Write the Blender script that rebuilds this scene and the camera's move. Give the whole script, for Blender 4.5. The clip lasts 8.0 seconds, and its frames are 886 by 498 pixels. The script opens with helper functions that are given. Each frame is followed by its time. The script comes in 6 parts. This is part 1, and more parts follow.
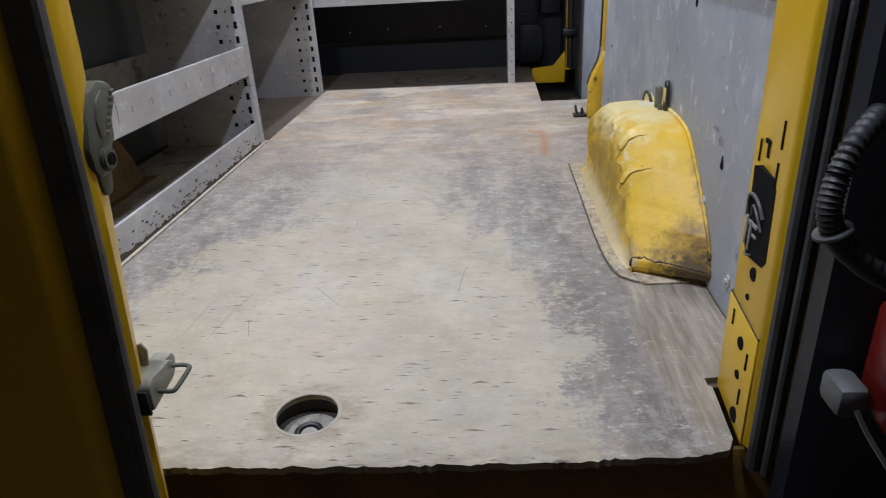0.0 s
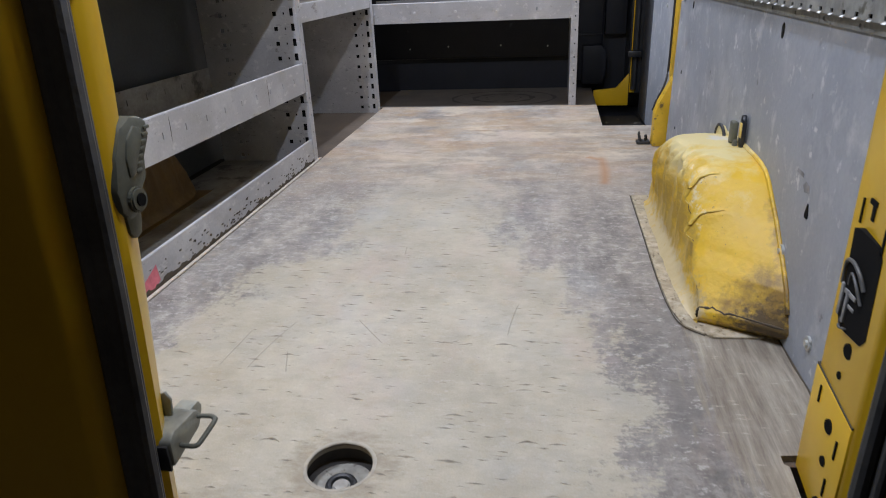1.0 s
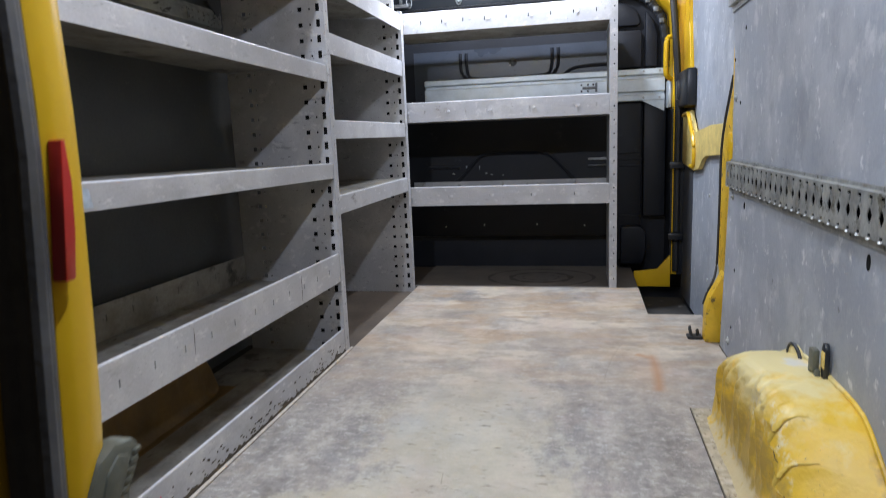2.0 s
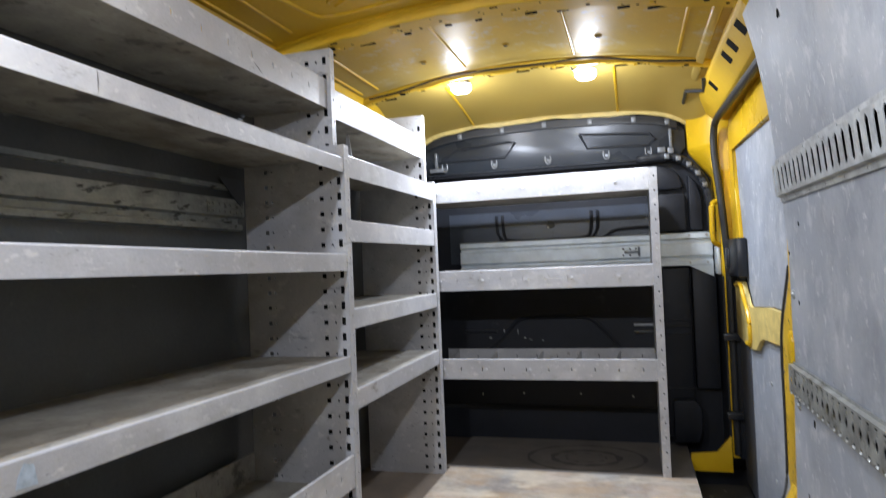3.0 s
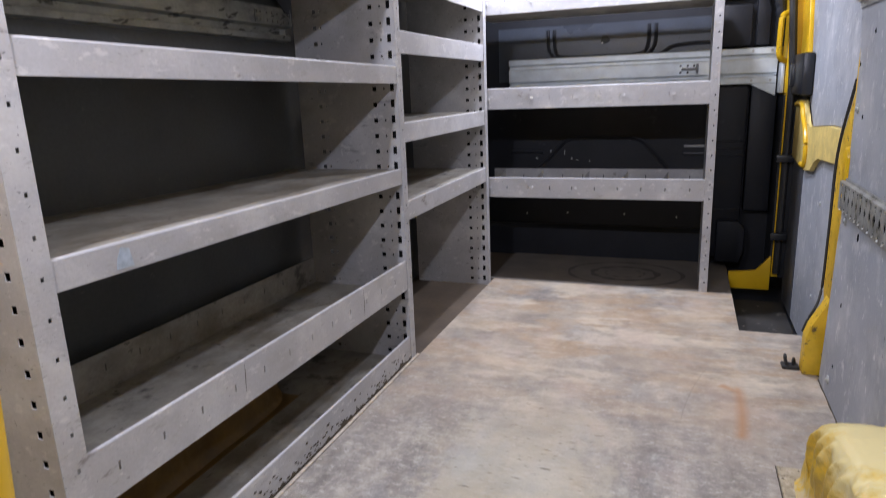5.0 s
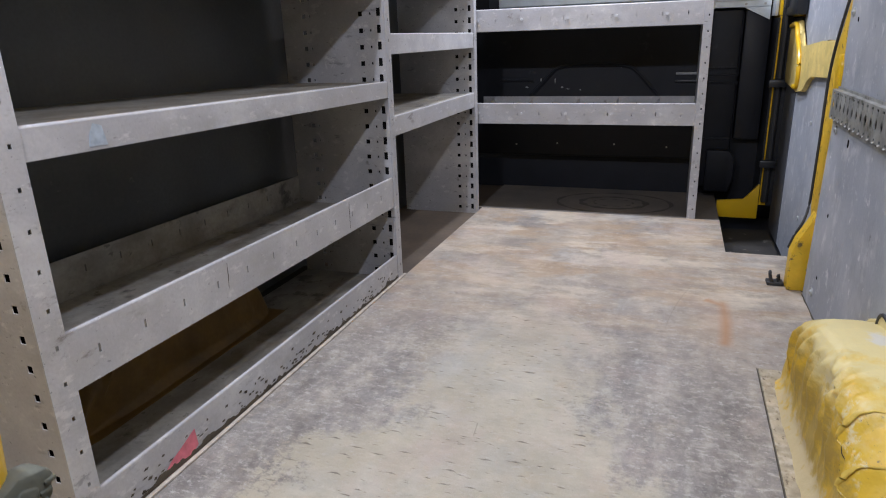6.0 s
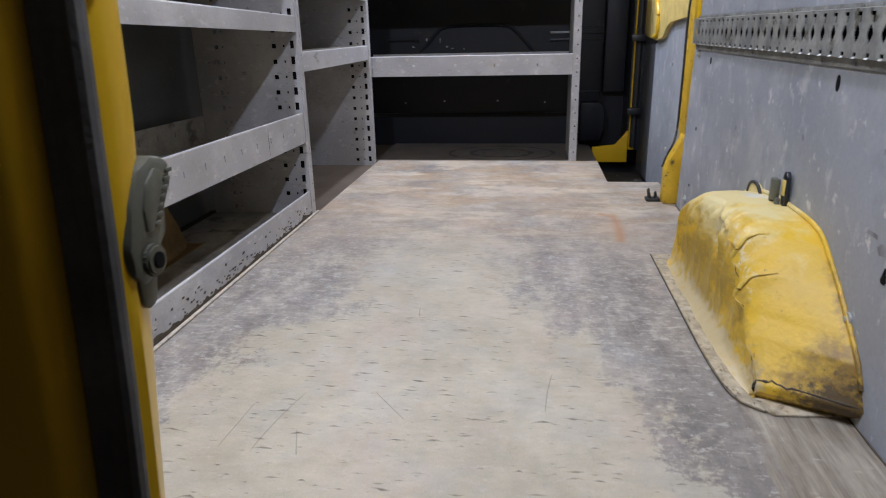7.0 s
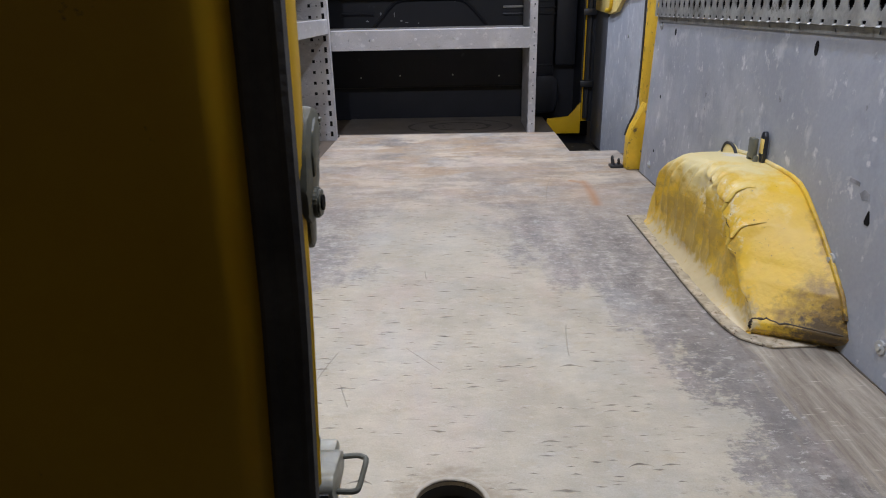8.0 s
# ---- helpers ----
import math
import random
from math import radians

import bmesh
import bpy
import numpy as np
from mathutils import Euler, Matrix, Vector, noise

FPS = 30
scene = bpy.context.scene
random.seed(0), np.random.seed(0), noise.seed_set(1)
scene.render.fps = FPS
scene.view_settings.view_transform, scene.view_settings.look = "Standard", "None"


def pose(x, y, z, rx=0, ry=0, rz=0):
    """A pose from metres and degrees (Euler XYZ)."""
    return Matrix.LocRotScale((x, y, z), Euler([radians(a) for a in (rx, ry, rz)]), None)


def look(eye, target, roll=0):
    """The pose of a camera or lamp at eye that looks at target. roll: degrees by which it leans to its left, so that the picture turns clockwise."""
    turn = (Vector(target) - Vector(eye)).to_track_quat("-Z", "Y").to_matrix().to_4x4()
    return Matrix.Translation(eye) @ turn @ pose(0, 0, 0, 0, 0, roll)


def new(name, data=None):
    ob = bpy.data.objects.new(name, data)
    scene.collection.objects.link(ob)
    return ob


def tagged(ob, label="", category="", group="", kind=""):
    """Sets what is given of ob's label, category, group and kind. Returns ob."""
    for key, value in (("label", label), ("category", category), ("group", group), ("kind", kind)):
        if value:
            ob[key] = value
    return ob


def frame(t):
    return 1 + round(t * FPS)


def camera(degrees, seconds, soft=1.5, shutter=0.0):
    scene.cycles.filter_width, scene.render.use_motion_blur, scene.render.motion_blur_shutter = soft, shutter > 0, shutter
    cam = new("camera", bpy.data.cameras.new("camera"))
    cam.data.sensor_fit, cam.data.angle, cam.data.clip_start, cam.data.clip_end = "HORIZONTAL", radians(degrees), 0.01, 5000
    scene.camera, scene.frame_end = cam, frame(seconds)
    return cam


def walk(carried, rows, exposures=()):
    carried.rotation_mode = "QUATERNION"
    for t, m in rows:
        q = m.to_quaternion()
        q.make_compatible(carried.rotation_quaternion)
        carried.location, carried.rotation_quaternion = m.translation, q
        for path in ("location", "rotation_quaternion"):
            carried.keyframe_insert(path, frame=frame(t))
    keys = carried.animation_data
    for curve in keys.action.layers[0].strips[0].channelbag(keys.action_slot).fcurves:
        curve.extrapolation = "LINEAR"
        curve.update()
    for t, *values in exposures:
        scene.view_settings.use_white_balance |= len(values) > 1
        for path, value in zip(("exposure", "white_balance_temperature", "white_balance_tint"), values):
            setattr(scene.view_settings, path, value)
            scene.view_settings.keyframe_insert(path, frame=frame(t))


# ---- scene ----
# camera and walk
cam = camera(68.5, 8.0, soft=1.0, shutter=0.25)
PATH = [
    (0, (0.023, 0.091, 0.666), (-0.144, 1.903, -0.164), -3.4),
    (0.5, (0.026, 0.098, 0.663), (-0.261, 1.912, -0.13), -2.5),
    (1, (0.016, 0.18, 0.681), (-0.306, 1.991, -0.106), -2.7),
    (1.5, (-0.042, 0.266, 0.721), (-0.409, 2.133, 0.103), -2.6),
    (1.7, (-0.045, 0.292, 0.734), (-0.442, 2.194, 0.257), -2.5),
    (2.8, (0.013, 0.542, 0.998), (-0.469, 2.481, 0.9), -2.5),
    (3, (0.014, 0.565, 1.014), (-0.545, 2.484, 1.056), -2.4),
    (3.5, (0.001, 0.565, 1.025), (-0.606, 2.448, 1.319), -2.3),
    (4, (0.008, 0.535, 1.021), (-0.636, 2.418, 1.224), -2.0),
    (4.5, (0.013, 0.523, 1.006), (-0.664, 2.402, 0.882), -2.0),
    (5, (0.007, 0.516, 0.975), (-0.677, 2.335, 0.499), -2.2),
    (5.2, (0.004, 0.524, 0.961), (-0.677, 2.317, 0.393), -1.9),
    (6.3, (0.02, 0.481, 0.776), (-0.581, 2.284, 0.153), -1.7),
    (6.5, (-0.006, 0.45, 0.725), (-0.472, 2.293, 0.105), -1.6),
    (7, (-0.099, 0.29, 0.65), (-0.359, 2.169, 0.016), -1.3),
    (7.5, (-0.204, 0.21, 0.643), (-0.249, 2.087, -0.046), -1.2),
    (8, (-0.273, 0.205, 0.639), (-0.323, 2.078, -0.059), -1.2),
]
WHITE = [(0, 0.0, 6500, 11), (0.5, 0.0, 6500, 11), (1.0, 0.0, 6470, 12), (1.5, 0.0, 6250, 11), (2.8, 0.0, 6550, 9), (3.0, 0.0, 6580, 9), (3.5, 0.02, 6780, 12), (4.0, 0.03, 6780, 12), (4.5, 0.0, 6600, 15), (5.0, -0.06, 6640, 17), (6.5, -0.03, 6480, 13), (8.0, 0.0, 6500, 14)]
walk(cam, [(t, look(eye, target, roll)) for t, eye, target, roll in PATH], WHITE)

# ---- world and light ----
world = bpy.data.worlds.new("dark_hall")
scene.world = world
world.use_nodes = True
world.node_tree.nodes["Background"].inputs[0].default_value = (1.0, 0.84, 0.68, 1)
world.node_tree.nodes["Background"].inputs[1].default_value = 0.031


def lamp_light(x, y, z, beam, glow, tilt):
    """A flood lamp: a downward beam from the lens, and the glow that its dome spreads sideways."""
    tint = (0.735, 0.815, 1.0)
    data = bpy.data.lights.new("work_lamp_beam", "AREA")
    data.shape, data.size, data.energy, data.color = "DISK", 0.07, beam, tint
    new("work_lamp_beam", data).matrix_world = pose(x, y + (0.06 if tilt else 0), z - (0.012 if tilt else 0), tilt)
    data = bpy.data.lights.new("work_lamp_glow", "POINT")
    data.shadow_soft_size, data.energy, data.color = 0.03, glow, tint
    new("work_lamp_glow", data).matrix_world = pose(x, y, z - 0.04)


LAMPS = [(-0.735, 3.56, 15.5, 4.7, 0), (-0.155, 3.57, 15.8, 5.0, 0), (-0.79, 0.86, 19.5, 2.8, 26), (0.0, 0.86, 16.0, 2.8, 26)]
LAMP_Z = 1.840
for lx, ly, beam, glow, tilt in LAMPS:
    lamp_light(lx, ly, LAMP_Z - 0.022, beam, glow, tilt)


# ---- materials ----
def shade(name, base, rough=0.5, metal=0.0, vary=0.25, scale=6.0, fine=60.0, bump=0.15, spots=None, spot_amount=0.5, spot_scale=12.0, spot_stretch=(1, 1, 1), second=None, coat=0.0):
    """Painted or plain surface: two scales of variation, fine relief, and optional worn or dirty patches."""
    m = bpy.data.materials.new(name)
    m.use_nodes = True
    nt = m.node_tree
    n, l = nt.nodes, nt.links
    bsdf = n["Principled BSDF"]
    co = n.new("ShaderNodeTexCoord")
    big = n.new("ShaderNodeTexNoise")
    big.inputs["Scale"].default_value, big.inputs["Detail"].default_value = scale, 6
    small = n.new("ShaderNodeTexNoise")
    small.inputs["Scale"].default_value, small.inputs["Detail"].default_value = fine, 4
    l.new(co.outputs["Object"], big.inputs["Vector"])
    l.new(co.outputs["Object"], small.inputs["Vector"])
    ramp = n.new("ShaderNodeValToRGB")
    dark = second or tuple(c * (1 - vary) for c in base)
    ramp.color_ramp.elements[0].position, ramp.color_ramp.elements[1].position = 0.32, 0.66
    ramp.color_ramp.elements[0].color, ramp.color_ramp.elements[1].color = (*dark, 1), (*base, 1)
    l.new(big.outputs["Fac"], ramp.inputs["Fac"])
    mix = n.new("ShaderNodeMixRGB")
    mix.blend_type, mix.inputs["Fac"].default_value = "OVERLAY", vary * 0.6
    l.new(ramp.outputs["Color"], mix.inputs["Color1"])
    l.new(small.outputs["Fac"], mix.inputs["Color2"])
    out = mix.outputs["Color"]
    if spots:
        mp = n.new("ShaderNodeMapping")
        mp.inputs["Scale"].default_value = spot_stretch
        l.new(co.outputs["Object"], mp.inputs["Vector"])
        sp = n.new("ShaderNodeTexNoise")
        sp.inputs["Scale"].default_value, sp.inputs["Detail"].default_value, sp.inputs["Roughness"].default_value = spot_scale, 8, 0.65
        l.new(mp.outputs["Vector"], sp.inputs["Vector"])
        sr = n.new("ShaderNodeValToRGB")
        sr.color_ramp.elements[0].position, sr.color_ramp.elements[1].position = 0.70 - spot_amount * 0.2, 0.76 - spot_amount * 0.18
        l.new(sp.outputs["Fac"], sr.inputs["Fac"])
        mm = n.new("ShaderNodeMixRGB")
        mm.inputs["Color2"].default_value = (*spots, 1)
        l.new(sr.outputs["Color"], mm.inputs["Fac"])
        l.new(out, mm.inputs["Color1"])
        out = mm.outputs["Color"]
    l.new(out, bsdf.inputs["Base Color"])
    rr = n.new("ShaderNodeMapRange")
    rr.inputs["To Min"].default_value, rr.inputs["To Max"].default_value = max(rough - 0.12, 0.03), min(rough + 0.12, 1)
    l.new(big.outputs["Fac"], rr.inputs["Value"])
    l.new(rr.outputs["Result"], bsdf.inputs["Roughness"])
    bsdf.inputs["Metallic"].default_value = metal
    bsdf.inputs["Coat Weight"].default_value = coat
    bp = n.new("ShaderNodeBump")
    bp.inputs["Strength"].default_value, bp.inputs["Distance"].default_value = bump, 0.004
    l.new(small.outputs["Fac"], bp.inputs["Height"])
    l.new(bp.outputs["Normal"], bsdf.inputs["Normal"])
    return m


def plain(name, base, rough=0.5, metal=0.0, emit=0.0):
    m = bpy.data.materials.new(name)
    m.use_nodes = True
    bsdf = m.node_tree.nodes["Principled BSDF"]
    bsdf.inputs["Base Color"].default_value = (*base, 1)
    bsdf.inputs["Roughness"].default_value, bsdf.inputs["Metallic"].default_value = rough, metal
    bsdf.inputs["Specular IOR Level"].default_value = 0.08 if max(base) < 0.02 else 0.5
    if emit:
        bsdf.inputs["Emission Color"].default_value, bsdf.inputs["Emission Strength"].default_value = (1, 0.98, 0.95, 1), emit
    return m


def wear(m, layers):
    """Lay worn marks over a material: (colour, scale, stretch, from, to, amount, turn about x)."""
    n, l = m.node_tree.nodes, m.node_tree.links
    bsdf = n["Principled BSDF"]
    col = bsdf.inputs["Base Color"].links[0].from_socket
    co = n.new("ShaderNodeTexCoord")
    for colour, scale, stretch, lo, hi, amount, turn in layers:
        mp = n.new("ShaderNodeMapping")
        mp.vector_type = "TEXTURE"
        mp.inputs["Scale"].default_value = tuple(1 / k for k in stretch)
        mp.inputs["Rotation"].default_value = (turn, 0, 0)
        l.new(co.outputs["Object"], mp.inputs["Vector"])
        tx = n.new("ShaderNodeTexNoise")
        tx.inputs["Scale"].default_value, tx.inputs["Detail"].default_value, tx.inputs["Roughness"].default_value = scale, 6, 0.65
        l.new(mp.outputs["Vector"], tx.inputs["Vector"])
        k = n.new("ShaderNodeMapRange")
        k.inputs["From Min"].default_value, k.inputs["From Max"].default_value, k.inputs["To Max"].default_value = lo, hi, amount
        l.new(tx.outputs["Fac"], k.inputs["Value"])
        mx = n.new("ShaderNodeMixRGB")
        mx.inputs["Color2"].default_value = (*colour, 1)
        l.new(k.outputs["Result"], mx.inputs["Fac"])
        l.new(col, mx.inputs["Color1"])
        col = mx.outputs["Color"]
    l.new(col, bsdf.inputs["Base Color"])
    return m


YELLOW = shade("yellow_paint", (0.76, 0.47, 0.015), 0.32, vary=0.12, scale=3, fine=40, bump=0.05, spots=(0.22, 0.13, 0.03), spot_amount=0.1, spot_scale=25)
def arch_material():
    """Yellow paint on the wheel arch: scraped pale along the shoulder, grimy brown at the foot of the rear slope."""
    m = shade("worn_yellow_paint", (0.74, 0.48, 0.035), 0.48, vary=0.15, scale=9, fine=80, bump=0.25, spots=(0.24, 0.17, 0.06), spot_amount=0.22, spot_scale=34)
    n, l = m.node_tree.nodes, m.node_tree.links
    bsdf = n["Principled BSDF"]
    col = bsdf.inputs["Base Color"].links[0].from_socket
    co = n.new("ShaderNodeTexCoord")

    def patch(col, at, radii, scale, amount, colour, soft):
        mp = n.new("ShaderNodeMapping")
        mp.vector_type = "TEXTURE"
        mp.inputs["Location"].default_value, mp.inputs["Scale"].default_value = at, radii
        l.new(co.outputs["Object"], mp.inputs["Vector"])
        ln = n.new("ShaderNodeVectorMath")
        ln.operation = "LENGTH"
        l.new(mp.outputs["Vector"], ln.inputs[0])
        tx = n.new("ShaderNodeTexNoise")
        tx.inputs["Scale"].default_value, tx.inputs["Detail"].default_value, tx.inputs["Roughness"].default_value = scale, 8, 0.7
        l.new(co.outputs["Object"], tx.inputs["Vector"])
        k = n.new("ShaderNodeMath")
        k.operation = "SUBTRACT"
        l.new(tx.outputs["Fac"], k.inputs[0])
        h = n.new("ShaderNodeMath")
        h.operation, h.inputs[1].default_value = "MULTIPLY", 0.42
        l.new(ln.outputs["Value"], h.inputs[0])
        l.new(h.outputs[0], k.inputs[1])
        rp = n.new("ShaderNodeValToRGB")
        rp.color_ramp.elements[0].position, rp.color_ramp.elements[1].position = amount, amount + soft
        l.new(k.outputs[0], rp.inputs["Fac"])
        mx = n.new("ShaderNodeMixRGB")
        mx.inputs["Color2"].default_value = (*colour, 1)
        l.new(rp.outputs["Color"], mx.inputs["Fac"])
        l.new(col, mx.inputs["Color1"])
        return mx.outputs["Color"]

    col = patch(col, (0.38, 1.90, 0.27), (0.17, 0.34, 0.09), 14, 0.00, (0.74, 0.63, 0.30), 0.28)
    col = patch(col, (0.42, 1.84, 0.28), (0.04, 0.07, 0.04), 26, 0.20, (0.70, 0.67, 0.56), 0.12)
    col = patch(col, (0.325, 1.66, 0.22), (0.035, 0.45, 0.09), 60, 0.36, (0.72, 0.62, 0.34), 0.12)
    col = patch(col, (0.31, 1.80, 0.12), (0.05, 0.60, 0.16), 70, 0.52, (0.30, 0.21, 0.06), 0.10)
    col = patch(col, (0.325, 1.72, 0.20), (0.022, 0.42, 0.12), 60, 0.30, (0.72, 0.62, 0.36), 0.14)
    col = patch(col, (0.318, 1.72, 0.19), (0.016, 0.42, 0.12), 70, 0.50, (0.30, 0.22, 0.08), 0.10)
    col = patch(col, (0.303, 1.75, 0.10), (0.030, 0.6, 0.16), 40, 0.14, (0.46, 0.31, 0.055), 0.22)
    col = patch(col, (0.30, 1.42, 0.05), (0.035, 0.09, 0.07), 40, 0.12, (0.44, 0.33, 0.14), 0.2)
    col = patch(col, (0.285, 1.65, 0.02), (0.05, 0.8, 0.045), 44, 0.10, (0.58, 0.48, 0.27), 0.16)
    col = patch(col, (0.44, 1.34, 0.06), (0.14, 0.11, 0.14), 30, 0.12, (0.25, 0.15, 0.028), 0.30)
    col = patch(col, (0.41, 1.32, 0.04), (0.17, 0.07, 0.08), 75, 0.20, (0.09, 0.058, 0.02), 0.16)
    col = patch(col, (0.455, 1.45, 0.16), (0.03, 0.14, 0.16), 34, 0.20, (0.36, 0.225, 0.04), 0.25)
    col = patch(col, (0.40, 1.36, 0.00), (0.14, 0.10, 0.05), 60, 0.28, (0.12, 0.085, 0.035), 0.15)
    col = patch(col, (0.36, 1.60, 0.15), (0.30, 0.90, 0.60), 130, 0.56, (0.22, 0.15, 0.05), 0.05)
    l.new(col, bsdf.inputs["Base Color"])
    return m


YELLOW_WORN = arch_material()
YELLOW_SCUFF_LIT = shade("scraped_lit_yellow_paint", (0.74, 0.58, 0.20), 0.5, vary=0.25, scale=20, fine=120, bump=0.2, spots=(0.42, 0.30, 0.08), spot_amount=0.5, spot_scale=45)
YELLOW_STEP = shade("rubbed_yellow_paint", (0.74, 0.53, 0.10), 0.45, vary=0.3, scale=30, fine=140, bump=0.2, spots=(0.70, 0.62, 0.36), spot_amount=0.5, spot_scale=60)
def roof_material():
    """Mustard roof paint; it turns duller and more beige towards the front."""
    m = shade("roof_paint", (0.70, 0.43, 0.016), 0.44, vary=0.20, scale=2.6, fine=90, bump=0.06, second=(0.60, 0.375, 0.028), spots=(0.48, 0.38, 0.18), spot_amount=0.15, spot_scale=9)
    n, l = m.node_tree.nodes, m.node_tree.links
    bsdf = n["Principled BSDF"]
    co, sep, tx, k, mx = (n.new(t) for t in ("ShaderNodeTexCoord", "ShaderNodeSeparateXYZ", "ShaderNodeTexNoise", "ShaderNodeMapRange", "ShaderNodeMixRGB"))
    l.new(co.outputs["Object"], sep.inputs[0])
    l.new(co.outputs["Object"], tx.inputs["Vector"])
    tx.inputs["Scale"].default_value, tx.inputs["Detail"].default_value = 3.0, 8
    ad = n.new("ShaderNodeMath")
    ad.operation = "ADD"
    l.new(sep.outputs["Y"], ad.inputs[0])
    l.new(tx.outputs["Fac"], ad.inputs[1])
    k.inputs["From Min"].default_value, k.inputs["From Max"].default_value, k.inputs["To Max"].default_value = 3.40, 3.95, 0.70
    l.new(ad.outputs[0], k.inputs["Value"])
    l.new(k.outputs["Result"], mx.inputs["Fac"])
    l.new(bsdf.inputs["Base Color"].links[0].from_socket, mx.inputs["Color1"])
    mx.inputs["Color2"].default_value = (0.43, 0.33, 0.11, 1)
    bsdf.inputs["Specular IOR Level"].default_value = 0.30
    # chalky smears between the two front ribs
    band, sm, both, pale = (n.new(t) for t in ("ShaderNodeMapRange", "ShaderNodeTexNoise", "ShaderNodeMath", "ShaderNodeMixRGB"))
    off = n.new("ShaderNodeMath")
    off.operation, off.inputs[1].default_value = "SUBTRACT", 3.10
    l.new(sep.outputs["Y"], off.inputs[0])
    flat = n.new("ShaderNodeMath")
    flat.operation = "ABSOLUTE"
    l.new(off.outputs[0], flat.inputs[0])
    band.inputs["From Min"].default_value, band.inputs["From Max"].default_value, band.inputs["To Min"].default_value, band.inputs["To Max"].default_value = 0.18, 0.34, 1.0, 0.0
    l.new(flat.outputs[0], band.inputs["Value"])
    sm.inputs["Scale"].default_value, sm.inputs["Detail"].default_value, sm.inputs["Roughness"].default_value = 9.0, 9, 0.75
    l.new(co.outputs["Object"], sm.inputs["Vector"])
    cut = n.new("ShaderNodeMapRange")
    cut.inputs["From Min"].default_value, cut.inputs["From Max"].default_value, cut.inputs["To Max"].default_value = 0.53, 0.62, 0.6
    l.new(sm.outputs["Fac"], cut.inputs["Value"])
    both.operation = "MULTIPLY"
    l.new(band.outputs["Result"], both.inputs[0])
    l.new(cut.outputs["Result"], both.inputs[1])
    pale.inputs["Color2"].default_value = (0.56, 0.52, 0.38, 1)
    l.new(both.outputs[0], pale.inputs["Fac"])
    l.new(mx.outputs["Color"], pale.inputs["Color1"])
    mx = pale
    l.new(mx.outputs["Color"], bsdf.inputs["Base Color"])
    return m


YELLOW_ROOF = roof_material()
SHELF = shade("grey_powder_coat", (0.465, 0.462, 0.472), 0.42, vary=0.16, scale=5, fine=160, bump=0.08, spots=(0.22, 0.20, 0.19), spot_amount=0.30, spot_scale=22, spot_stretch=(1, 0.35, 1))
UPRIGHT = shade("scuffed_powder_coat", (0.465, 0.462, 0.472), 0.42, vary=0.16, scale=5, fine=160, bump=0.08, spots=(0.22, 0.20, 0.19), spot_amount=0.30, spot_scale=22, spot_stretch=(1, 0.35, 1))
SHELF_TRAY = shade("dusty_tray", (0.37, 0.35, 0.305), 0.7, vary=0.35, scale=9, fine=90, bump=0.1, spots=(0.13, 0.12, 0.11), spot_amount=0.6, spot_scale=7)
PANEL = shade("grey_wall_board", (0.315, 0.343, 0.388), 0.58, vary=0.16, scale=3, fine=120, bump=0.08, spots=(0.56, 0.57, 0.58), spot_amount=0.36, spot_scale=18, spot_stretch=(1, 1.2, 0.5))
GALV = shade("galvanised_steel", (0.58, 0.60, 0.59), 0.40, metal=0.45, vary=0.35, scale=18, fine=90, bump=0.1)
FLANGE = shade("dirty_flange", (0.50, 0.43, 0.30), 0.65, vary=0.45, scale=24, bump=0.6, spots=(0.20, 0.15, 0.08), spot_amount=0.6, spot_scale=44)
# scrapes, smears and chips
wear(FLANGE, (((0.62, 0.57, 0.46), 30, (1, 1, 1), 0.52, 0.64, 0.6, 0), ((0.12, 0.09, 0.055), 85, (1, 0.8, 1), 0.60, 0.64, 0.85, 0)))
wear(GALV, (((0.20, 0.20, 0.17), 16, (1, 0.7, 1), 0.54, 0.68, 0.6, 0), ((0.13, 0.12, 0.09), 60, (1, 0.6, 1), 0.62, 0.67, 0.6, 0)))
wear(PANEL, (((0.45, 0.47, 0.495), 4, (1, 1, 0.8), 0.46, 0.64, 0.55, 0), ((0.21, 0.228, 0.26), 8, (1, 1, 0.7), 0.53, 0.68, 0.55, 0), ((0.64, 0.65, 0.65), 55, (1, 1.0, 0.35), 0.66, 0.70, 0.22, 0.22), ((0.60, 0.61, 0.61), 40, (1, 0.8, 0.35), 0.65, 0.69, 0.25, 1.1), ((0.57, 0.58, 0.59), 13, (1, 1, 0.8), 0.56, 0.68, 0.5, 0), ((0.68, 0.69, 0.69), 24, (1, 1, 0.9), 0.62, 0.68, 0.6, 0), ((0.10, 0.10, 0.10), 34, (1, 1, 0.6), 0.69, 0.72, 0.6, 0)))
wear(SHELF, (((0.60, 0.60, 0.58), 5, (1, 1, 1), 0.50, 0.66, 0.45, 0), ((0.30, 0.29, 0.265), 7, (1, 0.7, 1.3), 0.54, 0.72, 0.55, 0), ((0.66, 0.65, 0.63), 30, (1, 0.6, 1.3), 0.58, 0.65, 0.5, 0), ((0.24, 0.23, 0.21), 34, (0.6, 0.40, 1.6), 0.62, 0.70, 0.35, 0), ((0.13, 0.12, 0.11), 75, (0.5, 0.5, 2.0), 0.66, 0.69, 0.5, 0), ((0.09, 0.085, 0.08), 130, (1, 1, 1), 0.68, 0.70, 0.8, 0)))
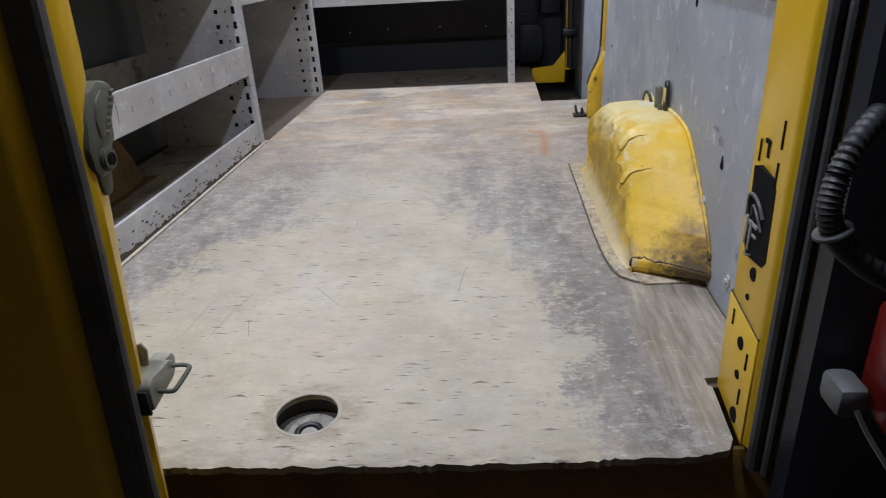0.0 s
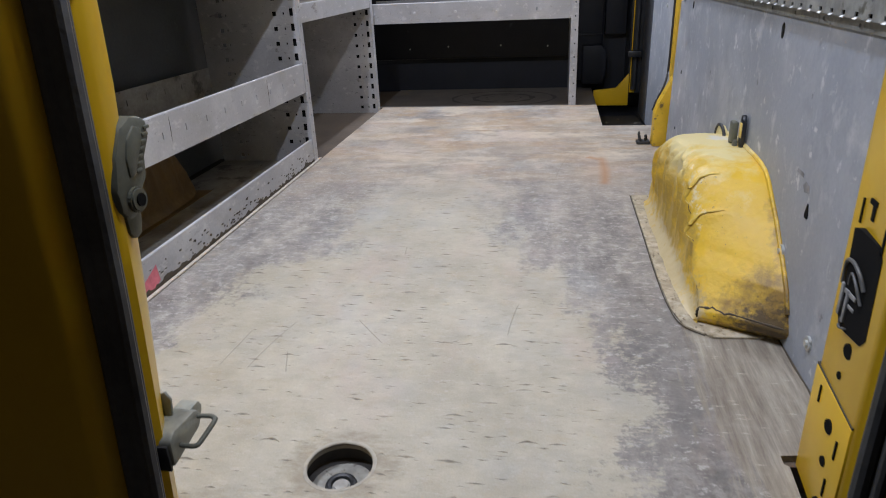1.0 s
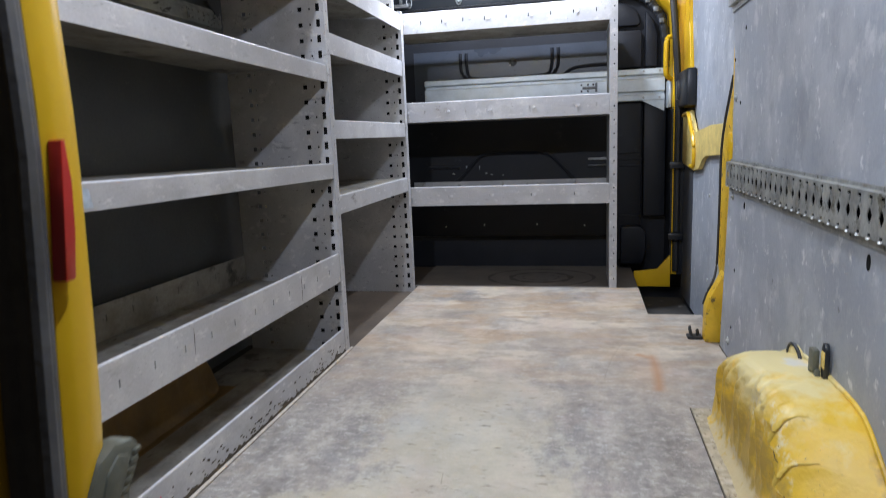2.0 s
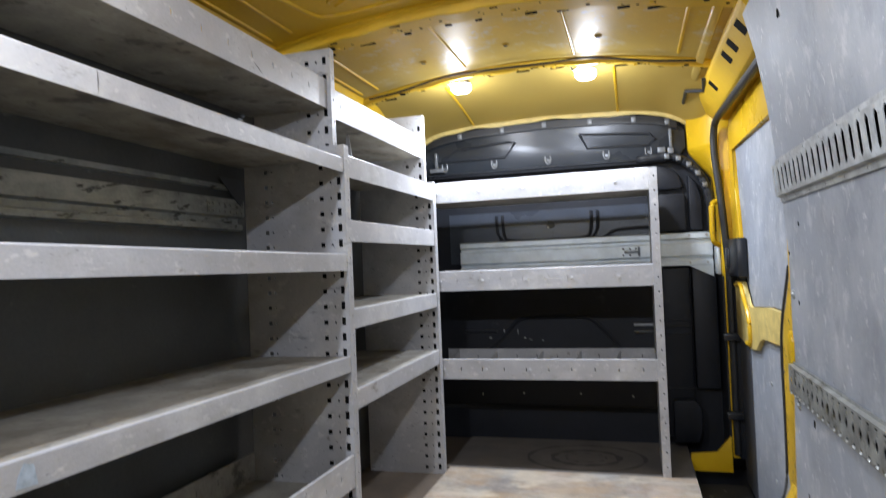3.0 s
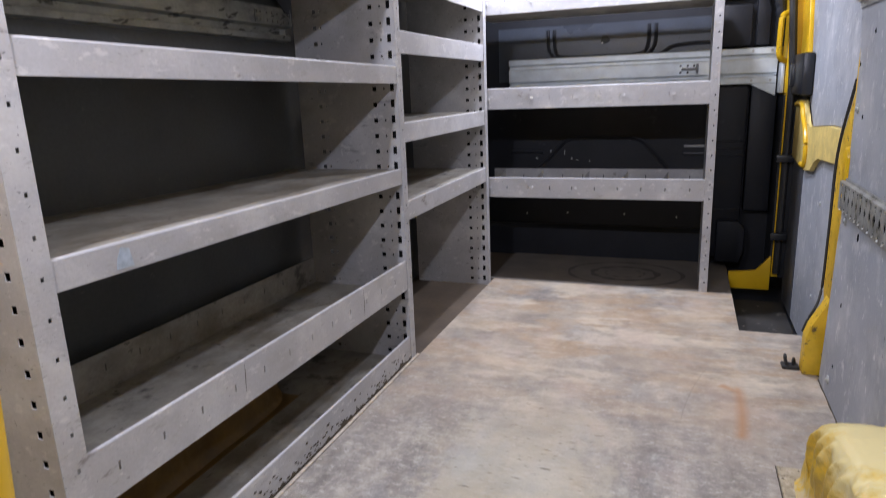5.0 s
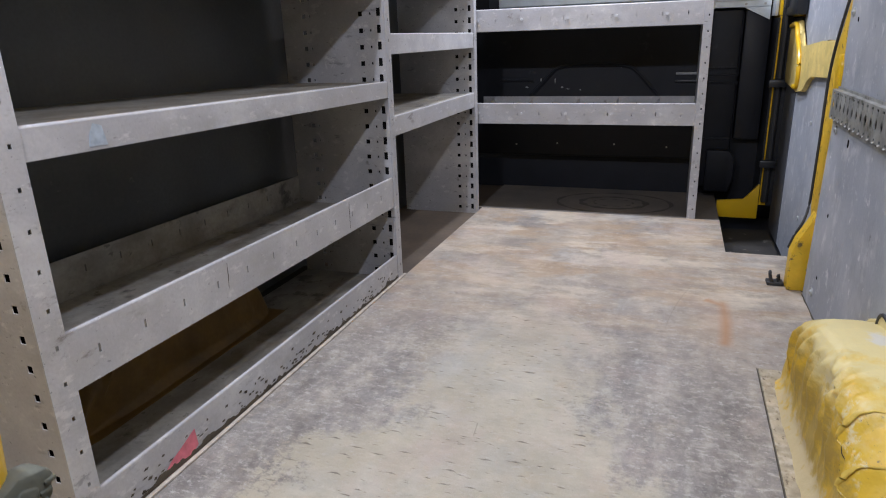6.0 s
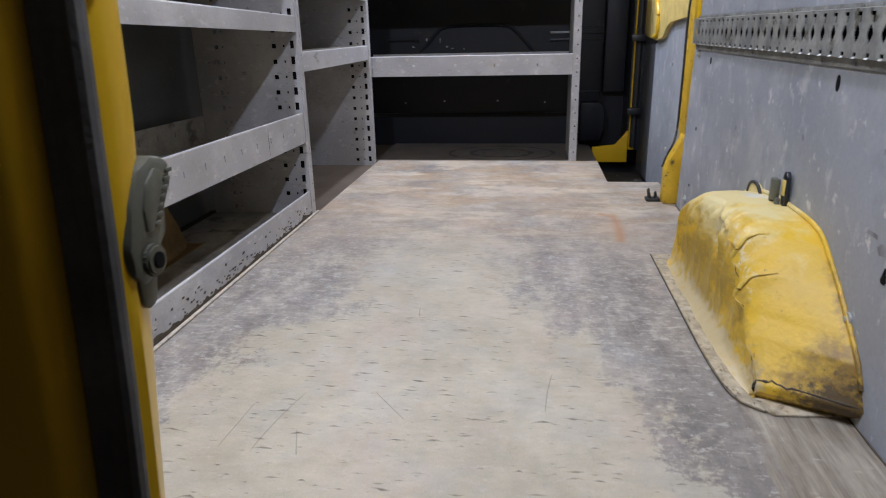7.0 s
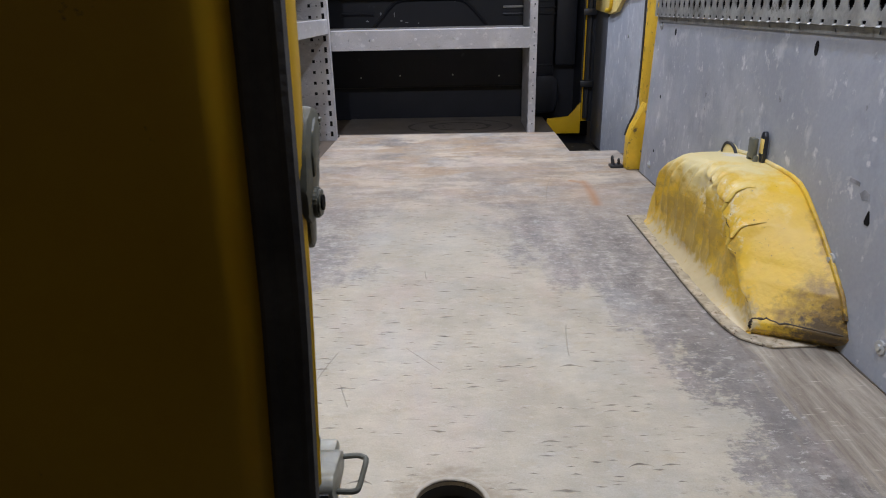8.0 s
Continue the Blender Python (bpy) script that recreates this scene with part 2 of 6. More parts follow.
wear(UPRIGHT, (((0.60, 0.60, 0.58), 5, (1, 1, 1), 0.50, 0.66, 0.45, 0), ((0.30, 0.29, 0.265), 7, (1, 0.7, 1.3), 0.54, 0.72, 0.55, 0), ((0.66, 0.65, 0.63), 30, (1, 0.6, 1.3), 0.58, 0.65, 0.5, 0), ((0.24, 0.23, 0.21), 34, (0.6, 0.40, 1.6), 0.62, 0.70, 0.35, 0), ((0.13, 0.12, 0.11), 75, (0.5, 0.5, 2.0), 0.66, 0.69, 0.5, 0), ((0.09, 0.085, 0.08), 130, (1, 1, 1), 0.68, 0.70, 0.8, 0), ((0.11, 0.105, 0.11), 18, (0.6, 1, 1.6), 0.62, 0.68, 0.5, 0), ((0.08, 0.075, 0.08), 60, (0.7, 1, 1.5), 0.655, 0.68, 0.6, 0)))
wear(SHELF_TRAY, (((0.16, 0.13, 0.09), 6, (1, 0.6, 1), 0.48, 0.66, 0.6, 0), ((0.46, 0.44, 0.40), 12, (1, 0.5, 1), 0.54, 0.68, 0.55, 0), ((0.08, 0.075, 0.065), 40, (1, 0.6, 1), 0.62, 0.67, 0.6, 0)))
# matt bulkhead plastic, darkened to hold the shade behind the trays
BULK_SHADED = shade("shaded_matt_black_plastic", (0.018, 0.020, 0.026), 0.5, vary=0.3, scale=5, fine=160, bump=0.12, spots=(0.035, 0.037, 0.045), spot_amount=0.3, spot_scale=9)
BULK_SHADED.node_tree.nodes["Principled BSDF"].inputs["Specular IOR Level"].default_value = 0.28
BLACK = shade("black_plastic", (0.018, 0.021, 0.027), 0.36, vary=0.3, scale=5, fine=200, bump=0.15)
BULK = shade("dusty_black_plastic", (0.026, 0.031, 0.038), 0.29, vary=0.3, scale=4, fine=160, bump=0.12, spots=(0.05, 0.055, 0.066), spot_amount=0.35, spot_scale=7)
CLIP_GREY = shade("worn_grey_metal", (0.20, 0.21, 0.22), 0.4, metal=0.3, vary=0.3, scale=30)
RUBBER = shade("black_rubber", (0.028, 0.029, 0.031), 0.5, vary=0.3, scale=9, fine=120, bump=0.1)
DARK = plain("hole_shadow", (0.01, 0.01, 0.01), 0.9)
OLIVE = shade("grey_green_plastic", (0.13, 0.135, 0.105), 0.5, vary=0.25, scale=14, fine=150, bump=0.12)
STEEL = shade("zinc_steel", (0.45, 0.45, 0.42), 0.35, metal=0.8, vary=0.2, scale=20, fine=120, bump=0.05)
SUBFLOOR = shade("brown_subfloor", (0.13, 0.098, 0.07), 0.7, vary=0.35, scale=6, fine=60, bump=0.2)
MAT_DARK = shade("dark_floor_mat", (0.17, 0.15, 0.13), 0.75, vary=0.3, scale=7, fine=80, bump=0.2)
RED = shade("red_reflector", (0.55, 0.03, 0.02), 0.3, vary=0.1)
RED_DARK = shade("dark_red_lens", (0.16, 0.012, 0.010), 0.25, vary=0.2)
GLOW = plain("lamp_glow", (1, 1, 1), 0.3, emit=40.0)
BAR_BRIGHT = shade("bright_zinc", (0.66, 0.72, 0.75), 0.36, metal=0.35, vary=0.2, scale=14, fine=90, bump=0.08, spots=(0.30, 0.31, 0.31), spot_amount=0.25, spot_scale=30)
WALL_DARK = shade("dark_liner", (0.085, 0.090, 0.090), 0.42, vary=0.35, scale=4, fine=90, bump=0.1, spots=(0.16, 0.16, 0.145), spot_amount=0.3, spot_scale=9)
BEAM_DARK = shade("dusty_dark_steel", (0.40, 0.42, 0.40), 0.42, metal=0.3, vary=0.4, scale=12, fine=80, bump=0.15, spots=(0.42, 0.42, 0.40), spot_amount=0.4, spot_scale=18, spot_stretch=(1, 0.4, 1.6))
wear(BEAM_DARK, (((0.56, 0.56, 0.53), 14, (1, 0.5, 1.4), 0.52, 0.64, 0.5, 0), ((0.035, 0.035, 0.03), 26, (1, 0.35, 1.5), 0.585, 0.615, 0.9, 0.25)))
RAIL_DIRTY = shade("stained_galvanised_steel", (0.40, 0.41, 0.385), 0.45, metal=0.4, vary=0.45, scale=22, fine=110, bump=0.2, spots=(0.12, 0.115, 0.085), spot_amount=0.62, spot_scale=20)
DOOR_DARK = shade("dark_grey_tone", (0.095, 0.10, 0.112), 0.5, vary=0.25, scale=6, fine=90, bump=0.1)
GRIME_SHADE = shade("dark_grime_shade", (0.10, 0.08, 0.055), 0.85, vary=0.4, scale=30, fine=160, bump=0.4)
# body yellow darkened to brown: shade put into the colour
YELLOW_SHADED = shade("shaded_yellow_paint", (0.22, 0.125, 0.03), 0.5, vary=0.35, scale=9, fine=80, bump=0.2)
SCUFF = shade("pale_scuff", (0.34, 0.35, 0.36), 0.6, vary=0.3, scale=40)
PILLAR_CHIP = shade("chipped_yellow_paint", (0.74, 0.47, 0.03), 0.45, vary=0.2, scale=14, fine=80, bump=0.2, spots=(0.14, 0.10, 0.04), spot_amount=0.62, spot_scale=40)
CONCRETE = shade("hall_concrete", (0.18, 0.18, 0.17), 0.8, vary=0.2, scale=1.0)


CUP_AT = (-0.289, 0.918)


def floor_material():
    """Plywood floor: grey film coat, worn through to pale wood in the middle, with scores, stains and rust marks."""
    m = bpy.data.materials.new("worn_plywood_floor")
    m.use_nodes = True
    n, l = m.node_tree.nodes, m.node_tree.links
    bsdf = n["Principled BSDF"]
    co = n.new("ShaderNodeTexCoord")

    def noise_tex(scale, detail=6, stretch=(1, 1, 1), rough=0.6):
        mp = n.new("ShaderNodeMapping")
        mp.inputs["Scale"].default_value = stretch
        l.new(co.outputs["Object"], mp.inputs["Vector"])
        t = n.new("ShaderNodeTexNoise")
        t.inputs["Scale"].default_value, t.inputs["Detail"].default_value, t.inputs["Roughness"].default_value = scale, detail, rough
        l.new(mp.outputs["Vector"], t.inputs["Vector"])
        return t.outputs["Fac"]

    def math(op, a, b=None, clamp=False):
        k = n.new("ShaderNodeMath")
        k.operation, k.use_clamp = op, clamp
        for i, v in enumerate((a, b)):
            if v is None:
                continue
            if isinstance(v, (int, float)):
                k.inputs[i].default_value = v
            else:
                l.new(v, k.inputs[i])
        return k.outputs[0]

    def ramp(v, stops):
        r = n.new("ShaderNodeValToRGB")
        e = r.color_ramp.elements
        e[0].position, e[0].color = stops[0][0], (*stops[0][1], 1)
        e[1].position, e[1].color = stops[-1][0], (*stops[-1][1], 1)
        for p, c in stops[1:-1]:
            k = e.new(p)
            k.color = (*c, 1)
        l.new(v, r.inputs["Fac"])
        return r.outputs["Color"]

    def mixc(f, a, b, mode="MIX"):
        k = n.new("ShaderNodeMixRGB")
        k.blend_type = mode
        for i, v in zip(("Fac", "Color1", "Color2"), (f, a, b)):
            if isinstance(v, tuple):
                k.inputs[i].default_value = (*v, 1)
            elif isinstance(v, (int, float)):
                k.inputs[i].default_value = v
            else:
                l.new(v, k.inputs[i])
        return k.outputs[0]

    sep = n.new("ShaderNodeSeparateXYZ")
    l.new(co.outputs["Object"], sep.inputs[0])
    x, y = sep.outputs["X"], sep.outputs["Y"]

    def blob(cx, cy, rx, ry):
        a = math("DIVIDE", math("SUBTRACT", x, cx), rx)
        b = math("DIVIDE", math("SUBTRACT", y, cy), ry)
        d = math("SQRT", math("ADD", math("MULTIPLY", a, a), math("MULTIPLY", b, b)))
        return math("SUBTRACT", 1.0, d)

    def dashes(cell_x, cell_y, shift, length, thick, bow, share):
        """Short bowed nicks: one to a random cell, some cells left empty."""
        mp = n.new("ShaderNodeMapping")
        mp.inputs["Scale"].default_value, mp.inputs["Location"].default_value = (1 / cell_x, 1 / cell_y, 0), (shift, shift * 0.7, 0)
        l.new(co.outputs["Object"], mp.inputs["Vector"])
        wob = n.new("ShaderNodeTexNoise")
        wob.inputs["Scale"].default_value, wob.inputs["Detail"].default_value = 1.6, 2
        l.new(mp.outputs["Vector"], wob.inputs["Vector"])
        sh = n.new("ShaderNodeVectorMath")
        sh.operation, sh.inputs[1].default_value = "MULTIPLY_ADD", (0.25, 0.35, 0)
        l.new(wob.outputs["Color"], sh.inputs[0])
        l.new(mp.outputs["Vector"], sh.inputs[2])
        v = n.new("ShaderNodeTexVoronoi")
        v.voronoi_dimensions = "2D"
        v.inputs["Scale"].default_value = 1.0
        l.new(sh.outputs[0], v.inputs["Vector"])
        d = n.new("ShaderNodeVectorMath")
        d.operation = "SUBTRACT"
        l.new(sh.outputs[0], d.inputs[0])
        l.new(v.outputs["Position"], d.inputs[1])
        sd = n.new("ShaderNodeSeparateXYZ")
        l.new(d.outputs[0], sd.inputs[0])
        rc = n.new("ShaderNodeSeparateXYZ")
        l.new(v.outputs["Color"], rc.inputs[0])
        u, w = sd.outputs["X"], sd.outputs["Y"]
        curve = math("MULTIPLY", math("MULTIPLY", u, u), math("MULTIPLY", math("SUBTRACT", rc.outputs["Y"], 0.25), bow))
        off = math("ABSOLUTE", math("ADD", w, curve))
        ends = math("SUBTRACT", math("MULTIPLY", rc.outputs["X"], length), math("ABSOLUTE", u))
        width = math("MULTIPLY", math("MULTIPLY", ends, 2.5, True), thick)
        line = math("MULTIPLY", math("SUBTRACT", width, off), 1.6 / thick, True)
        return math("MULTIPLY", line, math("LESS_THAN", rc.outputs["Z"], share))

    def scratch(ax, ay, bx, by, half, bend=0.0):
        """One long fine scratch from a to b."""
        dx, dy = bx - ax, by - ay
        q = dx * dx + dy * dy
        px, py = math("SUBTRACT", x, ax), math("SUBTRACT", y, ay)
        t = math("DIVIDE", math("ADD", math("MULTIPLY", px, dx), math("MULTIPLY", py, dy)), q)
        side = math("DIVIDE", math("SUBTRACT", math("MULTIPLY", px, dy), math("MULTIPLY", py, dx)), q ** 0.5)
        arch = math("MULTIPLY", math("MULTIPLY", t, math("SUBTRACT", 1.0, t)), bend)
        inside = math("MULTIPLY", math("MULTIPLY", t, math("SUBTRACT", 1.0, t)), 14.0, True)
        return math("MULTIPLY", math("SUBTRACT", 1.0, math("DIVIDE", math("ABSOLUTE", math("SUBTRACT", side, arch)), half), True), inside)

    big = noise_tex(3.0, 8)
    med = noise_tex(9.0, 8, (1.3, 0.55, 1))
    along = noise_tex(40.0, 7, (0.5, 1.2, 1), 0.78)
    across = noise_tex(40.0, 7, (1.0, 0.85, 1), 0.78)
    fine = noise_tex(330.0, 4, (1, 1, 1), 0.75)
    weave = math("ADD", math("SUBTRACT", along, 0.5), math("SUBTRACT", across, 0.5))
    edge = math("ADD", math("MULTIPLY", math("SUBTRACT", big, 0.5), 1.5), math("MULTIPLY", math("SUBTRACT", med, 0.5), 2.0))
    edge = math("ADD", edge, math("MULTIPLY", weave, 0.9))
    pepper = noise_tex(120.0, 5, (0.6, 0.9, 1), 0.75)
    edge = math("ADD", edge, math("MULTIPLY", math("SUBTRACT", pepper, 0.5), 1.3))
    # the rubbed zone: its two edges wander along the floor
    run = math("DIVIDE", math("SUBTRACT", y, 0.8), 1.8, True)

    def edge_line(stops):
        v = ramp(run, [((yy - 0.8) / 1.8, ((xx + 1) / 2,) * 3) for yy, xx in stops])
        return math("SUBTRACT", math("MULTIPLY", v, 2.0), 1.0)

    right = edge_line(((0.80, 0.20), (0.93, 0.125), (1.02, 0.155), (1.10, 0.22), (1.16, 0.19), (1.20, 0.17), (1.30, 0.18), (1.36, 0.15), (1.46, 0.09), (1.65, 0.02), (1.79, -0.03), (2.02, -0.11), (2.25, -0.16), (2.45, -0.26), (2.58, -0.42)))
    left = edge_line(((0.80, -0.90), (1.10, -0.86), (1.22, -0.74), (1.40, -0.72), (1.55, -0.74), (1.62, -0.70), (1.69, -0.58), (1.81, -0.60), (2.05, -0.62), (2.28, -0.57), (2.45, -0.52), (2.58, -0.46)))
    worn = math("MULTIPLY", math("MINIMUM", math("SUBTRACT", x, left), math("SUBTRACT", right, x)), 5.0)
    worn = math("MAXIMUM", math("MINIMUM", worn, 0.8), -1.1)
    gain = math("SUBTRACT", 4.2, math("MULTIPLY", math("MULTIPLY", math("SUBTRACT", y, 1.3), 1.4, True), 3.0))
    wm = math("MULTIPLY_ADD", math("ADD", worn, edge), gain, True)
    wm.node.inputs[2].default_value = 0.30
    # grey film coat, mottled and rubbed
    front = math("MULTIPLY", math("SUBTRACT", y, 1.95), 1.3, True)
    calm = math("SUBTRACT", 1.0, math("MULTIPLY", front, 0.6))
    coat = ramp(noise_tex(7, 10, (1.25, 0.55, 1), 0.72), [(0.33, (0.165, 0.153, 0.140)), (0.5, (0.270, 0.250, 0.225)), (0.67, (0.43, 0.395, 0.340))])
    rub = ramp(math("ADD", across, math("MULTIPLY", math("SUBTRACT", med, 0.5), 0.9)), [(0.53, (0, 0, 0)), (0.66, (1, 1, 1))])
    flecks = ramp(math("ADD", math("MULTIPLY", weave, 0.9), math("MULTIPLY", pepper, 0.9)), [(0.48, (0, 0, 0)), (0.56, (1, 1, 1))])
    coat = mixc(math("MULTIPLY", flecks, 0.32), coat, (0.47, 0.445, 0.40))
    pits = ramp(math("SUBTRACT", math("MULTIPLY", pepper, 0.9), math("MULTIPLY", weave, 0.9)), [(0.52, (0, 0, 0)), (0.60, (1, 1, 1))])
    coat = mixc(math("MULTIPLY", pits, 0.28), coat, (0.13, 0.125, 0.12))
    coat = mixc(math("MULTIPLY", rub, 0.38), coat, (0.50, 0.475, 0.43))
    # a darker stretch of coat beside the wheel arch
    dark_coat = ramp(math("ADD", blob(0.27, 1.22, 0.22, 0.40), math("MULTIPLY", math("SUBTRACT", med, 0.5), 1.4)), [(0.05, (0, 0, 0)), (0.55, (1, 1, 1))])
    coat = mixc(math("MULTIPLY", dark_coat, 0.5), coat, (0.125, 0.118, 0.112))
    # pale wood
    wood = ramp(noise_tex(4, 9, (1, 0.7, 1)), [(0.32, (0.37, 0.337, 0.258)), (0.68, (0.52, 0.48, 0.38))])
    wood = mixc(math("MULTIPLY", ramp(noise_tex(5, 6), [(0.5, (0, 0, 0)), (0.7, (1, 1, 1))]), 0.4), wood, (0.41, 0.415, 0.39))
    wood = mixc(math("MULTIPLY", ramp(noise_tex(11, 8, (1, 1.4, 1)), [(0.58, (0, 0, 0)), (0.70, (1, 1, 1))]), 0.45), wood, (0.40, 0.33, 0.22))
    wood = mixc(0.16, wood, along, "OVERLAY")
    col = mixc(wm, coat, wood)
    # towards the bulkhead: cloudy beige and brown smears, broad pale rubbed places, dark smudges
    soft = ramp(noise_tex(4.6, 10, (1.0, 0.9, 1), 0.68), [(0.36, (0.19, 0.166, 0.145)), (0.50, (0.36, 0.316, 0.264)), (0.62, (0.56, 0.49, 0.40))])
    col = mixc(math("MULTIPLY", front, 0.8), col, soft)
    far = math("MULTIPLY", math("SUBTRACT", y, 2.15), 1.6, True)
    st = math("MULTIPLY", ramp(noise_tex(5.0, 9, (0.6, 1.3, 1), 0.66), [(0.47, (0, 0, 0)), (0.57, (1, 1, 1))]), far)
    col = mixc(math("MULTIPLY", st, 0.75), col, (0.37, 0.255, 0.15))
    st2 = math("MULTIPLY", ramp(noise_tex(4.3, 9, (0.6, 1.2, 1), 0.66), [(0.52, (0, 0, 0)), (0.61, (1, 1, 1))]), far)
    col = mixc(math("MULTIPLY", st2, 0.7), col, (0.64, 0.56, 0.43))
    sm = math("MULTIPLY", ramp(noise_tex(6.5, 9, (0.55, 1.2, 1), 0.70), [(0.54, (0, 0, 0)), (0.64, (1, 1, 1))]), front)
    col = mixc(math("MULTIPLY", sm, 0.6), col, (0.17, 0.155, 0.14))
    warm = math("MULTIPLY", ramp(noise_tex(3.4, 8, (1.2, 0.7, 1), 0.62), [(0.40, (0, 0, 0)), (0.60, (1, 1, 1))]), front)
    col = mixc(math("MULTIPLY", warm, 0.45), col, (0.47, 0.385, 0.285))
    # faint pink, blue and brown tints where paint and dust were rubbed in
    for tint, scale, lo in (((0.50, 0.40, 0.35), 3.2, 0.52), ((0.42, 0.455, 0.46), 2.6, 0.54), ((0.42, 0.35, 0.25), 6.0, 0.56)):
        col = mixc(math("MULTIPLY", ramp(noise_tex(scale, 9, (1.2, 0.7, 1 + scale), 0.65), [(lo, (0, 0, 0)), (lo + 0.14, (1, 1, 1))]), 0.38), col, tint)
    # pale and dark scuffs all over
    sc = ramp(noise_tex(50, 7, (0.55, 1.0, 1), 0.80), [(0.56, (0, 0, 0)), (0.60, (1, 1, 1))])
    col = mixc(math("MULTIPLY", math("MULTIPLY", sc, calm), math("SUBTRACT", 0.52, math("MULTIPLY", wm, 0.32))), col, (0.60, 0.575, 0.53))
    dk = ramp(noise_tex(55, 7, (0.5, 1.0, 1), 0.80), [(0.575, (0, 0, 0)), (0.61, (1, 1, 1))])
    col = mixc(math("MULTIPLY", math("MULTIPLY", dk, calm), math("SUBTRACT", 0.48, math("MULTIPLY", wm, 0.38))), col, (0.14, 0.13, 0.115))
    col = mixc(0.20, col, fine, "OVERLAY")
    col = mixc(math("SUBTRACT", math("SUBTRACT", 0.5, math("MULTIPLY", front, 0.2)), math("MULTIPLY", wm, 0.25)), col, noise_tex(24, 9, (0.7, 0.9, 1), 0.72), "OVERLAY")
    # bare brown wood with streaks along the foot of the wall board
    bare = math("MULTIPLY", math("ADD", blob(0.40, 1.16, 0.12, 0.34), 0.25), 1.6)
    streak = noise_tex(26, 8, (1.8, 0.16, 1), 0.72)
    strip = ramp(math("ADD", bare, math("MULTIPLY", math("SUBTRACT", streak, 0.5), 3.2)), [(0.15, (0, 0, 0)), (0.55, (1, 1, 1))])
    plank = ramp(noise_tex(34, 8, (1.6, 0.14, 1), 0.7), [(0.36, (0.17, 0.14, 0.105)), (0.52, (0.30, 0.265, 0.205)), (0.66, (0.44, 0.40, 0.32))])
    col = mixc(math("MULTIPLY", strip, 0.85), col, plank)
    # brown grime along the worn rear edge and round the cup
    dirty = math("MAXIMUM", math("MULTIPLY", math("SUBTRACT", 0.90, y), 7.0, True), math("MULTIPLY", blob(CUP_AT[0], CUP_AT[1], 0.13, 0.11), 1.6, True))
    grime = ramp(math("ADD", math("MULTIPLY", dirty, 0.34), math("MULTIPLY", noise_tex(38, 8, (0.6, 1.4, 1), 0.75), 0.75)), [(0.50, (0, 0, 0)), (0.68, (1, 1, 1))])
    col = mixc(math("MULTIPLY", grime, 0.6), col, (0.24, 0.195, 0.13))
    # bowed nicks in the wood, fewer in the coat
    patchy = ramp(math("ADD", math("MULTIPLY", noise_tex(4.0, 4), 0.8), math("MULTIPLY", wm, 0.22)), [(0.42, (0, 0, 0)), (0.60, (1, 1, 1))])
    cut = math("MAXIMUM", dashes(0.058, 0.036, 0.0, 0.46, 0.085, 2.6, 0.55), dashes(0.030, 0.018, 7.3, 0.42, 0.11, 3.2, 0.5))
    cut = math("MULTIPLY", math("MULTIPLY", cut, patchy), math("MULTIPLY", math("SUBTRACT", pepper, 0.25), 8.0, True))
    cut = math("MAXIMUM", cut, dashes(0.11, 0.08, 3.1, 0.20, 0.030, 1.5, 0.5))
    col = mixc(math("MULTIPLY", cut, math("MULTIPLY", noise_tex(21, 3), 1.5, True)), col, (0.12, 0.10, 0.07))
    # pale chips where the grey coat has flaked
    flake = math("MAXIMUM", dashes(0.036, 0.022, 11.7, 0.40, 0.12, 3.0, 0.5), dashes(0.060, 0.030, 17.9, 0.34, 0.10, 2.0, 0.4))
    flake = math("MULTIPLY", math("MULTIPLY", flake, math("SUBTRACT", 1.0, wm)), math("MULTIPLY", math("SUBTRACT", fine, 0.35), 5.0, True))
    col = mixc(math("MULTIPLY", flake, 0.75), col, (0.56, 0.51, 0.42))
    scr = 0.0
    for ax, ay, ex, ey, bend in ((-0.514, 1.343, -0.549, 1.146, 0.02), (-0.047, 1.454, -0.063, 1.313, 0.01), (-0.599, 1.295, -0.608, 1.155, 0.0), (-0.383, 1.354, -0.31, 1.266, 0.0), (0.12, 2.81, 0.032, 2.379, 0.05), (-0.492, 1.22, -0.467, 1.147, 0.0), (-0.363, 1.757, -0.357, 1.701, 0.0)):
        scr = math("MAXIMUM", scr, scratch(ax, ay, ex, ey, 0.0020, bend))
    col = mixc(math("MULTIPLY", math("MULTIPLY", scr, 0.75), math("MULTIPLY", pepper, 1.2, True)), col, (0.22, 0.195, 0.155))
    # rust mark
    rust = math("MAXIMUM", scratch(0.150, 2.665, 0.215, 2.615, 0.022), scratch(0.203, 2.67, 0.192, 2.31, 0.026, -0.03))
    halo = ramp(math("ADD", blob(0.19, 2.50, 0.085, 0.24), math("MULTIPLY", math("SUBTRACT", med, 0.5), 1.2)), [(0.1, (0, 0, 0)), (0.9, (1, 1, 1))])
    col = mixc(math("MULTIPLY", halo, 0.30), col, (0.46, 0.33, 0.22))
    col = mixc(math("MULTIPLY", math("MULTIPLY", rust, math("ADD", med, 0.3)), 0.75), col, (0.42, 0.19, 0.06))
    l.new(col, bsdf.inputs["Base Color"])
    bsdf.inputs["Roughness"].default_value = 0.62
    bp = n.new("ShaderNodeBump")
    bp.inputs["Strength"].default_value, bp.inputs["Distance"].default_value = 0.6, 0.003
    height = math("ADD", math("MULTIPLY", weave, 0.35), math("ADD", math("MULTIPLY", med, 0.4), math("MULTIPLY", fine, 0.25)))
    l.new(math("SUBTRACT", math("SUBTRACT", height, cut), math("MULTIPLY", scr, 0.5)), bp.inputs["Height"])
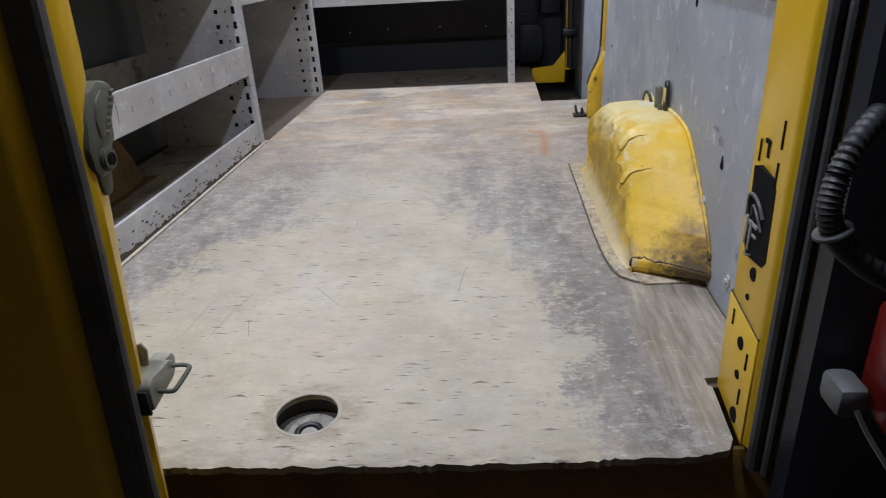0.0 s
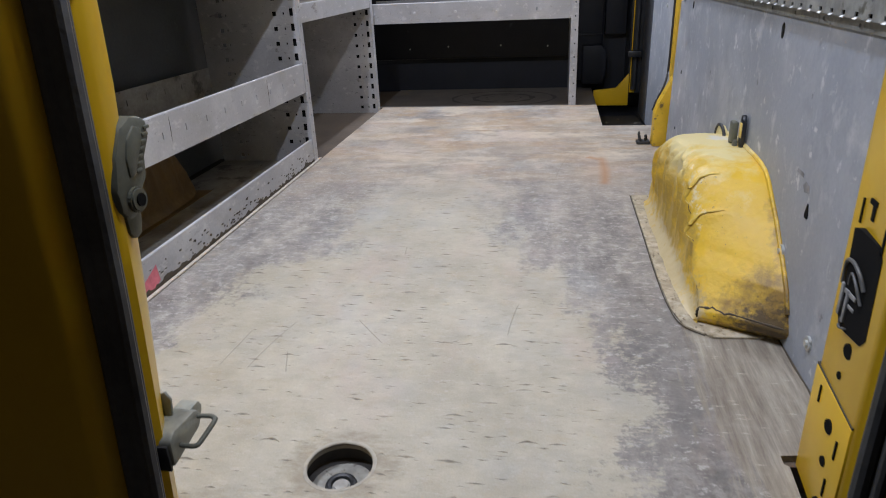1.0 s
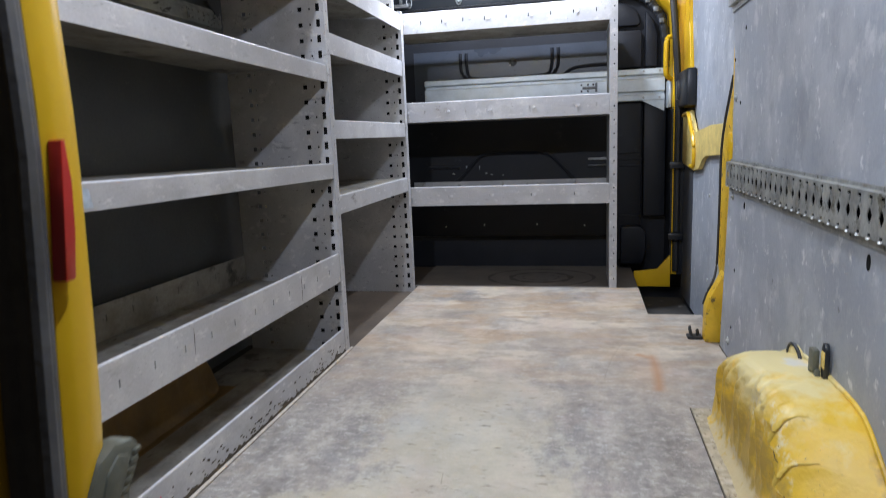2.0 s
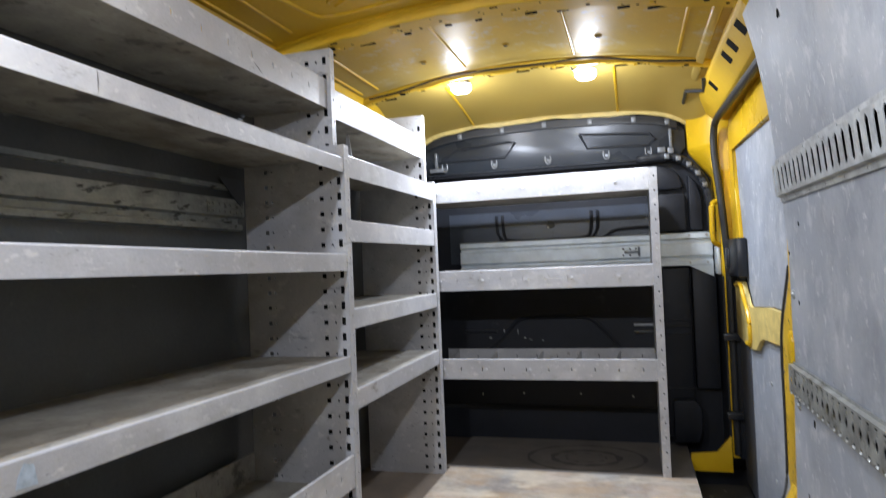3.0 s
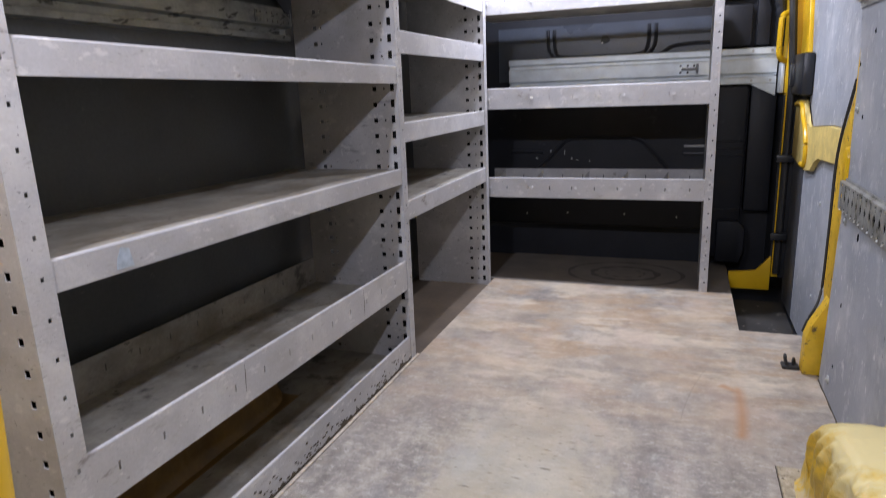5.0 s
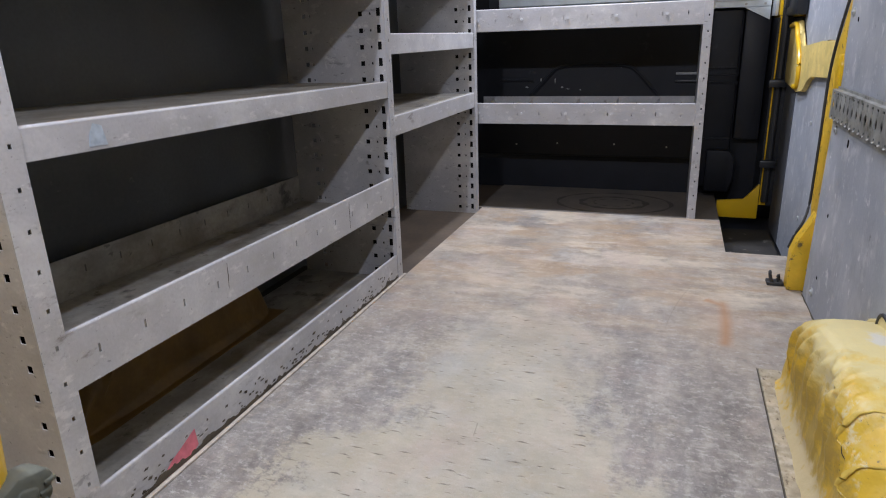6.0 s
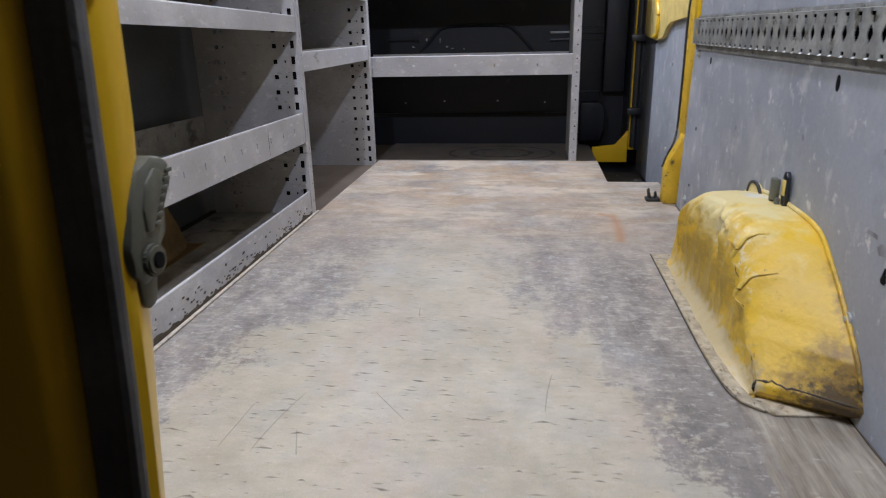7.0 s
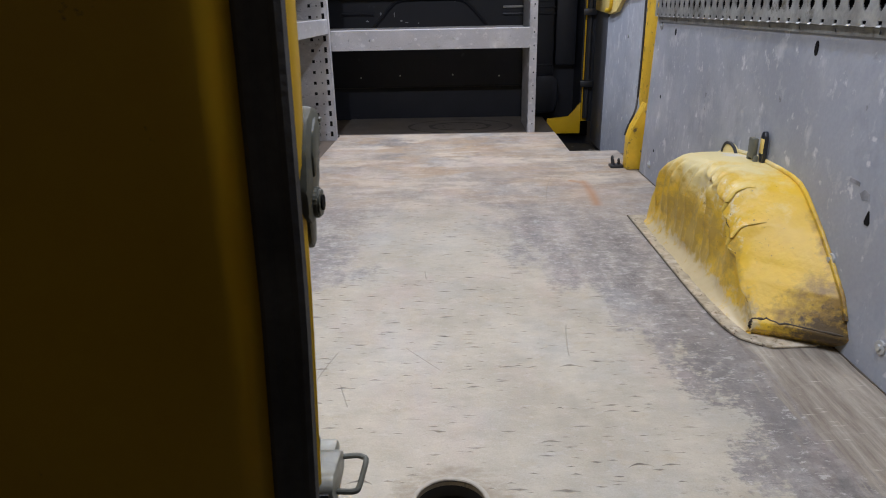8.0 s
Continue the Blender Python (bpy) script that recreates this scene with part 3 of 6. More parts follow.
    l.new(bp.outputs["Normal"], bsdf.inputs["Normal"])
    return m


FLOOR = floor_material()


# ---- building helpers ----
def thing(name, at, label, category, group="", kind=""):
    e = new(name)
    e.empty_display_size = 0.05
    e.location = at
    return tagged(e, label, category, group, kind)


def part(name, bm, material, parent=None, label="", sharp=32):
    bmesh.ops.recalc_face_normals(bm, faces=bm.faces)
    me = bpy.data.meshes.new(name)
    bm.to_mesh(me)
    bm.free()
    for mat in material if isinstance(material, (list, tuple)) else (material,):
        me.materials.append(mat)
    me.shade_smooth()
    me.set_sharp_from_angle(angle=radians(sharp))
    ob = new(name, me)
    if parent:
        ob.parent = parent
        inv = Matrix.Identity(4) if parent.parent else Matrix.Translation(-parent.location)
        ob.matrix_parent_inverse = inv
    if label:
        ob["label"] = label
    return ob


def bx(bm, x0, x1, y0, y1, z0, z1, bevel=0.0, seg=2, mat=0):
    r = bmesh.ops.create_cube(bm, size=1)
    bmesh.ops.scale(bm, vec=(x1 - x0, y1 - y0, z1 - z0), verts=r["verts"])
    bmesh.ops.translate(bm, vec=((x0 + x1) / 2, (y0 + y1) / 2, (z0 + z1) / 2), verts=r["verts"])
    faces = {f for v in r["verts"] for f in v.link_faces}
    for f in faces:
        f.material_index = mat
    if bevel:
        es = list({e for v in r["verts"] for e in v.link_edges})
        bmesh.ops.bevel(bm, geom=es, offset=bevel, segments=seg, affect="EDGES", profile=0.5, material=mat)


def prism(bm, pts, axis, a, b, bevel=0.0, mat=0):
    """Extrude a flat outline along an axis from a to b. Outline is given in the two other axes, in order."""
    def p3(u, v, w):
        return {"x": (w, u, v), "y": (u, w, v), "z": (u, v, w)}[axis]
    lo = [bm.verts.new(p3(u, v, a)) for u, v in pts]
    hi = [bm.verts.new(p3(u, v, b)) for u, v in pts]
    k = len(pts)
    fs = [bm.faces.new(lo), bm.faces.new(hi)] + [bm.faces.new((lo[i], lo[(i + 1) % k], hi[(i + 1) % k], hi[i])) for i in range(k)]
    for f in fs:
        f.material_index = mat
    if bevel:
        es = list({e for f in fs for e in f.edges})
        bmesh.ops.bevel(bm, geom=es, offset=bevel, segments=2, affect="EDGES", profile=0.5, material=mat)


def tube(bm, pts, r, sides=10, mat=0, flat=1.0):
    """Sweep a round section along a line of points."""
    pts = [Vector(p) for p in pts]
    rings = []
    for i, p in enumerate(pts):
        d = (pts[min(i + 1, len(pts) - 1)] - pts[max(i - 1, 0)]).normalized()
        up = Vector((0, 0, 1)) if abs(d.z) < 0.9 else Vector((0, 1, 0))
        s = d.cross(up).normalized()
        u = s.cross(d).normalized()
        rad = r[i] if isinstance(r, (list, tuple)) else r
        rings.append([bm.verts.new(p + rad * (math.cos(a) * s + flat * math.sin(a) * u)) for a in (2 * math.pi * k / sides for k in range(sides))])
    for a, b in zip(rings, rings[1:]):
        for k in range(sides):
            bm.faces.new((a[k], a[(k + 1) % sides], b[(k + 1) % sides], b[k])).material_index = mat
    bm.faces.new(rings[0]).material_index = mat
    bm.faces.new(rings[-1]).material_index = mat


def smooth_line(pts, steps=6):
    """A rounded line through the given points."""
    v = [Vector(p) for p in pts]
    out = []
    for i in range(len(v) - 1):
        a, b, c, d = v[max(i - 1, 0)], v[i], v[i + 1], v[min(i + 2, len(v) - 1)]
        for k in range(steps):
            t = k / steps
            out.append(0.5 * ((2 * b) + (c - a) * t + (2 * a - 5 * b + 4 * c - d) * t * t + (3 * b - a - 3 * c + d) * t ** 3))
    return out + [v[-1]]


def disc(bm, at, axis, r, depth, sides=14, mat=0):
    """A short upright cylinder along an axis vector."""
    q = Vector((0, 0, 1)).rotation_difference(Vector(axis)).to_matrix().to_4x4()
    res = bmesh.ops.create_cone(bm, cap_ends=True, segments=sides, radius1=r, radius2=r, depth=depth, matrix=Matrix.Translation(at) @ q)
    for f in {f for v in res["verts"] for f in v.link_faces}:
        f.material_index = mat


def perforated(bm, u0, u1, v0, v1, holes, place, thick=0.002, mat=0):
    """A sheet in (u, v) with square holes (u, v, width, height), given depth; place maps (u, v, w) to the world."""
    us = sorted({round(c, 5) for c in [u0, u1] + [h[0] + s * h[2] / 2 for h in holes for s in (-1, 1)] if u0 <= c <= u1})
    vs = sorted({round(c, 5) for c in [v0, v1] + [h[1] + s * h[3] / 2 for h in holes for s in (-1, 1)] if v0 <= c <= v1})
    ui, vi = {c: i for i, c in enumerate(us)}, {c: i for i, c in enumerate(vs)}
    gone = np.zeros((len(us) - 1, len(vs) - 1), bool)
    for u, v, w, h in holes:
        a, b, c, d = (round(k, 5) for k in (u - w / 2, u + w / 2, v - h / 2, v + h / 2))
        if a in ui and b in ui and c in vi and d in vi:
            gone[ui[a]:ui[b], vi[c]:vi[d]] = True
    made = {}

    def vert(i, j, k):
        if (i, j, k) not in made:
            made[i, j, k] = bm.verts.new(place(us[i], vs[j], thick * k))
        return made[i, j, k]

    for i in range(len(us) - 1):
        for j in range(len(vs) - 1):
            if gone[i, j]:
                continue
            for k in (0, 1):
                bm.faces.new([vert(a, b, k) for a, b in ((i, j), (i + 1, j), (i + 1, j + 1), (i, j + 1))]).material_index = mat
            for di, dj, e in ((-1, 0, ((i, j), (i, j + 1))), (1, 0, ((i + 1, j), (i + 1, j + 1))), (0, -1, ((i, j), (i + 1, j))), (0, 1, ((i, j + 1), (i + 1, j + 1)))):
                a, b = i + di, j + dj
                if not (0 <= a < len(us) - 1 and 0 <= b < len(vs) - 1) or gone[a, b]:
                    (p, q) = e
                    bm.faces.new([vert(*p, 0), vert(*q, 0), vert(*q, 1), vert(*p, 1)]).material_index = mat


def loft(b, section, zs):
    rows = [[b.verts.new((x, y, z)) for x, y in section(z)] for z in zs]
    k = len(rows[0])
    for p, q in zip(rows, rows[1:]):
        for i in range(k):
            b.faces.new((p[i], p[(i + 1) % k], q[(i + 1) % k], q[i]))
    b.faces.new(rows[0]), b.faces.new(rows[-1])


# ---- shell of the van ----
MID = -0.43
LEFT, RIGHT = -1.335, 0.456
FRONT = 4.28


def wall_x(z):
    """Inner face of the wall boards, leaning in towards the roof."""
    zs = (0, 1.0, 1.2, 1.45, 1.60, 1.72, 1.80)
    xs = (0, 0, 0.012, 0.038, 0.062, 0.090, 0.12)
    return RIGHT - float(np.interp(z, zs, xs))


def roof_z(x):
    d = abs(x - MID)
    return 1.895 - 0.095 * (d / 0.82) ** 2 - (0.0 if d < 0.80 else 3.0 * (d - 0.80) ** 2)


def lip_z(x):
    """Lower edge of the roof lip above the bulkhead."""
    return float(np.interp(abs(x - MID), (0, 0.41, 0.58, 0.66, 0.74, 0.80), (1.785, 1.772, 1.753, 1.735, 1.690, 1.64)))


def roof_at(x, y):
    """Roof skin height: level along the van, then falling to the lip at the bulkhead."""
    k = min(max((y - 3.60) / 0.62, 0.0), 1.0) ** 1.4
    return roof_z(x) - k * max(roof_z(x) - lip_z(x) - 0.020, 0.0)


bm = bmesh.new()
bx(bm, -15, 15, -15, 15, -0.80, -0.70)
tagged(part("ground", bm, CONCRETE), "dark concrete hall floor under the van", "floor", kind="structure")

# plywood floor with the cup hole and the step notch
CUP = (-0.289, 0.918, 0.052)
bm = bmesh.new()
outline = [(-1.33, 0.795), (-0.60, 0.792), (-0.20, 0.797), (0.15, 0.812), (0.30, 0.824), (0.345, 0.836), (0.358, 0.86), (0.3665, 0.986), (0.360, 0.990), (0.360, 1.008), (0.387, 1.012), (0.462, 1.02), (0.462, 2.80), (0.440, 2.87), (0.462, 2.95), (0.462, 3.2), (0.243, 3.2), (0.243, 3.688), (-0.905, 3.688), (-0.905, 2.63), (-1.33, 2.63)]
ragged = []
for (ax, ay), (ex, ey) in zip(outline[:6], outline[1:7]):
    k = max(2, int(math.hypot(ex - ax, ey - ay) / 0.008))
    for i in range(k):
        u, v = ax + (ex - ax) * i / k, ay + (ey - ay) * i / k
        ragged.append((u, v + 0.006 * max(0.0, noise.noise(Vector((u * 30, 0.3, 0)))) + 0.004 * noise.noise(Vector((u * 110, 5.3, 0)))))
outline = ragged + outline[6:]
ring = [(CUP[0] + CUP[2] * math.cos(a), CUP[1] + CUP[2] * math.sin(a)) for a in (2 * math.pi * k / 40 for k in range(40))]
edges = []
for loop in (outline, ring):
    vs = [bm.verts.new((u, v, 0)) for u, v in loop]
    edges += [bm.edges.new((vs[i], vs[(i + 1) % len(vs)])) for i in range(len(vs))]
fill = bmesh.ops.triangle_fill(bm, edges=edges, use_beauty=True, use_dissolve=False)
faces = [f for f in fill["geom"] if isinstance(f, bmesh.types.BMFace)]
ext = bmesh.ops.extrude_face_region(bm, geom=faces)
bmesh.ops.translate(bm, vec=(0, 0, -0.012), verts=[g for g in ext["geom"] if isinstance(g, bmesh.types.BMVert)])
tagged(part("floor", bm, FLOOR), "worn grey plywood floor rubbed down to pale wood", "floor", kind="structure")

bm = bmesh.new()
bx(bm, -1.40, 0.243, 1.0, 4.32, -0.06, -0.0125)
bx(bm, 0.243, 0.52, 1.0, 3.2, -0.06, -0.0125)
tagged(part("subfloor", bm, SUBFLOOR), "brown dirty load floor under the plywood", "floor", kind="structure")
bm = bmesh.new()
bx(bm, -0.93, 0.243, 3.70, 4.27, -0.012, -0.004)
tagged(part("floor_layer", bm, MAT_DARK), "dark worn floor board under the cross shelf", "floor", kind="structure")

# thin dark sheet added over the floor to give the shade under the shelving
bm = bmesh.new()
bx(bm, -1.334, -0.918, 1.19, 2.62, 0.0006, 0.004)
tagged(part("floor_layer", bm, shade("under_shelf_shade", (0.05, 0.044, 0.036), 0.8, vary=0.4, scale=10, spots=(0.10, 0.085, 0.06), spot_amount=0.4)), "dark sheet added for the shade under the shelving", "floor", kind="structure")

# rear sill below the floor edge, with its shade put into the colour
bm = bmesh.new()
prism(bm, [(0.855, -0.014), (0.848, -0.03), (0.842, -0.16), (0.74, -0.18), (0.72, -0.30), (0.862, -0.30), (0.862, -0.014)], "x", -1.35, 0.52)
tagged(part("rear_sill", bm, YELLOW_SHADED), "rear sill, its yellow darkened for shade", "sill", kind="structure")
bm = bmesh.new()
bx(bm, -1.40, 0.60, 0.48, 0.715, -0.36, -0.13, 0.02)
tagged(part("rear_bumper", bm, BLACK), "black plastic rear bumper step", "bumper", kind="structure")

# right wall boards
def board(name, y0, y1, z0, z1, label, off=0.0, notch=None):
    b = bmesh.new()
    zs = sorted({z0, z1, *[z for z in (1.0, 1.1, 1.2, 1.3, 1.45, 1.52, 1.60, 1.66) if z0 < z < z1]})
    pts = [(wall_x(z) + off, z) for z in zs] + [(wall_x(z) + off + 0.008, z) for z in reversed(zs)]
    prism(b, pts, "y", y0, y1)
    return tagged(part(name, b, PANEL), label, "wall panel", kind="structure")


wall_right = board("wall_right", 0.99, 2.70, 0.002, 1.725, "scuffed blue-grey wall board with white scrapes")
bm = bmesh.new()
prism(bm, [(2.7001, 0.002), (2.79, 0.002), (2.752, 0.30), (2.738, 0.456), (2.7001, 0.72)], "x", 0.456, 0.464)
part("corner_piece", bm, PANEL, wall_right)
bm = bmesh.new()
bx(bm, 0.53, 0.58, 0.80, 2.84, -0.1, 1.95)
bx(bm, 0.53, 0.58, 2.84, 4.32, 1.70, 1.95)
tagged(part("body_side_right", bm, YELLOW), "yellow painted outer body side", "wall", kind="structure")
bm = bmesh.new()
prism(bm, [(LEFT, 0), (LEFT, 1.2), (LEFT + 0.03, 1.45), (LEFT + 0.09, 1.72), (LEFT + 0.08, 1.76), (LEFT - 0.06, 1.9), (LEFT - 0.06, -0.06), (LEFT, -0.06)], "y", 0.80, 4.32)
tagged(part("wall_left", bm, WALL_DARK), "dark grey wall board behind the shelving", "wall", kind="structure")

# roof skin with pressed beads
bm = bmesh.new()
xs = [MID + d for d in np.linspace(-0.93, 0.93, 49)]
ys = list(np.linspace(0.78, 4.34, 60))
grid = [[bm.verts.new((x, y, roof_at(x, y))) for y in ys] for x in xs]
for a, b in zip(grid, grid[1:]):
    for j in range(len(ys) - 1):
        bm.faces.new((a[j], a[j + 1], b[j + 1], b[j]))
ext = bmesh.ops.extrude_face_region(bm, geom=list(bm.faces))
bmesh.ops.translate(bm, vec=(0, 0, 0.03), verts=[g for g in ext["geom"] if isinstance(g, bmesh.types.BMVert)])


# beads take the brighter yellow, which paints in the highlights they catch
def bead(pts, r=0.0085, steps=8):
    tube(bm, [(x, y, roof_at(x, y) + 0.0005) for x, y, _ in smooth_line([(u, v, 0) for u, v in pts], steps)], r, 10, 1)


for s in (-1, 1):
    bead([(MID + s * 0.05, 2.06), (MID + s * 0.16, 2.04), (MID + s * 0.33, 1.96), (MID + s * 0.50, 1.93)])
    bead([(MID + s * 0.60, 2.00), (MID + s * 0.575, 2.25), (MID + s * 0.54, 2.50), (MID + s * 0.50, 2.555), (MID + s * 0.40, 2.57), (MID, 2.575)])
    bead([(MID + s * 0.45, 2.05), (MID + s * 0.28, 2.10), (MID + s * 0.20, 2.17), (MID + s * 0.22, 2.25), (MID + s * 0.34, 2.36), (MID + s * 0.46, 2.46)], 0.007)
    for k in (0.66, 0.74):
        bead([(MID + s * k, 1.95), (MID + s * k, 2.58)], 0.007, 4)
        bead([(MID + s * k, 2.80), (MID + s * k, 3.38)], 0.007, 4)
    bead([(MID + s * 0.24, 2.80), (MID + s * 0.24, 3.38)], 0.007, 4)
    bead([(MID + s * 0.40, 3.62), (MID + s * 0.40, 4.2)], 0.007, 4)
bead([(MID - 0.10, 2.20), (MID - 0.13, 2.235), (MID - 0.10, 2.27), (MID, 2.275), (MID + 0.10, 2.27), (MID + 0.13, 2.235), (MID + 0.10, 2.20), (MID, 2.195), (MID - 0.10, 2.20)], 0.007)
bead([(MID - 0.45, 2.50), (MID - 0.25, 2.40), (MID, 2.36), (MID + 0.25, 2.40), (MID + 0.45, 2.50)], 0.007)
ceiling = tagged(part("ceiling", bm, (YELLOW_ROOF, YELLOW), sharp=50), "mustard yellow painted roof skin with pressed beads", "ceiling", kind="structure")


RIB_YELLOW = shade("rib_yellow_paint", (0.74, 0.46, 0.016), 0.52, vary=0.15, scale=6, fine=60, bump=0.08, spots=(0.45, 0.30, 0.06), spot_amount=0.25, spot_scale=22)


def rib(y0, y1, drop, holes):
    b = bmesh.new()
    xs = [MID + d for d in np.linspace(-0.86, 0.84, 35)]
    sect = ((y0 - 0.016, 0.006), (y0 + 0.002, 0.008), (y0 + 0.010, drop - 0.003), (y0 + 0.014, drop), (y1 - 0.030, drop), (y1 - 0.026, drop - 0.008), (y1 - 0.004, drop - 0.010), (y1, 0.008), (y1 + 0.016, 0.006), (y1 + 0.016, -0.004), (y0 - 0.016, -0.004))
    rings = [[b.verts.new((x, y, roof_z(x) - d - (0.006 if 0 < k < 8 and abs(math.sin(x * 9)) > 0.9 else 0))) for k, (y, d) in enumerate(sect)] for x in xs]
    for p, q in zip(rings, rings[1:]):
        for k in range(len(sect)):
            b.faces.new((p[k], p[(k + 1) % len(sect)], q[(k + 1) % len(sect)], q[k]))
    b.faces.new(rings[0]), b.faces.new(rings[-1])
    ob = tagged(part("roof_rib", b, RIB_YELLOW, sharp=25), "yellow roof cross member with punched holes", "roof rib", "roof cross members", "structure")
    h = bmesh.new()
    for dx, r in holes:
        x = MID + dx
        disc(h, (x, (y0 + y1) / 2 + random.uniform(-0.02, 0.02), roof_z(x) - drop), (0, 0, 1), r, 0.003)
    for k in range(9):
        x = MID - 0.62 + 0.15 * k + random.uniform(-0.03, 0.03)
        w = random.choice((0.012, 0.02, 0.03))
        z = roof_z(x) - drop
        bx(h, x - w, x + w, y1 - 0.020, y1 - 0.006, z - 0.002, z + 0.002)
    more = random.Random(int(y0 * 100))
    for k in range(30):
        x = MID - 0.72 + 0.0485 * k + more.uniform(-0.015, 0.015)
        edge = more.choice((0.24, 0.5, 0.72))
        disc(h, (x, y0 + (y1 - y0) * edge, roof_z(x) - drop), (0, 0, 1), more.choice((0.0025, 0.0035, 0.005)), 0.003, 10)
    for k in range(8):
        x = MID - 0.60 + 0.16 * k + more.uniform(-0.05, 0.05)
        w = more.uniform(0.006, 0.02)
        bx(h, x - w, x + w, y0 + 0.022, y0 + 0.030, roof_z(x) - drop - 0.002, roof_z(x) - drop + 0.002)
    part("punched_hole", h, DARK, ob, "dark punched holes")
    for k in range(6):
        x = MID - 0.55 + 0.22 * k + more.uniform(-0.06, 0.06)
        b = bmesh.new()
        disc(b, (x, y0 + (y1 - y0) * 0.6, roof_z(x) - drop - 0.0015), (0, 0, 1), 0.009, 0.004, 14)
        part("plug", b, YELLOW, ob)
    return ob


HOLES = [(-0.74, 0.012), (-0.66, 0.006), (-0.58, 0.018), (-0.50, 0.005), (-0.40, 0.007), (-0.31, 0.005), (-0.16, 0.006), (-0.02, 0.005), (0.10, 0.006), (0.25, 0.005), (0.34, 0.007), (0.55, 0.006), (0.70, 0.012), (0.76, 0.006)]
rib(1.77, 1.88, 0.045, HOLES)
rib(2.66, 2.79, 0.038, HOLES)
rib(3.46, 3.53, 0.022, HOLES)
rib(0.86, 0.98, 0.05, HOLES)

# roof lip in the pale yellow: its reflected light is put into the colour
bm = bmesh.new()
hx = [MID + d for d in np.linspace(-0.80, 0.75, 40)]
wavy = lambda x: 0.004 * math.sin(x * 13) + 0.003 * math.sin(x * 29)
top = [(x, lip_z(x) + 0.022) for x in hx]
low = [(x, lip_z(x) + wavy(x)) for x in reversed(hx)]
prism(bm, top + low, "y", 4.205, 4.222, 0.004)
tagged(part("roof_header", bm, YELLOW_SCUFF_LIT), "thin yellow roof lip above the bulkhead", "roof rib", kind="structure")

# cant rail along the right roof edge
bm = bmesh.new()
prism(bm, [(0.358, 1.790), (0.352, 1.762), (0.360, 1.750), (0.400, 1.702), (0.425, 1.672), (0.445, 1.664), (0.53, 1.664), (0.53, 1.86), (0.38, 1.86)], "y", 2.66, 4.30, 0.004)
cant = tagged(part("cant_rail", bm, shade("rail_yellow_paint", (0.72, 0.45, 0.018), 0.62, vary=0.15, scale=4)), "yellow roof rail over the sliding door", "roof rail", kind="structure")
bm = bmesh.new()
for y, h in ((2.795, 0.06), (2.985, 0.055), (3.125, 0.055), (3.55, 0.05)):
    prism(bm, [(0.3615, 1.7455), (0.3945, 1.706), (0.3975, 1.709), (0.3645, 1.7485)], "y", y, y + h)
part("punched_hole", bm, DARK, cant, "dark square holes")
# folded roof flange beside the rail
bm = bmesh.new()
prism(bm, [(0.300, 1.822), (0.304, 1.808), (0.330, 1.796), (0.334, 1.806), (0.332, 1.83)], "y", 2.80, 4.10, 0.003)
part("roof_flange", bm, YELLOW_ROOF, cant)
bm = bmesh.new()
prism(bm, [(LEFT + 0.16, 1.83), (LEFT + 0.11, 1.76), (LEFT + 0.05, 1.70), (LEFT - 0.05, 1.70), (LEFT - 0.05, 1.86)], "y", 0.80, 4.30, 0.006)
tagged(part("cant_rail_left", bm, YELLOW), "yellow roof rail above the shelving", "roof rail", kind="structure")

# C pillar behind the sliding door
bm = bmesh.new()
prism(bm, [(2.66, 0.15), (2.66, 1.62), (2.785, 1.62), (2.785, 0.92), (2.89, 0.79), (2.93, 0.68), (2.93, 0.50), (2.94, 0.27), (2.90, 0.22), (2.87, 0.15)], "x", 0.471, 0.495, 0.003)
pillar_c = tagged(part("pillar_c", bm, PILLAR_CHIP), "chipped yellow door pillar behind the sliding door", "pillar", kind="structure")
bm = bmesh.new()
prism(bm, [(0.410, 0.0), (0.412, 0.13), (0.425, 0.17), (0.450, 0.22), (0.470, 0.265), (0.50, 0.27), (0.50, 0.0)], "y", 2.82, 2.882, 0.004)
part("foot", bm, PILLAR_CHIP, pillar_c)
bm = bmesh.new()
prism(bm, [(2.690, 0.675), (2.705, 0.665), (2.73, 0.67), (2.745, 0.70), (2.742, 0.75), (2.725, 0.77), (2.70, 0.765), (2.688, 0.74)], "x", 0.447, 0.474, 0.006)
part("boss", bm, YELLOW, pillar_c)
bm = bmesh.new()
tube(bm, smooth_line([(0.412, 2.886, 0.13), (0.425, 2.890, 0.172), (0.450, 2.905, 0.222), (0.467, 2.944, 0.275), (0.468, 2.938, 0.38), (0.468, 2.934, 0.50), (0.468, 2.934, 0.68), (0.468, 2.895, 0.79), (0.468, 2.815, 0.90), (0.472, 2.79, 0.96)], 5), 0.0045, 8)
part("seal", bm, RUBBER, pillar_c, "black rubber edge seal")

# D pillar at the rear opening
bm = bmesh.new()
prism(bm, [(0.364, 0.845), (0.376, 0.985), (0.46, 1.0), (0.53, 1.0), (0.53, 0.80), (0.41, 0.80), (0.378, 0.836)], "z", 0.0, 1.75, 0.005)
pillar_d = tagged(part("pillar_d", bm, YELLOW), "yellow rear corner pillar with slots and holes", "pillar", kind="structure")
bm = bmesh.new()
face_x = lambda y: 0.364 + (y - 0.845) / 0.14 * 0.012
for y, z, r in ((0.905, 0.245, 0.010), (0.915, 0.205, 0.005), (0.905, 0.135, 0.010), (0.90, 0.085, 0.007), (0.888, 0.022, 0.012)):
    disc(bm, (face_x(y) - (0.0022 if z < 0.18 else 0), y, z), (1, 0.085, 0), r, 0.003)
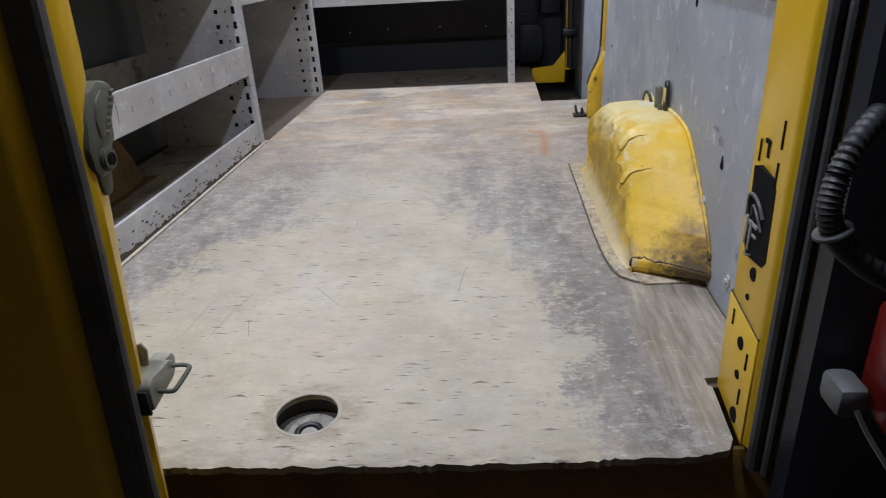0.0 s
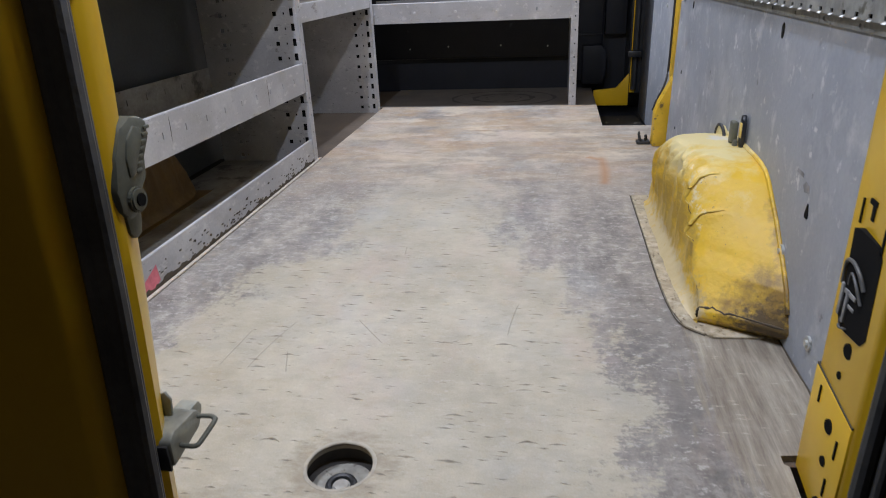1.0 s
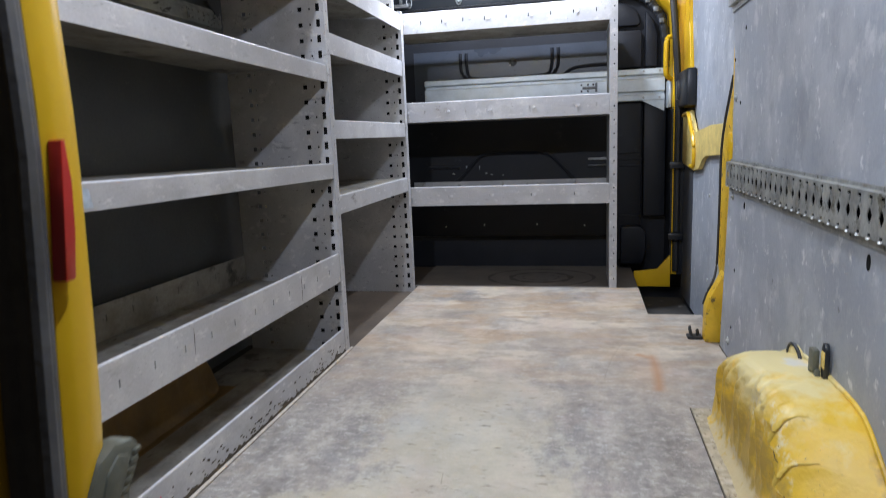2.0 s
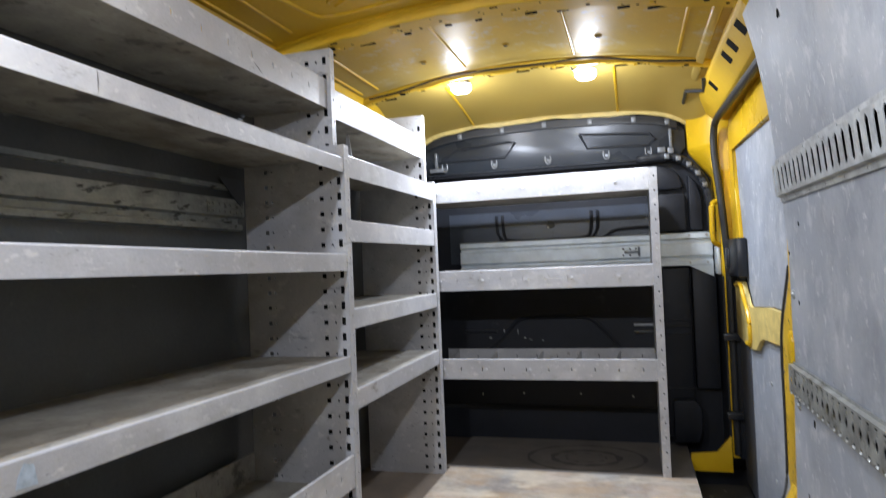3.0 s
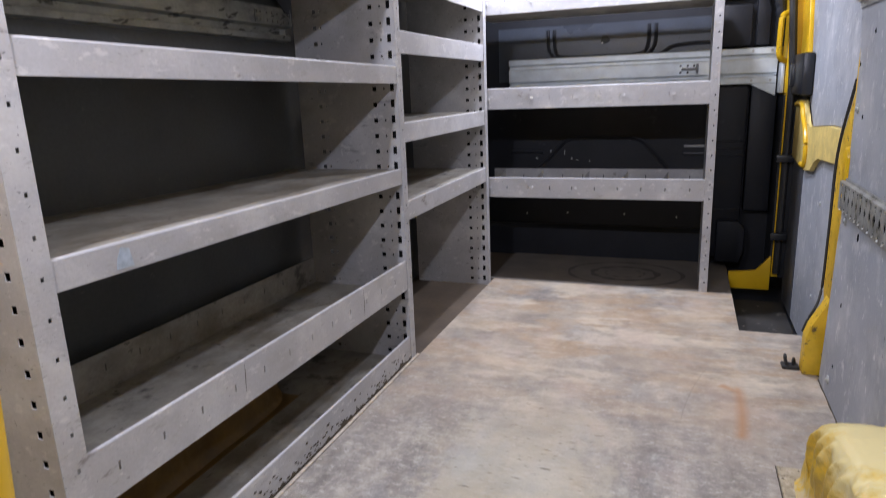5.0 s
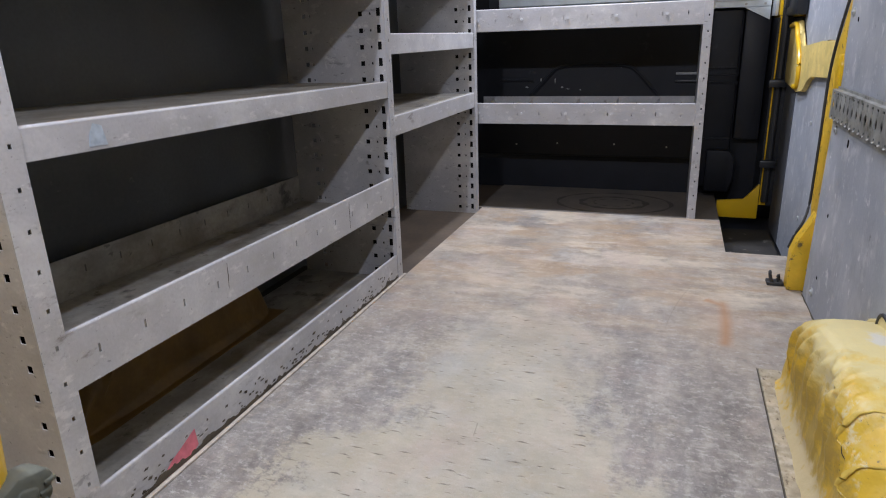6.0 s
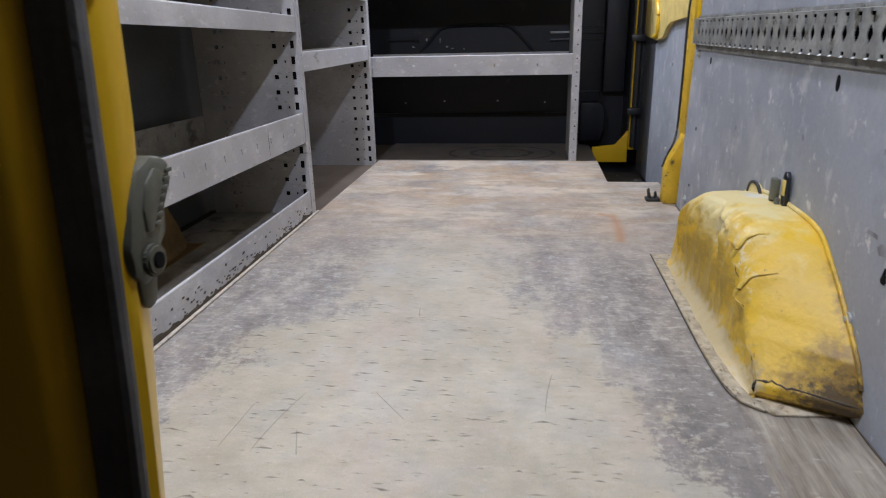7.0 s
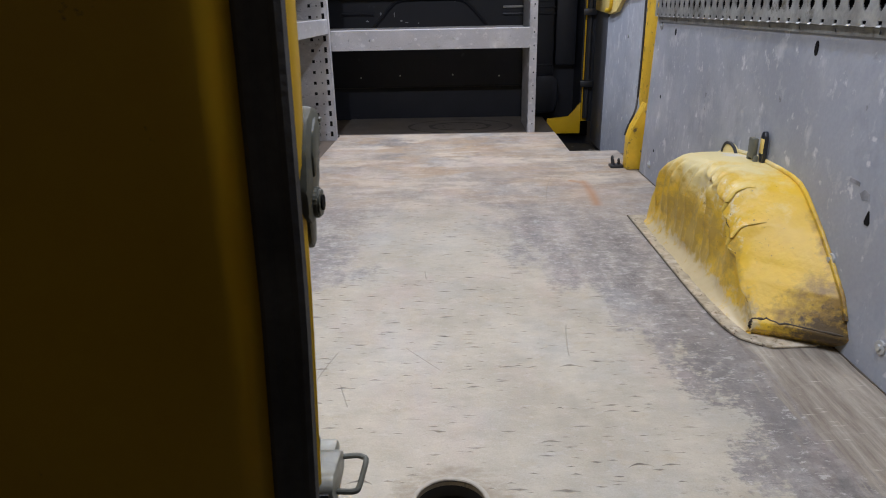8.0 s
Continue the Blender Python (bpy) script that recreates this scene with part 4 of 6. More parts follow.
for y, z, w, h in ((0.955, 0.405, 0.004, 0.03), (0.880, 0.395, 0.004, 0.03), (0.878, 0.445, 0.004, 0.035), (0.955, 0.150, 0.004, 0.025), (0.872, 0.125, 0.004, 0.026), (0.880, 0.06, 0.004, 0.026), (0.922, 0.415, 0.007, 0.022), (0.926, 0.424, 0.018, 0.006)):
    x = face_x(y) - (0.0022 if z < 0.18 else 0)
    bx(bm, x - 0.0015, x + 0.003, y - w / 2, y + w / 2, z - h / 2, z + h / 2)
prism(bm, [(0.948, 0.386), (0.936, 0.390), (0.884, 0.388), (0.874, 0.376), (0.868, 0.280), (0.880, 0.268), (0.936, 0.262), (0.943, 0.275), (0.944, 0.33)], "x", 0.3655, 0.376)
part("punched_hole", bm, DARK, pillar_d, "dark slots and access opening")
bm = bmesh.new()
prism(bm, [(0.3622, 0.846), (0.3742, 0.989), (0.39, 0.989), (0.39, 0.846)], "z", 0.002, 0.175, 0.0015)
part("lower_plate", bm, YELLOW, pillar_d)
bm = bmesh.new()
prism(bm, [(0.3630, 0.8465), (0.3750, 0.9885), (0.39, 0.9885), (0.39, 0.8465)], "z", 0.1755, 0.1785)
part("joint", bm, GRIME_SHADE, pillar_d, "dark joint above the lower plate")
CONNECT = shade("grey_connector", (0.30, 0.30, 0.29), 0.5, vary=0.3, scale=60)
WIRE = shade("dark_grey_loom", (0.12, 0.12, 0.115), 0.5, vary=0.3, scale=60)
bm = bmesh.new()
bx(bm, 0.3635, 0.370, 0.940, 0.947, 0.275, 0.318, 0.0015)
bx(bm, 0.3630, 0.370, 0.925, 0.931, 0.272, 0.315, 0.0015)
bx(bm, 0.3640, 0.370, 0.908, 0.938, 0.308, 0.314, 0.001)
bx(bm, 0.3645, 0.370, 0.908, 0.924, 0.294, 0.299, 0.001)
part("connector", bm, CONNECT, pillar_d, "grey cable connector")
bm = bmesh.new()
tube(bm, smooth_line([(0.366, 0.950, 0.315), (0.364, 0.945, 0.345), (0.362, 0.925, 0.352), (0.362, 0.905, 0.345), (0.364, 0.893, 0.330)], 6), 0.0024, 8)
tube(bm, smooth_line([(0.366, 0.934, 0.320), (0.363, 0.925, 0.338), (0.362, 0.908, 0.330), (0.364, 0.894, 0.312)], 6), 0.0018, 8)
tube(bm, smooth_line([(0.366, 0.935, 0.275), (0.363, 0.930, 0.265), (0.364, 0.915, 0.27)], 6), 0.0016, 8)
part("wire", bm, WIRE, pillar_d)

# B pillar by the bulkhead
def b_pillar(z):
    xl = float(np.interp(z, (0.9, 1.30, 1.40, 1.486, 1.55, 1.72), (0.437, 0.434, 0.428, 0.365, 0.316, 0.312)))
    return [(xl, 4.20), (max(xl, 0.408 if z > 1.38 else 0.436), 4.055), (0.46, 4.03), (0.53, 4.03), (0.53, 4.30), (xl, 4.30)]


bm = bmesh.new()
loft(bm, b_pillar, np.linspace(0.90, 1.74, 43))
pillar_b = tagged(part("pillar_b", bm, YELLOW), "yellow door pillar beside the bulkhead", "pillar", kind="structure")
bm = bmesh.new()
prism(bm, [(0.441, 4.035), (0.447, 4.03), (0.470, 4.03), (0.470, 4.30), (0.441, 4.30)], "z", 0.0, 0.897)
part("lower_post", bm, YELLOW, pillar_b)
bm = bmesh.new()
bx(bm, 0.4320, 0.4407, 4.036, 4.29, 0.0, 0.89)
part("side_trim", bm, BLACK, pillar_b)
bm = bmesh.new()
bx(bm, 0.4702, 0.53, 4.022, 4.30, 0.0, 0.897)
part("jamb_trim", bm, BLACK, pillar_b)
bm = bmesh.new()
tube(bm, smooth_line([(0.462, 4.018, 0.02), (0.462, 4.018, 0.5), (0.462, 4.018, 0.88), (0.455, 4.02, 1.06), (0.440, 4.02, 1.28), (0.422, 4.02, 1.50), (0.422, 4.0, 1.60), (0.428, 3.92, 1.645), (0.438, 3.6, 1.65), (0.446, 3.0, 1.642), (0.450, 2.68, 1.64)], 6), 0.017, 10)
part("seal", bm, RUBBER, pillar_b, "black rubber door seal")

# step well of the sliding door
bm = bmesh.new()
bx(bm, 0.243, 0.53, 3.2, 4.3, -0.16, -0.13)
bx(bm, 0.236, 0.243, 3.2, 4.3, -0.16, -0.013)
bx(bm, 0.243, 0.53, 3.19, 3.2, -0.16, -0.013)
well = tagged(part("step_well", bm, BLACK), "black plastic step well by the sliding door", "step", kind="structure")
bm = bmesh.new()
bx(bm, 0.25, 0.495, 3.21, 4.01, -0.1295, -0.126, 0.001)
part("dirt", bm, shade("well_dirt", (0.05, 0.048, 0.045), 0.8, vary=0.4, scale=9, spots=(0.20, 0.19, 0.17), spot_amount=0.35, spot_scale=18), well, "dusty tread of the step")

# bulkhead
bm = bmesh.new()
prism(bm, [(-1.40, -0.15), (0.53, -0.15), (0.53, 1.60), (0.40, 1.72), (0.30, 1.785), (-0.1, 1.815), (MID, 1.825), (-0.8, 1.81), (-1.16, 1.775), (-1.27, 1.70), (-1.40, 1.60)], "y", FRONT, FRONT + 0.04)
bulkhead = tagged(part("bulkhead", bm, BULK_SHADED), "black plastic covered bulkhead with pressed panels", "bulkhead", kind="structure")


# ---- bulkhead mouldings ----
def outline_tube(b, pts, y, r, close=True, steps=5):
    line = [(x, y, z) for x, z in pts]
    tube(b, smooth_line(line + [line[0]] if close else line, steps), r, 8)


bm = bmesh.new()
prism(bm, [(-1.16, 1.52), (0.27, 1.52), (0.31, 1.57), (0.31, 1.66), (0.27, 1.715), (0.15, 1.750), (-0.02, 1.770), (-0.2, 1.780), (MID, 1.785), (-0.66, 1.780), (-0.84, 1.770), (-1.01, 1.750), (-1.17, 1.70)], "y", FRONT - 0.05, FRONT + 0.002, 0.015)
part("upper_moulding", bm, BULK, bulkhead)
bm = bmesh.new()
hx = [MID + d for d in np.linspace(-0.70, 0.70, 30)]
prism(bm, [(x, lip_z(x) - 0.003) for x in hx] + [(x, lip_z(x) - 0.045) for x in reversed(hx)], "y", FRONT - 0.066, FRONT - 0.048, 0.004)
part("top_band", bm, RUBBER, bulkhead)
bm = bmesh.new()
for pts in ([(-1.06, 1.60), (-0.66, 1.60), (-0.60, 1.68), (-0.64, 1.685), (-0.95, 1.665)], [(-0.24, 1.69), (-0.20, 1.61), (0.12, 1.60), (0.16, 1.63), (0.13, 1.66)]):
    b2 = [(x, FRONT - 0.052, z) for x, z in pts]
    tube(bm, [p for p in b2 + [b2[0]]], 0.007, 8)
part("pressed_frame", bm, BLACK, bulkhead)
bm = bmesh.new()
for x in (-1.02, -0.725, -0.418, -0.10, 0.12):
    bm = bmesh.new()
    tube(bm, smooth_line([(x - 0.014, FRONT - 0.055, 1.585), (x - 0.014, FRONT - 0.057, 1.555), (x, FRONT - 0.058, 1.540), (x + 0.014, FRONT - 0.057, 1.555), (x + 0.014, FRONT - 0.055, 1.585)], 5), 0.0045, 8)
    disc(bm, (x, FRONT - 0.054, 1.562), (0, 1, 0), 0.008, 0.010, 12)
    part("clip", bm, CLIP_GREY, bulkhead)
for x in (-0.92, -0.67, -0.43, -0.18, 0.05, 0.22):
    bm = bmesh.new()
    bx(bm, x - 0.013, x + 0.013, FRONT - 0.072, FRONT - 0.05, lip_z(x) - 0.040, lip_z(x) - 0.006, 0.004)
    part("clip", bm, CLIP_GREY, bulkhead)
bm = bmesh.new()
for z, r in ((1.522, 0.007), (1.507, 0.005)):
    tube(bm, [(x, FRONT - 0.056, z) for x in np.linspace(-1.12, 0.20, 20)], r, 8)
part("lower_lip", bm, BLACK, bulkhead)
# ribbed duct that bends from the upper moulding down the right side
bm = bmesh.new()
arc = smooth_line([(0.06, FRONT - 0.05, 1.522), (0.20, FRONT - 0.06, 1.528), (0.275, FRONT - 0.07, 1.508), (0.338, FRONT - 0.08, 1.455), (0.384, FRONT - 0.08, 1.385), (0.410, FRONT - 0.08, 1.28), (0.416, FRONT - 0.07, 1.12)], 9)
tube(bm, arc, [0.022 + 0.003 * (i % 3 == 0) for i in range(len(arc))], 10)
part("duct", bm, BLACK, bulkhead)
bm = bmesh.new()
for i, p in enumerate(arc[10:40:7]):
    bx(bm, p.x - 0.016, p.x + 0.010, FRONT - 0.112, FRONT - 0.08, p.z - 0.016, p.z + 0.010, 0.004)
    disc(bm, (p.x - 0.003, FRONT - 0.113, p.z - 0.003), (0, 1, 0), 0.004, 0.004, 10)
part("clip", bm, CLIP_GREY, bulkhead, "grey metal clips")
bm = bmesh.new()
bx(bm, 0.225, 0.240, FRONT - 0.075, FRONT - 0.045, 1.575, 1.675, 0.003)
bx(bm, 0.165, 0.205, FRONT - 0.085, FRONT - 0.045, 1.548, 1.578, 0.003)
bx(bm, 0.215, 0.245, FRONT - 0.090, FRONT - 0.045, 1.540, 1.572, 0.003)
disc(bm, (0.183, FRONT - 0.086, 1.562), (0, 1, 0), 0.007, 0.004, 12)
part("clip", bm, CLIP_GREY, bulkhead)
bm = bmesh.new()
bx(bm, -1.075, -1.060, FRONT - 0.075, FRONT - 0.045, 1.565, 1.655, 0.003)
bx(bm, -1.105, -1.02, FRONT - 0.080, FRONT - 0.045, 1.540, 1.562, 0.003)
part("clip", bm, CLIP_GREY, bulkhead)
# right column of the bulkhead
for pts, y0, y1, soft in (([(0.13, 0.05), (0.292, 0.05), (0.292, 0.935), (0.13, 0.935)], FRONT - 0.085, FRONT + 0.002, 0.008),
                          ([(0.304, 0.30), (0.425, 0.30), (0.425, 0.90), (0.395, 0.935), (0.304, 0.935)], FRONT - 0.075, FRONT + 0.002, 0.010),
                          ([(0.18, 0.03), (0.30, 0.03), (0.32, 0.10), (0.32, 0.21), (0.29, 0.25), (0.18, 0.25)], FRONT - 0.13, FRONT - 0.08, 0.012),
                          ([(0.13, 1.13), (0.285, 1.13), (0.292, 1.145), (0.292, 1.315), (0.285, 1.33), (0.13, 1.33)], FRONT - 0.045, FRONT + 0.002, 0.006),
                          ([(0.13, 1.355), (0.27, 1.355), (0.285, 1.37), (0.262, 1.44), (0.205, 1.475), (0.13, 1.49)], FRONT - 0.045, FRONT + 0.002, 0.008),
                          ([(0.31, 1.13), (0.375, 1.13), (0.375, 1.30), (0.35, 1.38), (0.31, 1.43)], FRONT - 0.055, FRONT + 0.002, 0.010)):
    bm = bmesh.new()
    prism(bm, pts, "y", y0, y1, soft)
    part("side_moulding", bm, BULK_SHADED, bulkhead)
for z, x0, x1 in ((0.655, 0.14, 0.29), (0.585, 0.16, 0.30), (0.62, 0.16, 0.30), (0.30, 0.15, 0.29)):
    bm = bmesh.new()
    bx(bm, x0, x1, FRONT - 0.092, FRONT - 0.080, z, z + 0.010, 0.004)
    part("moulded_rib", bm, BULK_SHADED, bulkhead)
# lighter panel added where light falls on the bulkhead between the trays
bm = bmesh.new()
prism(bm, [(-1.02, 1.0), (0.125, 1.0), (0.125, 1.29), (-1.02, 1.29)], "y", FRONT - 0.003, FRONT + 0.002)
part("lit_recess_panel", bm, shade("lit_satin_black_plastic", (0.052, 0.062, 0.082), 0.30, vary=0.3, scale=5, fine=160, bump=0.10, spots=(0.02, 0.02, 0.022), spot_amount=0.25, spot_scale=30), bulkhead)
# middle recess frame, raised hump and step at the foot
for pts in ([(-0.70, 1.27), (-0.695, 1.16), (-0.65, 1.122), (-0.44, 1.118), (-0.25, 1.122), (-0.205, 1.16), (-0.20, 1.27)],
            [(-0.735, 1.27), (-0.732, 1.17), (-0.70, 1.118)], [(-0.165, 1.27), (-0.168, 1.17), (-0.20, 1.118)],
            [(-0.14, 1.11), (-0.08, 1.15), (0.02, 1.16), (0.12, 1.16)],
            [(-0.95, 0.605), (-0.82, 0.605), (-0.76, 0.60)],
            [(-0.80, 0.50), (-0.72, 0.575), (-0.66, 0.64), (-0.60, 0.675), (-0.42, 0.682), (-0.26, 0.675), (-0.20, 0.645), (-0.12, 0.56), (-0.07, 0.50)]):
    bm = bmesh.new()
    outline_tube(bm, pts, FRONT - 0.005, 0.0095, False)
    part("pressed_frame", bm, BULK_SHADED, bulkhead)
for z in (0.585, 0.625):
    bm = bmesh.new()
    bx(bm, 0.0, 0.16, FRONT - 0.014, FRONT, z, z + 0.013, 0.004)
    part("moulded_rib", bm, SCUFF if z > 0.6 else BLACK, bulkhead)
# a boss and white scrape marks on the bulkhead
bm = bmesh.new()
prism(bm, [(-0.45, 1.19), (-0.425, 1.18), (-0.40, 1.195), (-0.41, 1.225), (-0.44, 1.23)], "y", FRONT - 0.008, FRONT + 0.001, 0.003)
part("boss", bm, RUBBER, bulkhead)
rs = random.Random(5)
for x, z, w, h in ((-0.79, 0.60, 0.035, 0.006), (-0.80, 0.565, 0.018, 0.012), (-0.72, 0.605, 0.012, 0.016), (-0.60, 0.565, 0.020, 0.014), (-0.57, 0.555, 0.024, 0.005), (-0.64, 0.60, 0.007, 0.030), (-0.35, 0.683, 0.03, 0.004), (-0.28, 0.67, 0.010, 0.010), (-0.50, 0.55, 0.010, 0.006)):
    b = bmesh.new()
    k = 7
    prism(b, [(x + 0.7 * w * math.cos(a) * rs.uniform(0.35, 1), z + 0.6 * h * math.sin(a) * rs.uniform(0.35, 1)) for a in (2 * math.pi * i / k for i in range(k))], "y", FRONT - 0.0012, FRONT - 0.0004)
    part("scrape", b, SCUFF, bulkhead, "pale scrape mark")
bm = bmesh.new()
prism(bm, [(FRONT + 0.001, -0.01), (FRONT - 0.02, -0.01), (FRONT - 0.03, 0.16), (FRONT - 0.012, 0.18), (FRONT + 0.001, 0.18)], "x", -1.33, 0.16)
part("kick_strip", bm, BULK_SHADED, bulkhead)
bm = bmesh.new()
for x, z in ((-0.86, 0.24), (-0.62, 0.25), (-0.30, 0.25), (-0.02, 0.24), (-0.44, 1.19)):
    disc(bm, (x, FRONT - 0.004, z), (0, 1, 0), 0.0045, 0.008)
part("screw", bm, STEEL, bulkhead)
bm = bmesh.new()
prism(bm, [(0.245, -0.07), (0.437, -0.07), (0.437, 0.105), (0.43, 0.105), (0.37, 0.025), (0.245, 0.017)], "y", 4.02, 4.035, 0.003)
tagged(part("step_bracket", bm, YELLOW), "yellow painted bracket at the foot of the bulkhead", "bracket", kind="structure")


# ---- shelving ----
STUD = shade("bright_zinc", (0.78, 0.79, 0.80), 0.25, metal=0.25, vary=0.1, scale=60)


def side_panel(parent, at, width, height, along, facing, front_w=0.040, rows=0.053, deep_cols=True, tall=True):
    """Perforated side panel with a folded front flange. along 'y': the unit runs along y and the panel stands across x."""
    x0, y0, z0 = at
    b = bmesh.new()
    holes = []
    z = 0.035
    while z < height - 0.02:
        if not tall:
            holes.append((0.030, z, 0.012, 0.014))
            z += rows
            continue
        holes.append((0.020, z, 0.014, 0.026))
        holes.append((0.086, z - 0.004, 0.015, 0.015))
        holes.append((0.050, z - 0.004, 0.006, 0.008))
        if deep_cols and width > 0.2:
            holes.append((width - 0.085, z - 0.004, 0.014, 0.014))
            holes.append((width - 0.108, z - 0.004, 0.006, 0.008))
        z += rows
    if along == "y":
        perforated(b, 0, width, 0, height, holes, lambda u, v, w: (x0 - u, y0 + facing * w, z0 + v))
    else:
        perforated(b, 0, width, 0, height, holes, lambda u, v, w: (x0 + facing * w, y0 + u, z0 + v))
    fh = [(front_w * 0.6, z, 0.006, 0.008) for z in np.arange(0.05, height - 0.02, rows * 1.25)]
    if along == "y":
        perforated(b, 0, front_w, 0, height, fh, lambda u, v, w: (x0 + 0.0025 - w, y0 + facing * u, z0 + v))
        bx(b, x0 - 0.014, x0 + 0.0005, y0 + facing * front_w - 0.001, y0 + facing * front_w + 0.001, z0, z0 + height)
    else:
        perforated(b, 0, front_w, 0, height, fh, lambda u, v, w: (x0 + facing * u, y0 - 0.0025 + w, z0 + v))
        bx(b, x0 + facing * front_w - 0.001, x0 + facing * front_w + 0.001, y0 - 0.0005, y0 + 0.014, z0, z0 + height)
    # black sheet added behind the holes so that they read as shaded
    w = min(0.115, width * 0.4)
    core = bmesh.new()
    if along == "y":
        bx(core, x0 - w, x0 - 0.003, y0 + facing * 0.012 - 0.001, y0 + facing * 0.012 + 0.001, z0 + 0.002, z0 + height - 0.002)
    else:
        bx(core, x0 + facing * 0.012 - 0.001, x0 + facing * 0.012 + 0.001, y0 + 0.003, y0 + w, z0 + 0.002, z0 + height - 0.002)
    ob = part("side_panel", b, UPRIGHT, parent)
    part("hole_shade_sheet", core, DARK, ob, "black sheet added to shade the punched holes")
    return ob


def shelf_tray(parent, along, a0, a1, front, depth, z0, z1, back=True, studs=False, wide=0.145, name="shelf", flat=False, rise=0.0):
    """A shelf with a slotted front lip. flat: the sheet lies at the lip's top, else it is an open tray with a back lip.
    Along y the front faces +x; along x it faces -y. rise: how much higher the near end hangs."""
    h = z1 - z0

    def lift(b):
        for v in b.verts:
            u = v.co.y if along == "y" else v.co.x
            v.co.z += rise * (a1 - u) / (a1 - a0)
        return b

    def to(u, d, z):
        return (front - d, u, z) if along == "y" else (u, front + d, z)

    b = bmesh.new()
    slots = []
    u = a0 + wide * 0.55
    while u < a1 - 0.03 and not flat:
        slots.append((u, z0 + h * 0.5, 0.005, 0.017))
        u += wide
    perforated(b, a0, a1, z0, z1 - 0.004, slots, lambda p, q, w: to(p, w, q), 0.0025)
    # rolled top edge of the lip
    tube(b, [to(p, 0.0045, z1 - 0.0045) for p in np.linspace(a0, a1, 24)], 0.0046, 8)
    if back and not flat:
        slots2 = [(s[0], z0 + 0.06, 0.004, 0.018) for s in slots]
        back_lip = bmesh.new()
        perforated(back_lip, a0, a1, z0, z0 + 0.10, slots2, lambda p, q, w: to(p, depth - w, q), 0.0025)
    ob = part(name, lift(b), SHELF, parent)
    if back and not flat:
        part("back_lip", lift(back_lip), SHELF_TRAY if along == "y" else SHELF, ob)
    b = bmesh.new()
    zf = z1 - 0.006 if flat else z0
    p, q = to(a0, 0.003, 0), to(a1, depth + (0.031 if flat else -0.003), 0)
    bx(b, min(p[0], q[0]), max(p[0], q[0]), min(p[1], q[1]), max(p[1], q[1]), zf, zf + 0.0025)
    part("tray_floor", lift(b), SHELF_TRAY, ob, "dusty grey tray floor")
    if studs:
        for k, s in enumerate(slots):
            if k % 2 == 0:
                b = bmesh.new()
                disc(b, to(s[0] + wide * 0.18, -0.0008, z0 + h * 0.5), (0, 1, 0) if along == "x" else (1, 0, 0), 0.0068, 0.006, 14)
                part("rivet", b, STUD, ob, "bright rivet")
    return ob


SF = -0.915
DEEP = 0.385
s1 = thing("shelving_unit", (SF - DEEP / 2, 1.9, 0), "tall grey steel van shelving with five open trays", "shelf", "shelving along the wall")
side_panel(s1, (SF, 1.174, 0), DEEP, 1.445, "y", 1, 0.050, tall=False)
side_panel(s1, (SF, 2.588, 0), DEEP, 1.43, "y", 1, 0.040)
for z0, z1, rise in ((1.334, 1.385, 0.016), (1.0, 1.058, 0.018), (0.659, 0.714, 0.026)):
    shelf_tray(s1, "y", 1.225, 2.587, SF, DEEP, z0, z1, flat=True, rise=rise)
shelf_tray(s1, "y", 1.225, 2.587, SF, DEEP, 0.275, 0.383, wide=0.109, rise=0.016)
shelf_tray(s1, "y", 1.225, 2.587, SF, DEEP, 0.004, 0.094, back=False, wide=5, name="plinth")

s2 = thing("shelving_unit", (SF - DEEP / 2, 3.13, 0), "narrow grey steel van shelving with four open trays", "shelf", "shelving along the wall")
side_panel(s2, (SF + 0.001, 3.61, -0.012), DEEP, 1.425, "y", 1, 0.040, deep_cols=False)
for z0, z1 in ((1.322, 1.40), (1.10, 1.175), (0.80, 0.868), (0.523, 0.592)):
    shelf_tray(s2, "y", 2.632, 3.609, SF, DEEP, z0, z1, flat=True)

UF = -0.966
u1 = thing("shelf_tray_unit", (UF - 0.15, 1.9, 1.385), "shallow grey steel top shelf set back on the tall unit", "shelf", "top shelves")
side_panel(u1, (UF + 0.012, 2.590, 1.39), 0.30, 0.375, "y", 1, 0.030, 0.06, deep_cols=False)
side_panel(u1, (UF + 0.012, 1.168, 1.39), 0.30, 0.375, "y", 1, 0.030, 0.06, deep_cols=False)
shelf_tray(u1, "y", 1.20, 2.587, UF, 0.30, 1.558, 1.66, wide=0.109)
u2 = thing("shelf_tray_unit", (UF - 0.15, 3.13, 1.40), "short grey steel top shelf set back on the narrow unit", "shelf", "top shelves")
side_panel(u2, (UF + 0.012, 3.61, 1.405), 0.28, 0.34, "y", 1, 0.030, 0.06, deep_cols=False)
shelf_tray(u2, "y", 2.632, 3.609, UF, 0.28, 1.534, 1.64, wide=0.109)
bm = bmesh.new()
prism(bm, [(UF - 0.05, 1.41), (UF - 0.09, 1.41), (UF - 0.075, 1.53), (UF - 0.065, 1.53)], "y", 2.90, 2.903)
part("bracket", bm, SHELF, u2)

